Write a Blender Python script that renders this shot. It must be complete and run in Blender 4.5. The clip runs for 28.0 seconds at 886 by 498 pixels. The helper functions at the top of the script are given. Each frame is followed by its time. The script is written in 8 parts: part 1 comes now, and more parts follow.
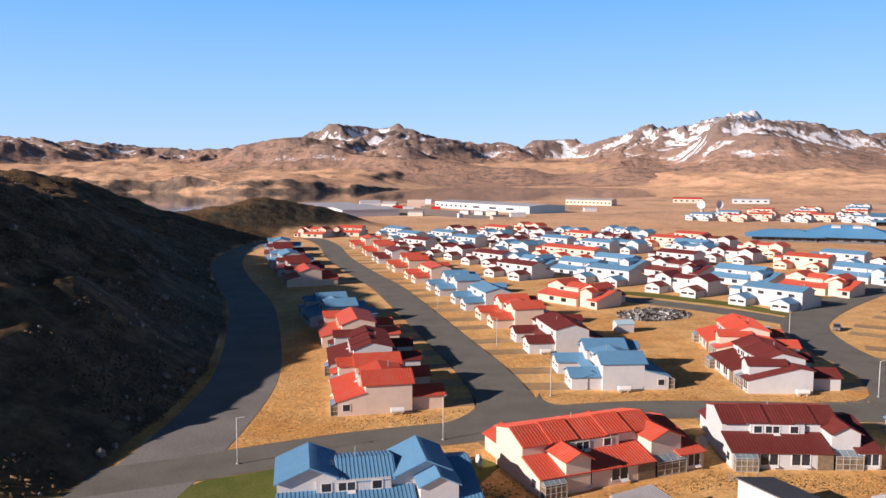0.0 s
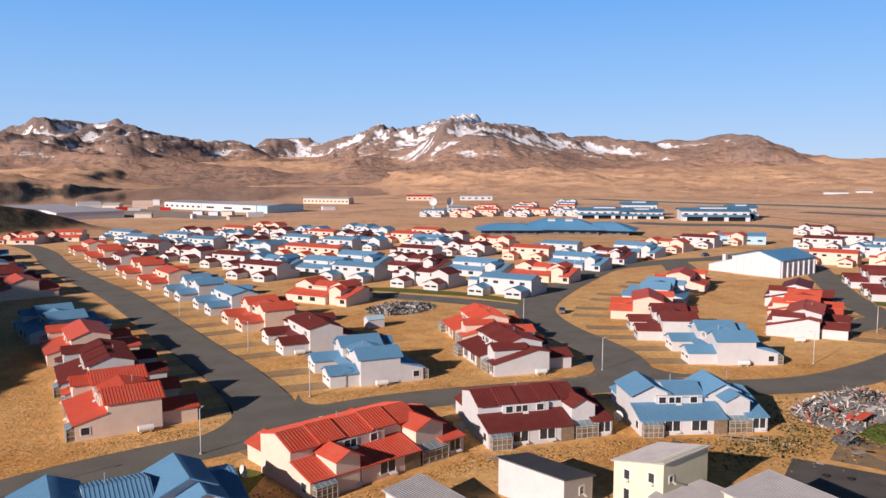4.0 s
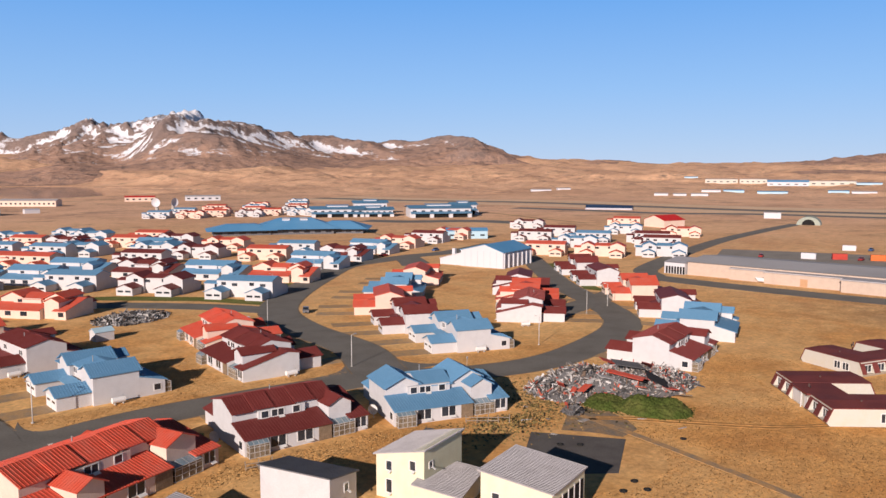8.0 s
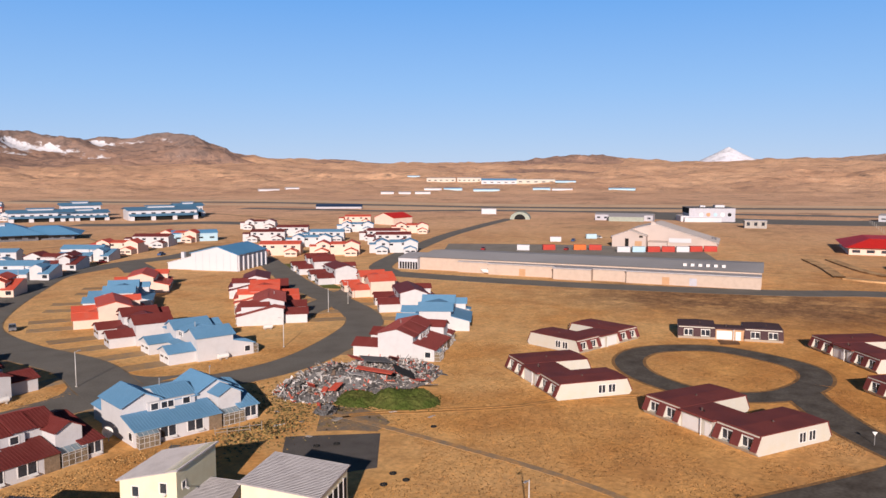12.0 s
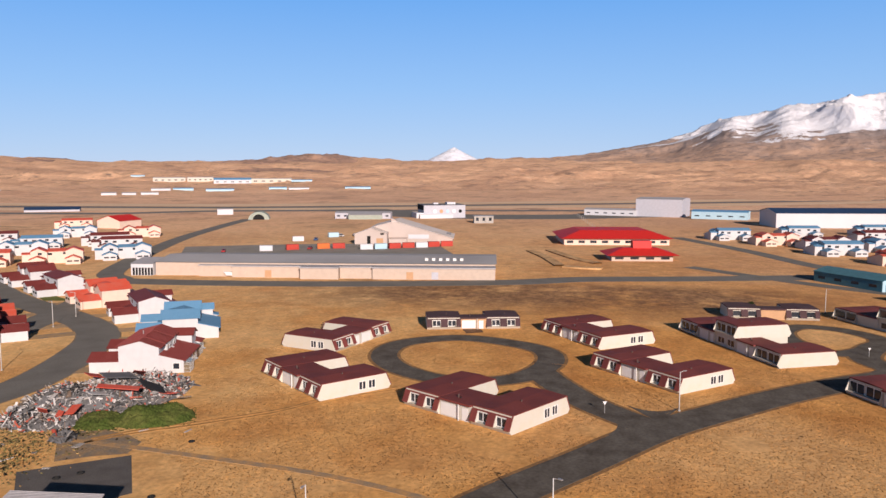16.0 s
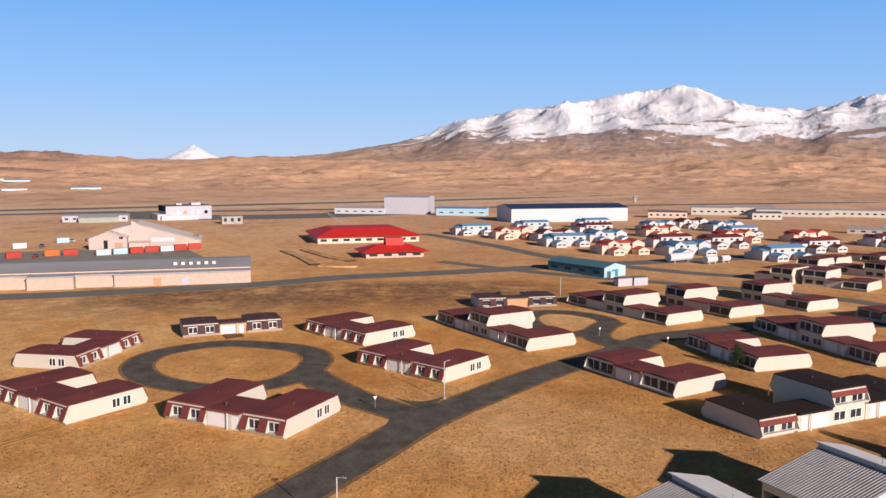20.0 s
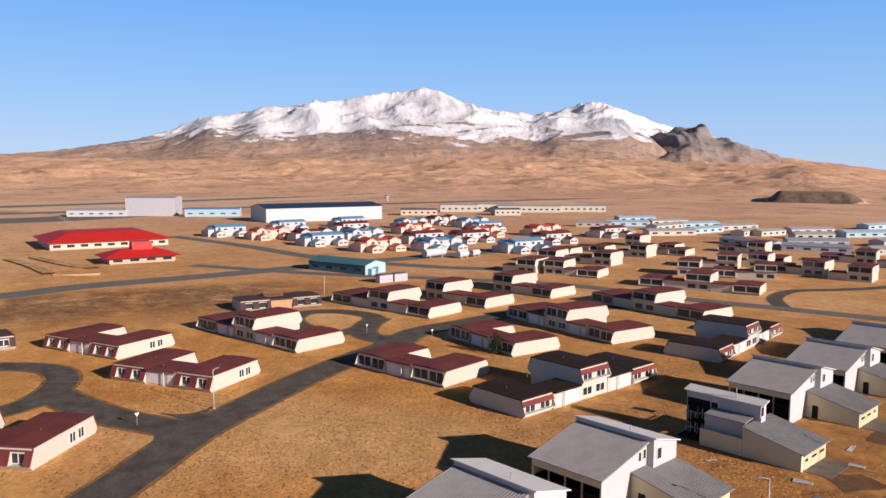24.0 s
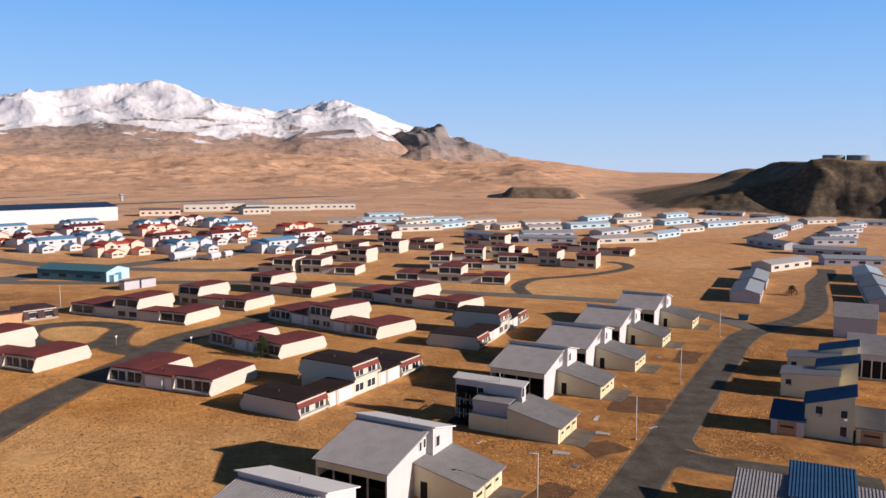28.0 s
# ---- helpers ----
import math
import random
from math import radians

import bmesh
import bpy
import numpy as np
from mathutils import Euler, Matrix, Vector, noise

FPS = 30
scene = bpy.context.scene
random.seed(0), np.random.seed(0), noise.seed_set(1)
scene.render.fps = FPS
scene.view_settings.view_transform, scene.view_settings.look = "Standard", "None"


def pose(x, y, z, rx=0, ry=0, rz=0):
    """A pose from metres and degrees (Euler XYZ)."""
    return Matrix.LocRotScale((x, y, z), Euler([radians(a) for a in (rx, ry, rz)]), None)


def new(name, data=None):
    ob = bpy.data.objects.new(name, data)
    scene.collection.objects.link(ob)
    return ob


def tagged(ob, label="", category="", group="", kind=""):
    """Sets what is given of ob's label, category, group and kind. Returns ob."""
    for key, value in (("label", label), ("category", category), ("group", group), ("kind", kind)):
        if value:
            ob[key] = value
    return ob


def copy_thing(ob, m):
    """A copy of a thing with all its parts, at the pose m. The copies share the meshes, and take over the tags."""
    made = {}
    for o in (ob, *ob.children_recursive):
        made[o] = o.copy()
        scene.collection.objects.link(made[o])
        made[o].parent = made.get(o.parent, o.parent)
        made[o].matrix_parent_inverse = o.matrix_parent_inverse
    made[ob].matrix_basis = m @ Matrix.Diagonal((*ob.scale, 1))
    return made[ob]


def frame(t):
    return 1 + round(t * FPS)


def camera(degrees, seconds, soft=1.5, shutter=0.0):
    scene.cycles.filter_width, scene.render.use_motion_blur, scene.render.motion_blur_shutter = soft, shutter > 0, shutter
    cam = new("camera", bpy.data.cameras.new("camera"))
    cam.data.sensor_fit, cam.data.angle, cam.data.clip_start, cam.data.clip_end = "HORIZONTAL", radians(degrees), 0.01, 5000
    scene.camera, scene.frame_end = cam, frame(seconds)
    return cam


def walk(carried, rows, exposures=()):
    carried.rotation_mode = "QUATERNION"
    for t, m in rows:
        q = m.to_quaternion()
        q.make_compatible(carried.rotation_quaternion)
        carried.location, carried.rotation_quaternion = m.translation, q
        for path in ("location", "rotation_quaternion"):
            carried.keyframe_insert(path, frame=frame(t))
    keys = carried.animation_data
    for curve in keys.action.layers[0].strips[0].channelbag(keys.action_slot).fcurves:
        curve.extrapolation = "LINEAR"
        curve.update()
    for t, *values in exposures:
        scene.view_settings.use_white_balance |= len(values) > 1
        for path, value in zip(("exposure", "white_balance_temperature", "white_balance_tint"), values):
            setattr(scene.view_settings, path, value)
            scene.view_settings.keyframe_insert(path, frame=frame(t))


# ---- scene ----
# ---------------------------------------------------------------- camera
cam = camera(58.99, 28.0)
# seconds, x, y, z, heading (counter-clockwise from +y), pitch, roll
ROWS = [
    (0.0, -0.00, -0.00, 40.00, 0.01, -5.60, -0.04),
    (2.0, -1.20, 1.22, 39.75, -9.56, -5.64, -0.08),
    (4.0, -2.90, 1.83, 39.73, -19.17, -5.69, -0.05),
    (6.0, -4.39, 2.49, 39.73, -28.91, -5.73, -0.01),
    (8.0, -5.44, 3.48, 39.68, -38.77, -5.76, 0.01),
    (10.0, -6.09, 4.83, 39.60, -48.66, -5.78, 0.01),
    (12.0, -6.50, 6.43, 39.52, -58.50, -5.80, 0.00),
    (14.0, -6.80, 8.12, 39.47, -68.18, -5.84, -0.01),
    (16.0, -7.05, 9.77, 39.48, -77.66, -5.87, -0.00),
    (18.0, -7.23, 11.30, 39.51, -86.93, -5.91, 0.03),
    (20.0, -7.20, 12.71, 39.52, -96.03, -5.94, 0.07),
    (22.0, -6.81, 14.04, 39.49, -105.04, -5.95, 0.13),
    (24.0, -5.98, 15.40, 39.40, -114.06, -5.95, 0.20),
    (26.0, -4.86, 16.85, 39.36, -123.20, -5.96, 0.26),
    (28.0, -4.00, 18.34, 39.62, -132.49, -6.04, 0.33),
]


def eye_pose(x, y, z, heading, pitch, roll):
    """A camera pose from its heading, pitch and roll in degrees."""
    return pose(x, y, z, 0, 0, heading) @ pose(0, 0, 0, 90 + pitch, 0, 0) @ pose(0, 0, 0, 0, 0, roll)


walk(cam, [(r[0], eye_pose(*r[1:])) for r in ROWS], [(0, 0.70, 6500, 17), (1.5, 0.58, 6500, 17), (3, 0.50, 6500, 17), (6, 0.37, 6500, 17), (12, 0.36, 6500, 17), (19, 0.42, 6500, 17), (28, 0.46, 6500, 17)])

# ---------------------------------------------------------------- sun and sky
SUN_HEADING, SUN_HEIGHT = 118.0, 19.3          # degrees; heading counter-clockwise from +y
sun = new("sun", bpy.data.lights.new("sun", "SUN"))
sun.data.energy, sun.data.angle, sun.data.color = 5.0, radians(0.6), (1.0, 0.88, 0.77)
sun.matrix_world = pose(0, 0, 300, 90 - SUN_HEIGHT, 0, SUN_HEADING + 180)
world = bpy.data.worlds.new("sky")
scene.world = world
world.use_nodes = True
sky = world.node_tree.nodes.new("ShaderNodeTexSky")
sky.sky_type, sky.sun_disc = "NISHITA", False
sky.sun_elevation, sky.sun_rotation = radians(SUN_HEIGHT), radians(-SUN_HEADING)
sky.altitude, sky.air_density, sky.dust_density, sky.ozone_density = 0, 0.8, 0.0, 3.0
backing = world.node_tree.nodes["Background"]
backing.inputs["Strength"].default_value = 0.085
# the sky pales evenly towards the horizon: the sky texture blended with a soft upward gradient
nodes, join = world.node_tree.nodes, world.node_tree.links.new
upward, height_of, pale = nodes.new("ShaderNodeTexCoord"), nodes.new("ShaderNodeSeparateXYZ"), nodes.new("ShaderNodeValToRGB")
join(upward.outputs["Generated"], height_of.inputs[0])
join(height_of.outputs["Z"], pale.inputs["Fac"])
ramp = pale.color_ramp
ramp.elements[0].position, ramp.elements[0].color = 0.0, (3.95, 5.5, 7.6, 1)
ramp.elements[1].position, ramp.elements[1].color = 0.75, (0.03, 0.07, 0.16, 1)
for spot, colour in ((0.10, (2.5, 4.8, 8.0, 1)), (0.22, (1.15, 3.65, 7.9, 1)), (0.36, (0.22, 0.52, 1.1, 1))):
    ramp.elements.new(spot).color = colour
mixed = nodes.new("ShaderNodeMix")
mixed.data_type = "RGBA"
mixed.inputs[0].default_value = 0.88
join(sky.outputs["Color"], mixed.inputs[6])
join(pale.outputs["Color"], mixed.inputs[7])
join(mixed.outputs[2], backing.inputs["Color"])

# ---------------------------------------------------------------- mesh tools
class Shape:
    """Collects the corners and faces of one mesh."""

    def __init__(self):
        self.v, self.f = [], []

    def add(self, pts, faces):
        n = len(self.v)
        self.v += [tuple(p) for p in pts]
        self.f += [tuple(n + i for i in f) for f in faces]
        return self

    def box(self, x0, x1, y0, y1, z0, z1):
        return self.add([(x0, y0, z0), (x1, y0, z0), (x1, y1, z0), (x0, y1, z0), (x0, y0, z1), (x1, y0, z1), (x1, y1, z1), (x0, y1, z1)],
                        [(3, 2, 1, 0), (4, 5, 6, 7), (0, 1, 5, 4), (1, 2, 6, 5), (2, 3, 7, 6), (3, 0, 4, 7)])

    def prism_x(self, profile, x0, x1):
        """A profile of (y, z), counter-clockwise seen from +x, drawn out along x."""
        n = len(profile)
        pts = [(x0, y, z) for y, z in profile] + [(x1, y, z) for y, z in profile]
        return self.add(pts, [tuple(range(n - 1, -1, -1)), tuple(range(n, 2 * n))] + [(i, (i + 1) % n, n + (i + 1) % n, n + i) for i in range(n)])

    def prism_y(self, profile, y0, y1):
        """A profile of (x, z), clockwise seen from +y, drawn out along y."""
        n = len(profile)
        pts = [(x, y0, z) for x, z in profile] + [(x, y1, z) for x, z in profile]
        return self.add(pts, [tuple(range(n)), tuple(range(2 * n - 1, n - 1, -1))] + [((i + 1) % n, i, n + i, n + (i + 1) % n) for i in range(n)])

    def slab(self, a, b, c, d, thick=0.14, ribs=0.0):
        """A sheet with four corners (a-b the eave, c-d the ridge), with raised ribs that run from eave to ridge."""
        a, b, c, d = (Vector(p) for p in (a, b, c, d))
        n = (b - a).cross(d - a).normalized()
        low = [p - n * thick for p in (a, b, c, d)]
        if ribs:
            # one folded sheet whose ribs stand proud
            count = max(2, int((b - a).length / ribs))
            half = 0.035 / (b - a).length
            cuts = [(0.0, 0)]
            for i in range(count):
                k = (i + 0.5) / count
                cuts += [(k - half, 0), (k - half, 1), (k + half, 1), (k + half, 0)]
            cuts.append((1.0, 0))
            lift = [n * 0.05 * q for _, q in cuts]
            pts = [a.lerp(b, k) + u for (k, _), u in zip(cuts, lift)] + [d.lerp(c, k) + u for (k, _), u in zip(cuts, lift)] + low
            m = len(cuts)
            faces = [(i, i + 1, m + i + 1, m + i) for i in range(m - 1)]
            faces += [(2 * m + 3, 2 * m + 2, 2 * m + 1, 2 * m), tuple([2 * m, 2 * m + 1] + list(range(m - 1, -1, -1))), (m - 1, 2 * m + 1, 2 * m + 2, 2 * m - 1),
                      tuple([2 * m + 2, 2 * m + 3] + list(range(m, 2 * m))), (2 * m + 3, 2 * m, 0, m)]
            return self.add(pts, faces)
        self.add([a, b, c, d] + low, [(0, 1, 2, 3), (7, 6, 5, 4), (0, 4, 5, 1), (1, 5, 6, 2), (2, 6, 7, 3), (3, 7, 4, 0)])
        return self

    def tube(self, a, b, r0, r1=None, sides=8):
        a, b = Vector(a), Vector(b)
        r1 = r0 if r1 is None else r1
        w = (b - a).normalized()
        s = w.orthogonal().normalized()
        t = w.cross(s)
        ring = [(math.cos(2 * math.pi * i / sides), math.sin(2 * math.pi * i / sides)) for i in range(sides)]
        pts = [a + (s * c + t * q) * r0 for c, q in ring] + [b + (s * c + t * q) * r1 for c, q in ring]
        return self.add(pts, [(i, (i + 1) % sides, sides + (i + 1) % sides, sides + i) for i in range(sides)] + [tuple(range(sides - 1, -1, -1)), tuple(range(sides, 2 * sides))])

    def mesh(self, name, mat, smooth=False):
        me = bpy.data.meshes.new(name)
        me.from_pydata(self.v, [], self.f)
        me.materials.append(mat)
        if smooth:
            me.polygons.foreach_set("use_smooth", [True] * len(me.polygons))
        me.update()
        return me


def part(name, shape, mat, parent, label="", smooth=False):
    """One mesh object under a thing or a part."""
    ob = new(name, shape.mesh(name, mat, smooth))
    ob.parent = parent
    return tagged(ob, label)


def thing(name, m, label, category, group="", kind=""):
    """An empty at a thing's base that carries its parts."""
    ob = new(name)
    ob.empty_display_size = 0.5
    ob.matrix_basis = m
    return tagged(ob, label, category, group, kind)


def solo(name, shape, mat, label, category, group="", kind="", m=None, smooth=False):
    """A thing of one mesh."""
    ob = new(name, shape.mesh(name, mat, smooth))
    if m is not None:
        ob.matrix_basis = m
    return tagged(ob, label, category, group, kind)


# ---------------------------------------------------------------- materials
def material(name, base, rough=0.8, metal=0.0, spots=0.12, scale=0.6, grain=6.0, bump=0.15, second=None, amount=0.5, wave=0.0, wave_turn=0.0, vary=0.0, coat=0.0):
    """A surface with stains at two scales. second: a colour that shows through in patches; wave: ribs per metre along x."""
    m = bpy.data.materials.new(name)
    m.use_nodes = True
    t = m.node_tree
    n, link = t.nodes, t.links.new
    s = n["Principled BSDF"]
    s.inputs["Roughness"].default_value, s.inputs["Metallic"].default_value = rough, metal
    s.inputs["Specular IOR Level"].default_value = 0.5 if rough < 0.5 else 0.2
    place = n.new("ShaderNodeTexCoord")
    big, fine = n.new("ShaderNodeTexNoise"), n.new("ShaderNodeTexNoise")
    for k, (node, size) in enumerate(((big, scale), (fine, grain))):
        node.inputs["Scale"].default_value, node.inputs["Detail"].default_value = size, 5
        link(place.outputs["Object"], node.inputs["Vector"])
    mix = n.new("ShaderNodeMix")
    mix.data_type = "RGBA"
    mix.inputs[6].default_value = (*base, 1)
    mix.inputs[7].default_value = (*(second or [c * (1 - 2 * spots) for c in base]), 1)
    ramp = n.new("ShaderNodeMapRange")
    ramp.inputs[1].default_value, ramp.inputs[2].default_value = 0.5 - 0.18 * amount, 0.5 + 0.55 - 0.4 * amount
    link(big.outputs["Fac"], ramp.inputs[0])
    link(ramp.outputs[0], mix.inputs[0])
    tone = n.new("ShaderNodeMapRange")
    tone.inputs[1].default_value, tone.inputs[2].default_value = 0.3, 0.7
    tone.inputs[3].default_value, tone.inputs[4].default_value = 1 - spots, 1 + spots
    link(fine.outputs["Fac"], tone.inputs[0])
    hsv = n.new("ShaderNodeHueSaturation")
    link(mix.outputs[2], hsv.inputs["Color"])
    if vary:
        info, spread = n.new("ShaderNodeObjectInfo"), n.new("ShaderNodeMapRange")
        spread.inputs[3].default_value, spread.inputs[4].default_value = 1 - vary, 1 + vary
        link(info.outputs["Random"], spread.inputs[0])
        times = n.new("ShaderNodeMath")
        times.operation = "MULTIPLY"
        link(spread.outputs[0], times.inputs[0])
        link(tone.outputs[0], times.inputs[1])
        link(times.outputs[0], hsv.inputs["Value"])
    else:
        link(tone.outputs[0], hsv.inputs["Value"])
    link(hsv.outputs["Color"], s.inputs["Base Color"])
    height = fine.outputs["Fac"]
    if wave:
        turn, lines = n.new("ShaderNodeMapping"), n.new("ShaderNodeTexWave")
        turn.inputs["Rotation"].default_value = (0, 0, radians(wave_turn))
        lines.inputs["Scale"].default_value = wave * 0.314
        link(place.outputs["Object"], turn.inputs["Vector"])
        link(turn.outputs["Vector"], lines.inputs["Vector"])
        height = lines.outputs["Fac"]
    if bump:
        b = n.new("ShaderNodeBump")
        b.inputs["Strength"].default_value, b.inputs["Distance"].default_value = bump, 0.05
        link(height, b.inputs["Height"])
        link(b.outputs["Normal"], s.inputs["Normal"])
    return m


ROOFS = {
    "r": material("red_metal_roof", (0.55, 0.085, 0.048), 0.6, spots=0.08, second=(0.50, 0.13, 0.09), vary=0.08),
    "m": material("maroon_metal_roof", (0.155, 0.032, 0.028), 0.6, spots=0.10, second=(0.18, 0.045, 0.04), vary=0.10),
    "b": material("blue_metal_roof", (0.115, 0.265, 0.42), 0.6, spots=0.10, second=(0.135, 0.29, 0.45), vary=0.08),
}
ROOF_WORD = {"r": "red", "m": "maroon", "b": "blue"}
WHITE = material("white_siding", (0.50, 0.495, 0.50), 0.75, spots=0.05, second=(0.44, 0.43, 0.435), amount=0.35, wave=3.0, bump=0.08, vary=0.03)
PEACH = material("peach_siding", (0.63, 0.49, 0.40), 0.75, spots=0.05, second=(0.54, 0.42, 0.35), amount=0.35, wave=3.0, bump=0.08, vary=0.03)
CREAM = material("cream_panel", (0.50, 0.475, 0.415), 0.75, spots=0.05, second=(0.49, 0.445, 0.345), amount=0.35, vary=0.03)
YELLOW = material("pale_yellow_siding", (0.64, 0.615, 0.44), 0.75, spots=0.05, second=(0.58, 0.53, 0.36), amount=0.35, vary=0.03)
MANSARD = material("maroon_shingle", (0.175, 0.043, 0.036), 0.8, spots=0.12, second=(0.11, 0.03, 0.03), scale=0.25, vary=0.06)
MANSARD_DARK = material("dark_bitumen_roof", (0.022, 0.012, 0.011), 0.95, spots=0.15, second=(0.03, 0.016, 0.014), scale=0.3)
PLUM = material("plum_brown_shingle", (0.075, 0.042, 0.045), 0.9, spots=0.15, second=(0.05, 0.03, 0.032), scale=0.3)
GREY_ROOF = material("grey_corrugated_roof", (0.385, 0.37, 0.378), 0.6, 0.1, spots=0.08, second=(0.30, 0.29, 0.29), amount=0.4)
DARK_ROOF = material("dark_grey_roof", (0.13, 0.13, 0.14), 0.7, spots=0.12)
GLASS = material("window_glass", (0.03, 0.035, 0.045), 0.12, spots=0.3, scale=0.8, bump=0.0, vary=0.3)
FRAME = material("white_window_frame", (0.66, 0.65, 0.63), 0.6, spots=0.05, bump=0.0)
# near-black: shade inside openings put into the colour; also plain dark doors, pipes
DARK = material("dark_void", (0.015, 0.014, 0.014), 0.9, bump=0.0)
METAL = material("galvanised_metal", (0.42, 0.42, 0.42), 0.45, 0.6, spots=0.1)
DOOR_TAN = material("tan_garage_door", (0.45, 0.27, 0.15), 0.7, spots=0.08)
CONCRETE = material("concrete", (0.36, 0.34, 0.31), 0.9, spots=0.12, second=(0.26, 0.24, 0.22), grain=4)

# ---------------------------------------------------------------- ground
LATTICE = np.random.RandomState(7).rand(256, 256)


def value_noise(x, y):
    xi, yi = np.floor(x).astype(int), np.floor(y).astype(int)
    fx, fy = x - xi, y - yi
    fx, fy = fx * fx * (3 - 2 * fx), fy * fy * (3 - 2 * fy)
    g = lambda i, j: LATTICE[i % 256, j % 256]
    return (g(xi, yi) * (1 - fx) + g(xi + 1, yi) * fx) * (1 - fy) + (g(xi, yi + 1) * (1 - fx) + g(xi + 1, yi + 1) * fx) * fy


def fractal(x, y, size, octaves=5, rough=0.5):
    """Noise about 0, roughly -1 to 1; size: metres of its largest forms."""
    out, amp, total = 0, 1.0, 0.0
    for k in range(octaves):
        out = out + amp * (2 * value_noise(x / size + 17.3 * k, y / size + 9.1 * k) - 1)
        total += amp
        amp, size = amp * rough, size * 0.5
    return out / total * 1.6


def ridged(x, y, size, octaves=5, rough=0.55):
    """Sharp crests between 0 and 1."""
    out, amp, total = 0, 1.0, 0.0
    for k in range(octaves):
        out = out + amp * (1 - np.abs(2 * value_noise(x / size + 31.7 * k, y / size + 5.9 * k) - 1))
        total += amp
        amp, size = amp * rough, size * 0.5
    return out / total


def eroded(x, y, size, octaves=8, damp=1.0, rough=0.5):
    """Worn mountain relief, about 0 to 1: fine forms fade where the broad ones are already steep."""
    out, amp, dx, dy, total = 0, 1.0, 0, 0, 0.0
    px, py = x / size, y / size
    for k in range(octaves):
        xi, yi = np.floor(px).astype(int), np.floor(py).astype(int)
        fx, fy = px - xi, py - yi
        ux, uy = fx ** 3 * (fx * (fx * 6 - 15) + 10), fy ** 3 * (fy * (fy * 6 - 15) + 10)
        sx, sy = 30 * fx * fx * (fx - 1) ** 2, 30 * fy * fy * (fy - 1) ** 2
        g = lambda i, j: LATTICE[(i + 37 * k) % 256, (j + 91 * k) % 256]
        a, b, c, d = g(xi, yi), g(xi + 1, yi), g(xi, yi + 1), g(xi + 1, yi + 1)
        n = a + (b - a) * ux + (c - a) * uy + (a - b - c + d) * ux * uy
        dx = dx + sx * ((b - a) + (a - b - c + d) * uy)
        dy = dy + sy * ((c - a) + (a - b - c + d) * ux)
        out = out + amp * n / (1 + damp * (dx * dx + dy * dy))
        total += amp
        amp *= rough
        px, py = 2 * (0.8 * px - 0.6 * py), 2 * (0.6 * px + 0.8 * py)
    return out / total * 1.5


def step(a, b, x):
    k = np.clip((x - a) / (b - a), 0, 1)
    return k * k * (3 - 2 * k)


# the road under the western hill: its middle line from south to north
ROAD_WEST_Y = (40, 75, 93, 127, 155, 195, 240, 300, 360, 420, 470)
ROAD_WEST_X = (-66, -46, -39.5, -37.5, -39.5, -48, -60, -82, -99, -104, -96)


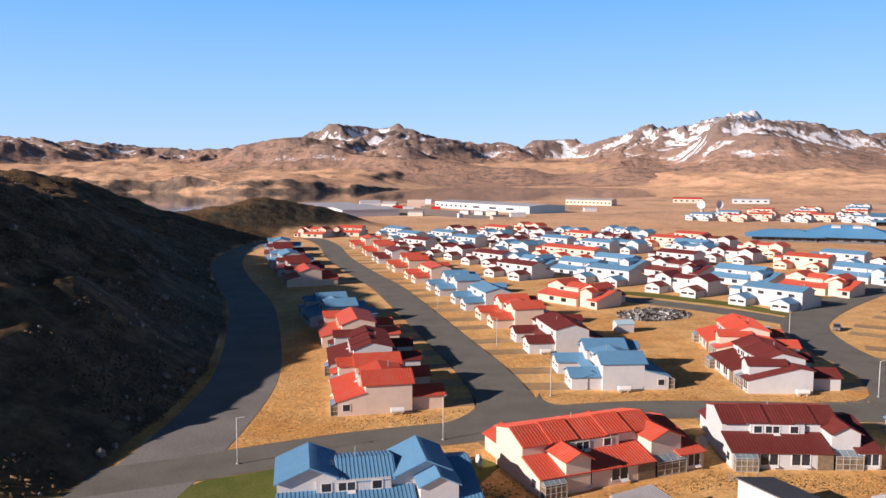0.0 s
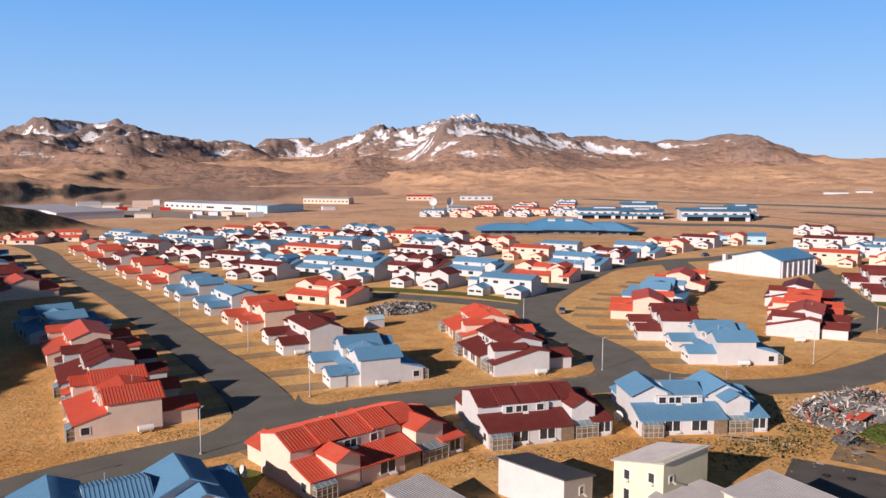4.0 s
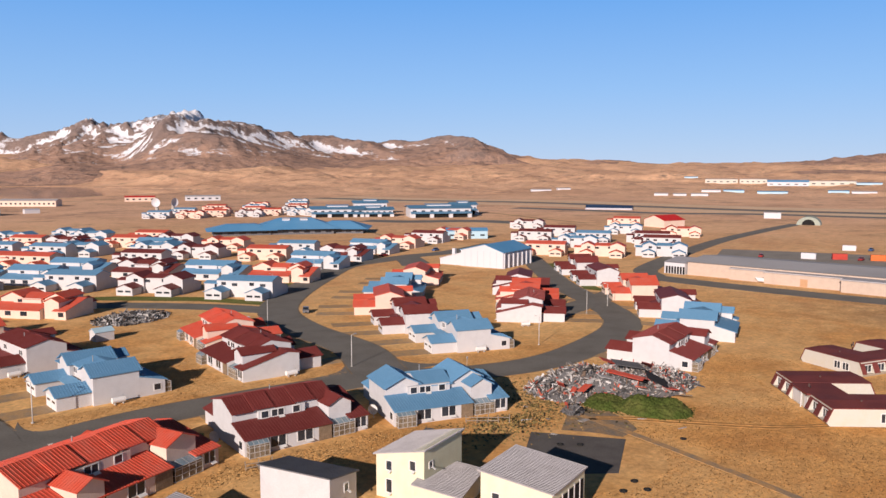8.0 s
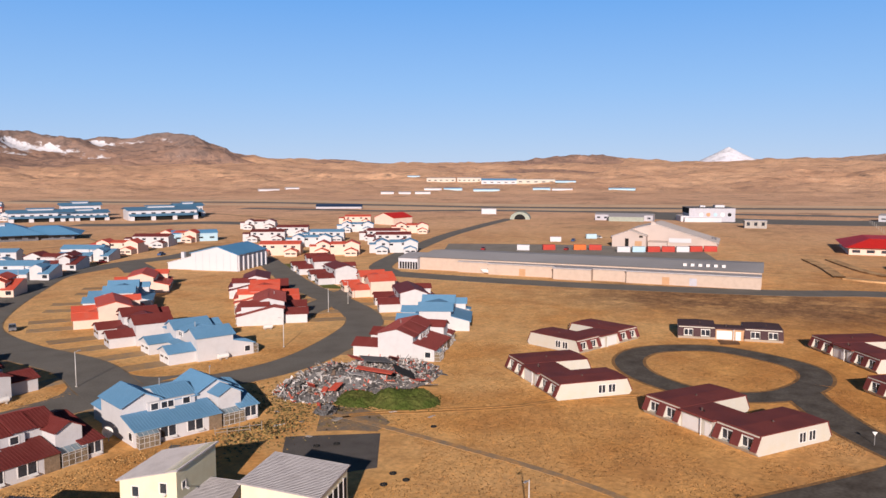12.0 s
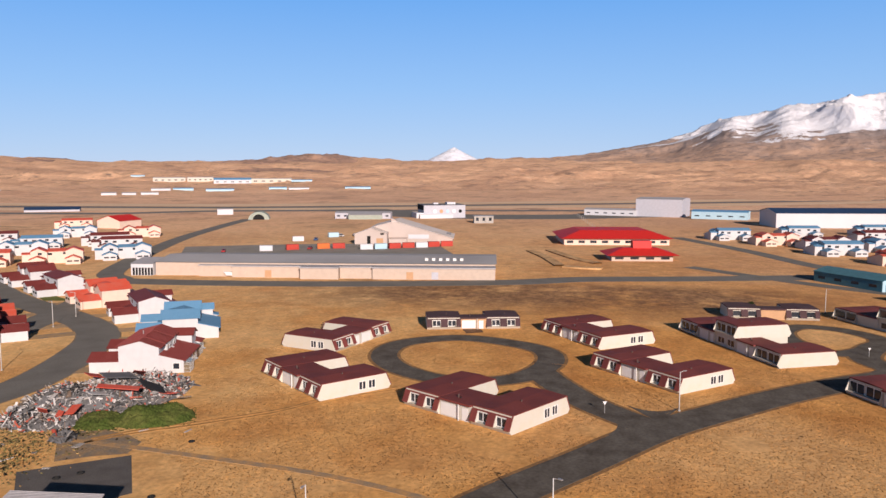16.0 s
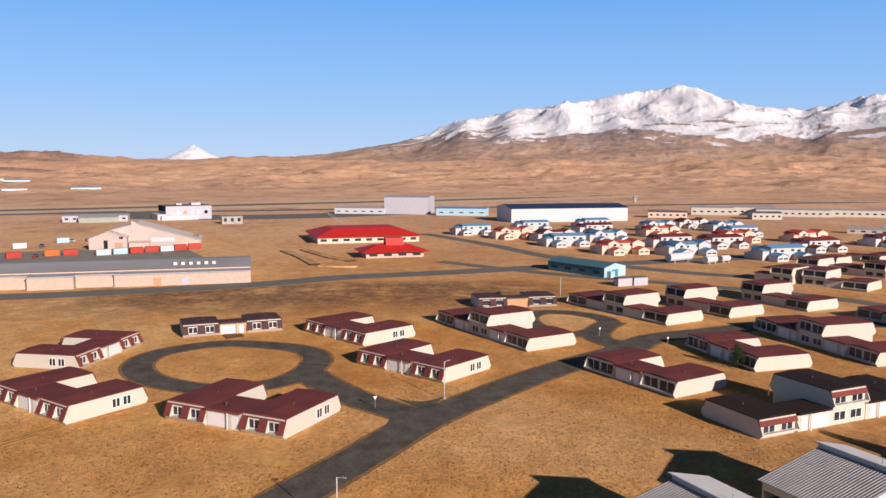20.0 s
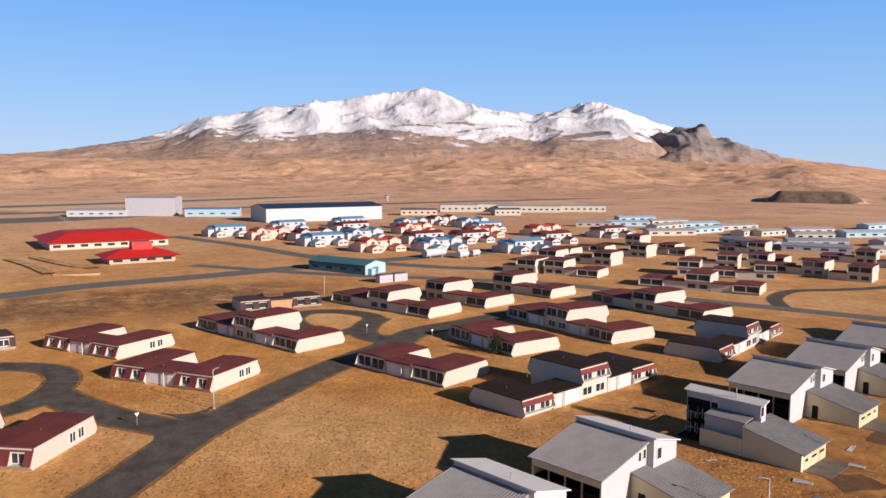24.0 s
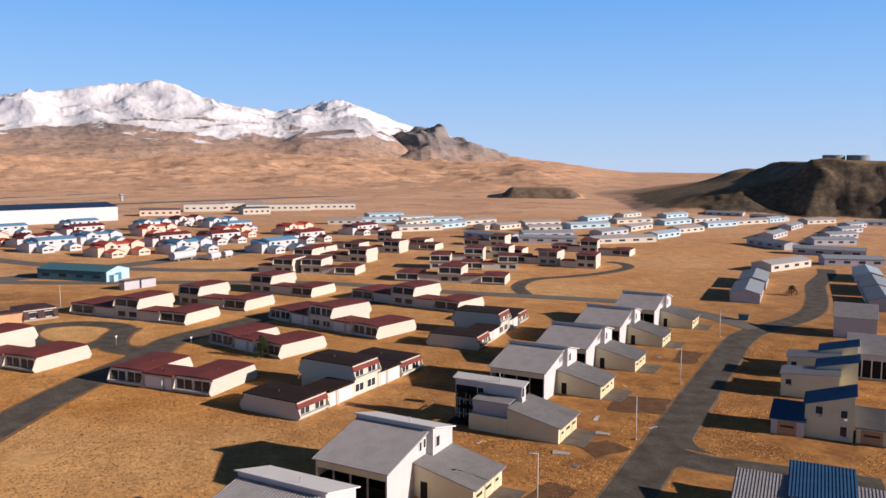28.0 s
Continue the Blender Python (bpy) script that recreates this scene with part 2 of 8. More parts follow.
def land(x, y):
    """The height of the ground."""
    r = np.hypot(x, y)
    cx = np.clip(y, 20, 470)
    d = np.interp(cx, ROAD_WEST_Y, ROAD_WEST_X) - 8 - x
    along = np.interp(y, (10, 30, 70, 100, 125, 165, 215, 270, 340, 400, 450, 500, 560, 620), (0, 0.12, 0.4, 0.72, 0.98, 1.17, 1.08, 0.96, 0.98, 0.99, 0.74, 0.46, 0.2, 0))
    width = np.interp(y, (20, 300, 420, 520), (90, 92, 102, 115))
    lump = fractal(x, y, 60, 5, 0.55)
    west = 41 * along * (1 - np.clip(1 - d / (width + 10 * fractal(x + 300, y, 90, 3)), 0, 1) ** 1.3) * (d > 0) * (1 + 0.10 * lump) + 2.2 * along * step(2, 30, d) * (ridged(x, y, 28, 4) - 0.5) * 2
    west = west + along * step(10, 34, d) * (2.2 * fractal(x, y, 22, 5, 0.6) + 6.0 * (eroded(x, y, 46, 6, 0.6) - 0.62))
    # a low spur that leaves the hill and ends by the harbour sheds
    sx, sy = 111 / 156.3, 110 / 156.3
    run, off = (x + 165) * sx + (y - 490) * sy, (x + 165) * sy - (y - 490) * sx
    flank = np.where(off > 0, 27, 45)
    spur = np.interp(run, (-60, 0, 20, 60, 85, 110, 135, 160), (10, 17, 19, 21, 18, 13, 7, 0)) * np.exp(-(off / flank) ** 2) * (1 + 0.16 * fractal(x, y, 40, 4))
    west = np.maximum(west, spur + 1.2 * step(2, 8, spur) * (ridged(x, y, 16, 4) - 0.5))
    # eastern hill with the tanks, steep towards the town
    bearing = np.degrees(np.arctan2(x, y))
    bearing = np.where(bearing < 0, bearing + 360, bearing)
    hill_top = np.interp(bearing + np.clip(r - 735, 0, 400) * 0.007 + 0.5 * fractal(x, y, 110, 4), (145.8, 148.4, 150.2, 153, 155.8, 157.0, 158, 164, 176, 190), (0, 9, 15, 23, 31, 45, 46.5, 46, 40, 0))
    east = hill_top * step(668, 735, r + 12 * lump) * step(1500, 1050, r) + 5.0 * step(3, 20, hill_top) * step(660, 700, r) * step(790, 740, r) * (eroded(x, y, 60, 6, 0.5) - 0.5)
    east = east + 10 * np.exp(-((bearing - 153.2) / 2.2) ** 2 - ((r - 1000) / 70) ** 2) * (1 + 0.3 * lump)
    bluff = 12 * step(136.1, 137.0, bearing) * step(142.3, 140.8, bearing) * step(962, 976, r + 3 * lump) * step(1170, 1060, r)
    # the plain rises to low hills far out
    angle = np.degrees(np.arctan2(x, y))
    rise = np.interp(angle, (-60, -35, 45, 55, 70, 85, 120, 138, 146, 155, 175), (60, 105, 85, 62, 75, 85, 120, 70, 8, 5, 40))
    hilly = np.clip(rise / 60, 0.1, 1)
    far = rise * step(1100, 4500, r) * (1 + 0.22 * fractal(x, y, 900, 4))
    far = far + step(1150, 2100, r) * hilly * (6 * (ridged(x, y, 330, 5, 0.6) - 0.5) + 13 * fractal(x, y, 420, 5, 0.6) + 20 * (eroded(x, y, 260, 6, 0.7, 0.55) - 0.45))
    far = far + 5 * step(1000, 1450, r) * hilly * (fractal(x, y, 120, 5, 0.65) + 0.3)
    # the bay to the north, with a cliffed far shore in the west
    near_shore = np.interp(x, (-600, -300, -190, -100, -10, 120, 224, 420, 650), (640, 720, 890, 965, 1045, 1100, 1180, 1330, 1480)) + 18 * fractal(x, y, 160, 3)
    far_shore = np.interp(x, (-1200, -600, -400, -190, -120, 50, 420, 560, 680), (1640, 1620, 1600, 1730, 1930, 2170, 2130, 1860, 1440)) + 45 * fractal(x + 900, y, 150, 4)
    bay = step(0, 40, y - near_shore) * step(0, 40, far_shore - y) * step(690, 620, x)
    shelf = step(0, 760, y - far_shore) + step(600, 1100, x) + step(0, -60, y - near_shore) + step(-40, -430, x)
    far = far * np.clip(shelf, 0, 1)
    # level ground along the runway
    beside = np.abs(x - np.interp(y, (110, 270, 447, 655, 735, 805, 884, 986), (850, 775, 714, 690, 665, 617, 583, 554)))
    far = far * (1 - (1 - step(80, 200, beside)) * step(0, 150, y) * step(1200, 1030, y))
    cliff = 13 * step(-6, 28, y - far_shore) * step(-100, -240, x + 40 * fractal(x, y, 150, 3) + 0.45 * np.clip(y - far_shore - 30, 0, 700)) * step(2500, 1900, y)
    far = far + cliff * (0.8 + 0.5 * fractal(x, y, 110, 5))
    z = west + east + bluff + np.maximum(far, 0) * (1 - bay)
    z = np.where(bay > 0.02, z - 8 * bay, z)
    return z


def land_material():
    m = bpy.data.materials.new("dry_tundra_grass")
    m.use_nodes = True
    n, link = m.node_tree.nodes, m.node_tree.links.new
    s = n["Principled BSDF"]
    s.inputs["Roughness"].default_value = 0.95
    s.inputs["Specular IOR Level"].default_value = 0.15
    place, geo = n.new("ShaderNodeTexCoord"), n.new("ShaderNodeNewGeometry")

    def noise_at(size, detail=6, rough=0.6):
        node = n.new("ShaderNodeTexNoise")
        node.inputs["Scale"].default_value, node.inputs["Detail"].default_value, node.inputs["Roughness"].default_value = 1 / size, detail, rough
        link(place.outputs["Object"], node.inputs["Vector"])
        return node.outputs["Fac"]

    def span(socket, a, b, c=0.0, d=1.0):
        node = n.new("ShaderNodeMapRange")
        for i, value in zip((1, 2, 3, 4), (a, b, c, d)):
            node.inputs[i].default_value = value
        link(socket, node.inputs[0])
        return node.outputs[0]

    def blend(fac, one, two):
        node = n.new("ShaderNodeMix")
        node.data_type = "RGBA"
        link(fac, node.inputs[0])
        for i, c in ((6, one), (7, two)):
            if isinstance(c, tuple):
                node.inputs[i].default_value = (*c, 1)
            else:
                link(c, node.inputs[i])
        return node.outputs[2]

    tuft, patch, field, wide = noise_at(0.9), noise_at(11, 5), noise_at(70, 5), noise_at(420, 6)
    grass = blend(span(patch, 0.36, 0.66), (0.680, 0.342, 0.102), (0.515, 0.230, 0.064))
    grass = blend(span(field, 0.48, 0.66, 0, 0.65), grass, (0.740, 0.465, 0.210))
    grass = blend(span(wide, 0.50, 0.70, 0, 0.75), grass, (0.500, 0.285, 0.140))
    # paler, trodden grass over the open field
    place_x = n.new("ShaderNodeSeparateXYZ")
    link(place.outputs["Object"], place_x.inputs[0])
    open_field = n.new("ShaderNodeMath")
    open_field.operation = "MULTIPLY"
    link(span(place_x.outputs["Y"], 20, 75), open_field.inputs[0])
    link(span(noise_at(26, 8, 0.68), 0.40, 0.60, 0.15, 0.85), open_field.inputs[1])
    grass = blend(open_field.outputs[0], grass, (0.750, 0.465, 0.195))
    # redder, darker grass by the south street
    south_side = n.new("ShaderNodeMath")
    south_side.operation = "MULTIPLY"
    link(span(place_x.outputs["Y"], -10, -70), south_side.inputs[0])
    link(span(place_x.outputs["X"], 150, 80, 0, 0.85), south_side.inputs[1])
    grass = blend(south_side.outputs[0], grass, blend(span(noise_at(7, 6), 0.42, 0.62), (0.440, 0.210, 0.062), (0.235, 0.102, 0.035)))
    # haze put into the colour: far heath paler and pinker, with dark crowberry patches
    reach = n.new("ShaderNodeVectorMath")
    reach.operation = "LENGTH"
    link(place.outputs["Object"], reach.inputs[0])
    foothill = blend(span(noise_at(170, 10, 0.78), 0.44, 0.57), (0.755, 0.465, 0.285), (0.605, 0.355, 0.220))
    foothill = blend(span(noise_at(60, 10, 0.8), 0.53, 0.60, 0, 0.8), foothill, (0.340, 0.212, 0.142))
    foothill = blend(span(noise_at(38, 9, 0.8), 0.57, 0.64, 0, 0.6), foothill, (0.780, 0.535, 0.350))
    # the hazy colour takes over with distance
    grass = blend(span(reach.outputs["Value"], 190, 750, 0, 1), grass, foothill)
    # a darker heath between the store and the turning circle
    where = n.new("ShaderNodeSeparateXYZ")
    link(place.outputs["Object"], where.inputs[0])

    def times(a, b):
        node = n.new("ShaderNodeMath")
        node.operation = "MULTIPLY"
        link(a, node.inputs[0])
        link(b, node.inputs[1])
        return node.outputs[0]

    heath = times(times(span(where.outputs["X"], 196, 226), span(where.outputs["X"], 268, 256)), times(span(where.outputs["Y"], -70, -30), span(where.outputs["Y"], 125, 80)))
    heath = times(heath, span(noise_at(16, 8, 0.72), 0.36, 0.50))
    grass = blend(times(heath, span(noise_at(3, 6, 0.7), 0.3, 0.6, 0.45, 0.95)), grass, (0.185, 0.092, 0.045))
    # western hillside in mixed browns, its shade put into the colour
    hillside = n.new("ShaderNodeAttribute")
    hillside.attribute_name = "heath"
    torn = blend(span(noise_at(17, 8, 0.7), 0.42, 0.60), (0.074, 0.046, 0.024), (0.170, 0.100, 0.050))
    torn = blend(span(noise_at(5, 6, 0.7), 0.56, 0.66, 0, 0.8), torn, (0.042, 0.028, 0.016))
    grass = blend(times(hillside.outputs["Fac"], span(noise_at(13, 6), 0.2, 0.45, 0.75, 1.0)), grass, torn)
    # eastern hill: green-brown heath, with its face's shade put into the colour
    lifted = n.new("ShaderNodeMath")
    lifted.operation = "ADD"
    link(where.outputs["Z"], lifted.inputs[0])
    link(span(noise_at(30, 7, 0.7), 0.3, 0.7, -1.6, 1.6), lifted.inputs[1])
    upland = times(times(span(lifted.outputs[0], 3.4, 4.6), span(where.outputs["Y"], -520, -600)), span(reach.outputs["Value"], 1120, 1000))
    grass = blend(times(upland, span(noise_at(12, 6), 0.25, 0.55, 0.65, 0.97)), grass, (0.170, 0.122, 0.060))
    # dark soil and moss on slopes, the hills' shade put in the colour
    steep = n.new("ShaderNodeSeparateXYZ")
    link(geo.outputs["Normal"], steep.inputs[0])
    rock = blend(span(noise_at(4.5, 7), 0.4, 0.65), (0.055, 0.048, 0.034), (0.125, 0.098, 0.060))
    rock = blend(span(reach.outputs["Value"], 500, 1200), rock, blend(span(noise_at(20, 8, 0.7), 0.42, 0.58), (0.260, 0.185, 0.135), (0.130, 0.098, 0.078)))
    bare = n.new("ShaderNodeMath")
    bare.operation = "ADD"
    link(span(steep.outputs["Z"], 0.970, 0.875, 0, 1.0), bare.inputs[0])
    link(span(noise_at(9, 6), 0.35, 0.7, -0.22, 0.22), bare.inputs[1])
    cut = span(bare.outputs[0], 0.25, 0.75)
    ground_colour = blend(cut, grass, rock)
    tone = n.new("ShaderNodeHueSaturation")
    link(ground_colour, tone.inputs["Color"])
    link(times(span(tuft, 0.28, 0.72, 0.74, 1.2), span(noise_at(4.5, 6, 0.7), 0.3, 0.7, 0.78, 1.2)), tone.inputs["Value"])
    link(tone.outputs["Color"], s.inputs["Base Color"])
    b = n.new("ShaderNodeBump")
    b.inputs["Strength"].default_value, b.inputs["Distance"].default_value = 0.7, 0.13
    link(tuft, b.inputs["Height"])
    # hummocks and small gullies on the far slopes
    hummock = n.new("ShaderNodeBump")
    hummock.inputs["Distance"].default_value = 9.0
    link(span(reach.outputs["Value"], 900, 1500, 0, 0.75), hummock.inputs["Strength"])
    link(noise_at(48, 9, 0.68), hummock.inputs["Height"])
    link(b.outputs["Normal"], hummock.inputs["Normal"])
    link(hummock.outputs["Normal"], s.inputs["Normal"])
    return m


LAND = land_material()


def polar_mesh(name, angles, radii, height, mat, centre=(0.0, 0.0), closed=False):
    """A sheet over rings and rays (angles clockwise from +y, in degrees)."""
    a, r = np.meshgrid(np.radians(angles), radii)
    x, y = centre[0] + r * np.sin(a), centre[1] + r * np.cos(a)
    z = height(x, y)
    z, snow = z if isinstance(z, tuple) else (z, None)
    rows_n, cols = a.shape
    me = bpy.data.meshes.new(name)
    verts = np.stack([x, y, z], -1).reshape(-1, 3)
    i, j = np.meshgrid(np.arange(rows_n - 1), np.arange(cols if closed else cols - 1), indexing="ij")
    k = (j + 1) % cols
    faces = np.stack([i * cols + j, i * cols + k, (i + 1) * cols + k, (i + 1) * cols + j], -1).reshape(-1, 4)
    me.vertices.add(len(verts))
    me.vertices.foreach_set("co", verts.ravel())
    me.loops.add(faces.size)
    me.loops.foreach_set("vertex_index", faces[:, ::-1].ravel())
    me.polygons.add(len(faces))
    me.polygons.foreach_set("loop_start", np.arange(0, faces.size, 4))
    me.polygons.foreach_set("use_smooth", np.ones(len(faces), bool))
    me.materials.append(mat)
    if snow is not None:
        me.attributes.new("snow", "FLOAT", "POINT").data.foreach_set("value", snow.ravel().astype(np.float32))
    me.update()
    me.validate()
    return new(name, me)


radii = np.concatenate([[0.5], np.arange(8, 60, 8), np.arange(60, 420, 3.5), 420 * 1.0155 ** np.arange(0, 162)])
radii = np.unique(np.concatenate([radii[radii < 4930], np.arange(61.7, 330, 3.5), np.arange(664, 760, 5.0), np.arange(956, 984, 3.0), np.arange(1610, 2300, 12.0)]))
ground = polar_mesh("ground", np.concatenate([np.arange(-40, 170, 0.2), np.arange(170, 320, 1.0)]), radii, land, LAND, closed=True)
spots_at = np.empty(len(ground.data.vertices) * 3)
ground.data.vertices.foreach_get("co", spots_at)
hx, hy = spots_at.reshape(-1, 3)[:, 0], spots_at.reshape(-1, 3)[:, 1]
# heath: where the hill's and spur's shade goes into the ground colour
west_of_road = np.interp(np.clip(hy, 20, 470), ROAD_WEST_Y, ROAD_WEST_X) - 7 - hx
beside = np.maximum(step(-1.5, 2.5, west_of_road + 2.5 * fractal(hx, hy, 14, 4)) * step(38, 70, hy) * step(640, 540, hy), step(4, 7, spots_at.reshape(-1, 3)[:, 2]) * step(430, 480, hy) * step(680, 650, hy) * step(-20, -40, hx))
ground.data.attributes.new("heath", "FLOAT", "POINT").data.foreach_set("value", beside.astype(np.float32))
tagged(ground, "dry golden tundra grass over gently rolling ground", "ground", kind="structure")

WATER = material("calm_bay_water", (0.075, 0.068, 0.066), 0.05, spots=0.05, scale=0.01, grain=0.3, bump=0.02)
bay_sheet = Shape().add([(-1300, 620, -1.2), (820, 620, -1.2), (820, 2300, -1.2), (-1300, 2300, -1.2)], [(0, 1, 2, 3)])
solo("water", bay_sheet, WATER, "calm grey water of a sheltered bay", "water", kind="structure")


# ---------------------------------------------------------------- mountains
def mountain_material(name, low, high, rock=(0.10, 0.075, 0.065), rock_from=110, rock_full=210, relief=0.6, ragged_edge=0.31):
    """Dry slopes that turn to rock and, above a height, to snow with bare ribs."""
    m = bpy.data.materials.new(name)
    m.use_nodes = True
    n, link = m.node_tree.nodes, m.node_tree.links.new
    s = n["Principled BSDF"]
    s.inputs["Roughness"].default_value = 0.95
    s.inputs["Specular IOR Level"].default_value = 0.1
    place, geo, xyz, nz = n.new("ShaderNodeTexCoord"), n.new("ShaderNodeNewGeometry"), n.new("ShaderNodeSeparateXYZ"), n.new("ShaderNodeSeparateXYZ")
    link(place.outputs["Object"], xyz.inputs[0])
    link(geo.outputs["Normal"], nz.inputs[0])

    def noise_at(size, detail=8, rough=0.65):
        node = n.new("ShaderNodeTexNoise")
        node.inputs["Scale"].default_value, node.inputs["Detail"].default_value, node.inputs["Roughness"].default_value = 1 / size, detail, rough
        link(place.outputs["Object"], node.inputs["Vector"])
        return node.outputs["Fac"]

    def span(socket, a, b, c=0.0, d=1.0):
        node = n.new("ShaderNodeMapRange")
        for i, value in zip((1, 2, 3, 4), (a, b, c, d)):
            node.inputs[i].default_value = value
        link(socket, node.inputs[0])
        return node.outputs[0]

    def math_node(op, a, b):
        node = n.new("ShaderNodeMath")
        node.operation = op
        for i, v in enumerate((a, b)):
            if isinstance(v, (int, float)):
                node.inputs[i].default_value = v
            else:
                link(v, node.inputs[i])
        return node.outputs[0]

    def blend(fac, one, two):
        node = n.new("ShaderNodeMix")
        node.data_type = "RGBA"
        link(fac, node.inputs[0])
        for i, c in ((6, one), (7, two)):
            if isinstance(c, tuple):
                node.inputs[i].default_value = (*c, 1)
            else:
                link(c, node.inputs[i])
        return node.outputs[2]

    slope = blend(span(noise_at(90, 10, 0.75), 0.42, 0.58), low, high)
    slope = blend(span(math_node("ADD", xyz.outputs["Z"], span(noise_at(120), 0.25, 0.75, -60, 60)), rock_from, rock_full), slope, rock)
    # bare rock on the steeper faces, dark heath in patches
    slope = blend(span(math_node("ADD", nz.outputs["Z"], span(noise_at(40, 8, 0.7), 0.25, 0.75, -0.07, 0.07)), 0.93, 0.80, 0, 0.7), slope, tuple(c * 0.8 for c in rock))
    slope = blend(span(noise_at(42, 9, 0.78), 0.50, 0.58, 0, 0.75), slope, tuple(c * 0.62 for c in rock))
    cover = n.new("ShaderNodeAttribute")
    cover.attribute_name = "snow"
    ragged = math_node("ADD", cover.outputs["Fac"], span(noise_at(24, 9, 0.85), 0.25, 0.75, -ragged_edge, ragged_edge))
    link(blend(span(ragged, 0.46, 0.54), slope, (0.75, 0.75, 0.785)), s.inputs["Base Color"])
    b = n.new("ShaderNodeBump")
    b.inputs["Strength"].default_value, b.inputs["Distance"].default_value = relief, 10.0
    link(noise_at(46, 8, 0.65), b.inputs["Height"])
    link(b.outputs["Normal"], s.inputs["Normal"])
    return m


def soften(z, rows_n, cols):
    """A running mean over a grid, rows_n and cols cells to each side."""
    for axis, k in ((0, rows_n), (1, cols)):
        pad = [(k + 1, k) if q == axis else (0, 0) for q in (0, 1)]
        c = np.cumsum(np.pad(z, pad, mode="edge"), axis)
        n = z.shape[axis]
        z = (np.take(c, np.arange(2 * k + 1, 2 * k + 1 + n), axis) - np.take(c, np.arange(n), axis)) / (2 * k + 1)
    return z


def range_height(crest_line, near, crest, far, body, size, depth, snow_line, spread, gully_snow, streak, damp=1.0, rough=0.5):
    """Heights and snow cover of a range: crest_line names its summits and saddles by bearing and by their angle above the level (degrees)."""
    bearing, rise = zip(*crest_line)
    line_at, line = zip(*snow_line)

    def height(x, y):
        r, a = np.hypot(x, y), np.degrees(np.arctan2(x, y))
        k = step(near, crest, r)
        # slow swirls bend the spurs and gullies
        wx, wy = x + 160 * fractal(x, y, 800, 3), y + 160 * fractal(x + 5000, y, 800, 3)
        worn = eroded(wx, wy, size, 9, damp, rough)
        form = k ** body * (1 - 0.35 * step(crest, far, r)) * (1 - depth + depth * worn) + 0.002
        level = np.tan(np.radians(np.interp(a, bearing, rise)))
        tall = np.min(np.maximum(level * r + 40, 3) / form, axis=0, keepdims=True)
        z = soften(soften(np.repeat(tall, 2, 0), 0, 14), 0, 14)[:1] * form
        # the summits and saddles of the crest itself
        short = np.min(np.maximum(level * r + 40, 3) - z, axis=0, keepdims=True)
        z = z + soften(np.repeat(short, 2, 0), 0, 12)[:1] * step(0.6, 1.0, k) * step(far + 400, crest, r)
        hollow = (soften(z, 3, 11) - z) / 9
        fine = (soften(z, 1, 4) - z) / 5
        snow = 0.5 + (z - np.interp(a, line_at, line)) / spread + gully_snow * np.clip(hollow + fine, -0.5, 1.2) + streak * fractal(np.radians(a) * crest * 0.5, r * 1.4, 120, 5, 0.6)
        return np.where(r < near + 1, -8, z - 8), np.clip(snow, 0, 1)

    return height


SOUTH_CREST = [
    (-60, 1.0), (-31, 2.7), (-27.4, 2.27), (-22.7, 2.0), (-17.6, 1.65), (-14.6, 1.87), (-12.3, 2.52), (-10.3, 2.62), (-8.5, 3.35), (-6.9, 3.68), (-5.5, 3.13), (-3.4, 3.58), (-1.8, 2.98), (0.7, 2.45), (3.1, 2.16), (6.0, 2.15), (8.4, 2.5),
    (10.8, 2.12), (12.7, 2.78), (14.8, 3.49), (16.5, 3.0), (18.4, 3.7), (20.5, 4.21), (22.0, 3.98), (23.4, 3.36), (25.0, 3.41), (27.1, 2.78), (31.0, 2.42), (34.4, 2.15), (37.1, 2.26), (39.9, 2.76), (41.1, 2.44), (43.1, 1.44), (45.1, 0.84),
]
SOUTH_CREST += [(47.6, 0.47), (49.5, 0.85), (50.4, 0.92), (53.3, 0.55), (59.0, 0.47), (61.3, 0.58), (65.2, 0.89), (67.5, 1.15), (70.6, 1.09), (72.4, 0.62), (75, 0.3), (78, -0.4)]
SNOW_CREST = [
    (78, -0.3), (83, 0.6), (87, 1.0), (92.7, 1.93), (95.1, 2.67), (97.1, 3.57), (99.2, 3.71), (101.0, 4.32), (102.9, 4.32), (104.9, 4.8), (106.5, 4.8), (108.5, 5.3), (109.8, 5.38), (111.4, 5.6), (113.1, 5.76), (114.5, 5.15), (115.7, 4.65),
    (117.2, 4.25), (119.1, 4.05), (120.7, 3.88), (122.8, 4.35), (124.2, 4.7), (125.2, 4.75), (126.5, 4.25), (128.1, 3.65), (129.7, 3.0), (131.3, 2.7), (133, 2.2), (135, 1.4), (137.1, 0.69), (141.2, 0.0), (145, -0.35), (150, -0.3), (154, -0.8),
]
SOUTH_SNOW = [(-60, 225), (-26, 235), (-15, 275), (-11, 285), (-8, 268), (-7, 262), (-3, 262), (-1, 270), (2, 262), (4, 235), (11, 235), (14, 225), (19, 226), (23, 226), (28, 222), (35, 236), (37, 320), (44, 340), (80, 400)]
south = polar_mesh("mountain_range", np.arange(-60, 78, 0.085), np.concatenate([np.arange(1950, 3300, 30), np.arange(3300, 4880, 22)]),
                   range_height(SOUTH_CREST, 1950, 4350, 4880, 0.92, 600, 0.80, SOUTH_SNOW, 210, 0.60, 0.18, 0.7, 0.52), mountain_material("bare_brown_mountain", (0.47, 0.287, 0.20), (0.365, 0.232, 0.172), (0.24, 0.182, 0.162), 80, 220, 1.0, 0.75))
tagged(south, "brown volcanic mountains with snow patches near their summits", "mountain", kind="structure")
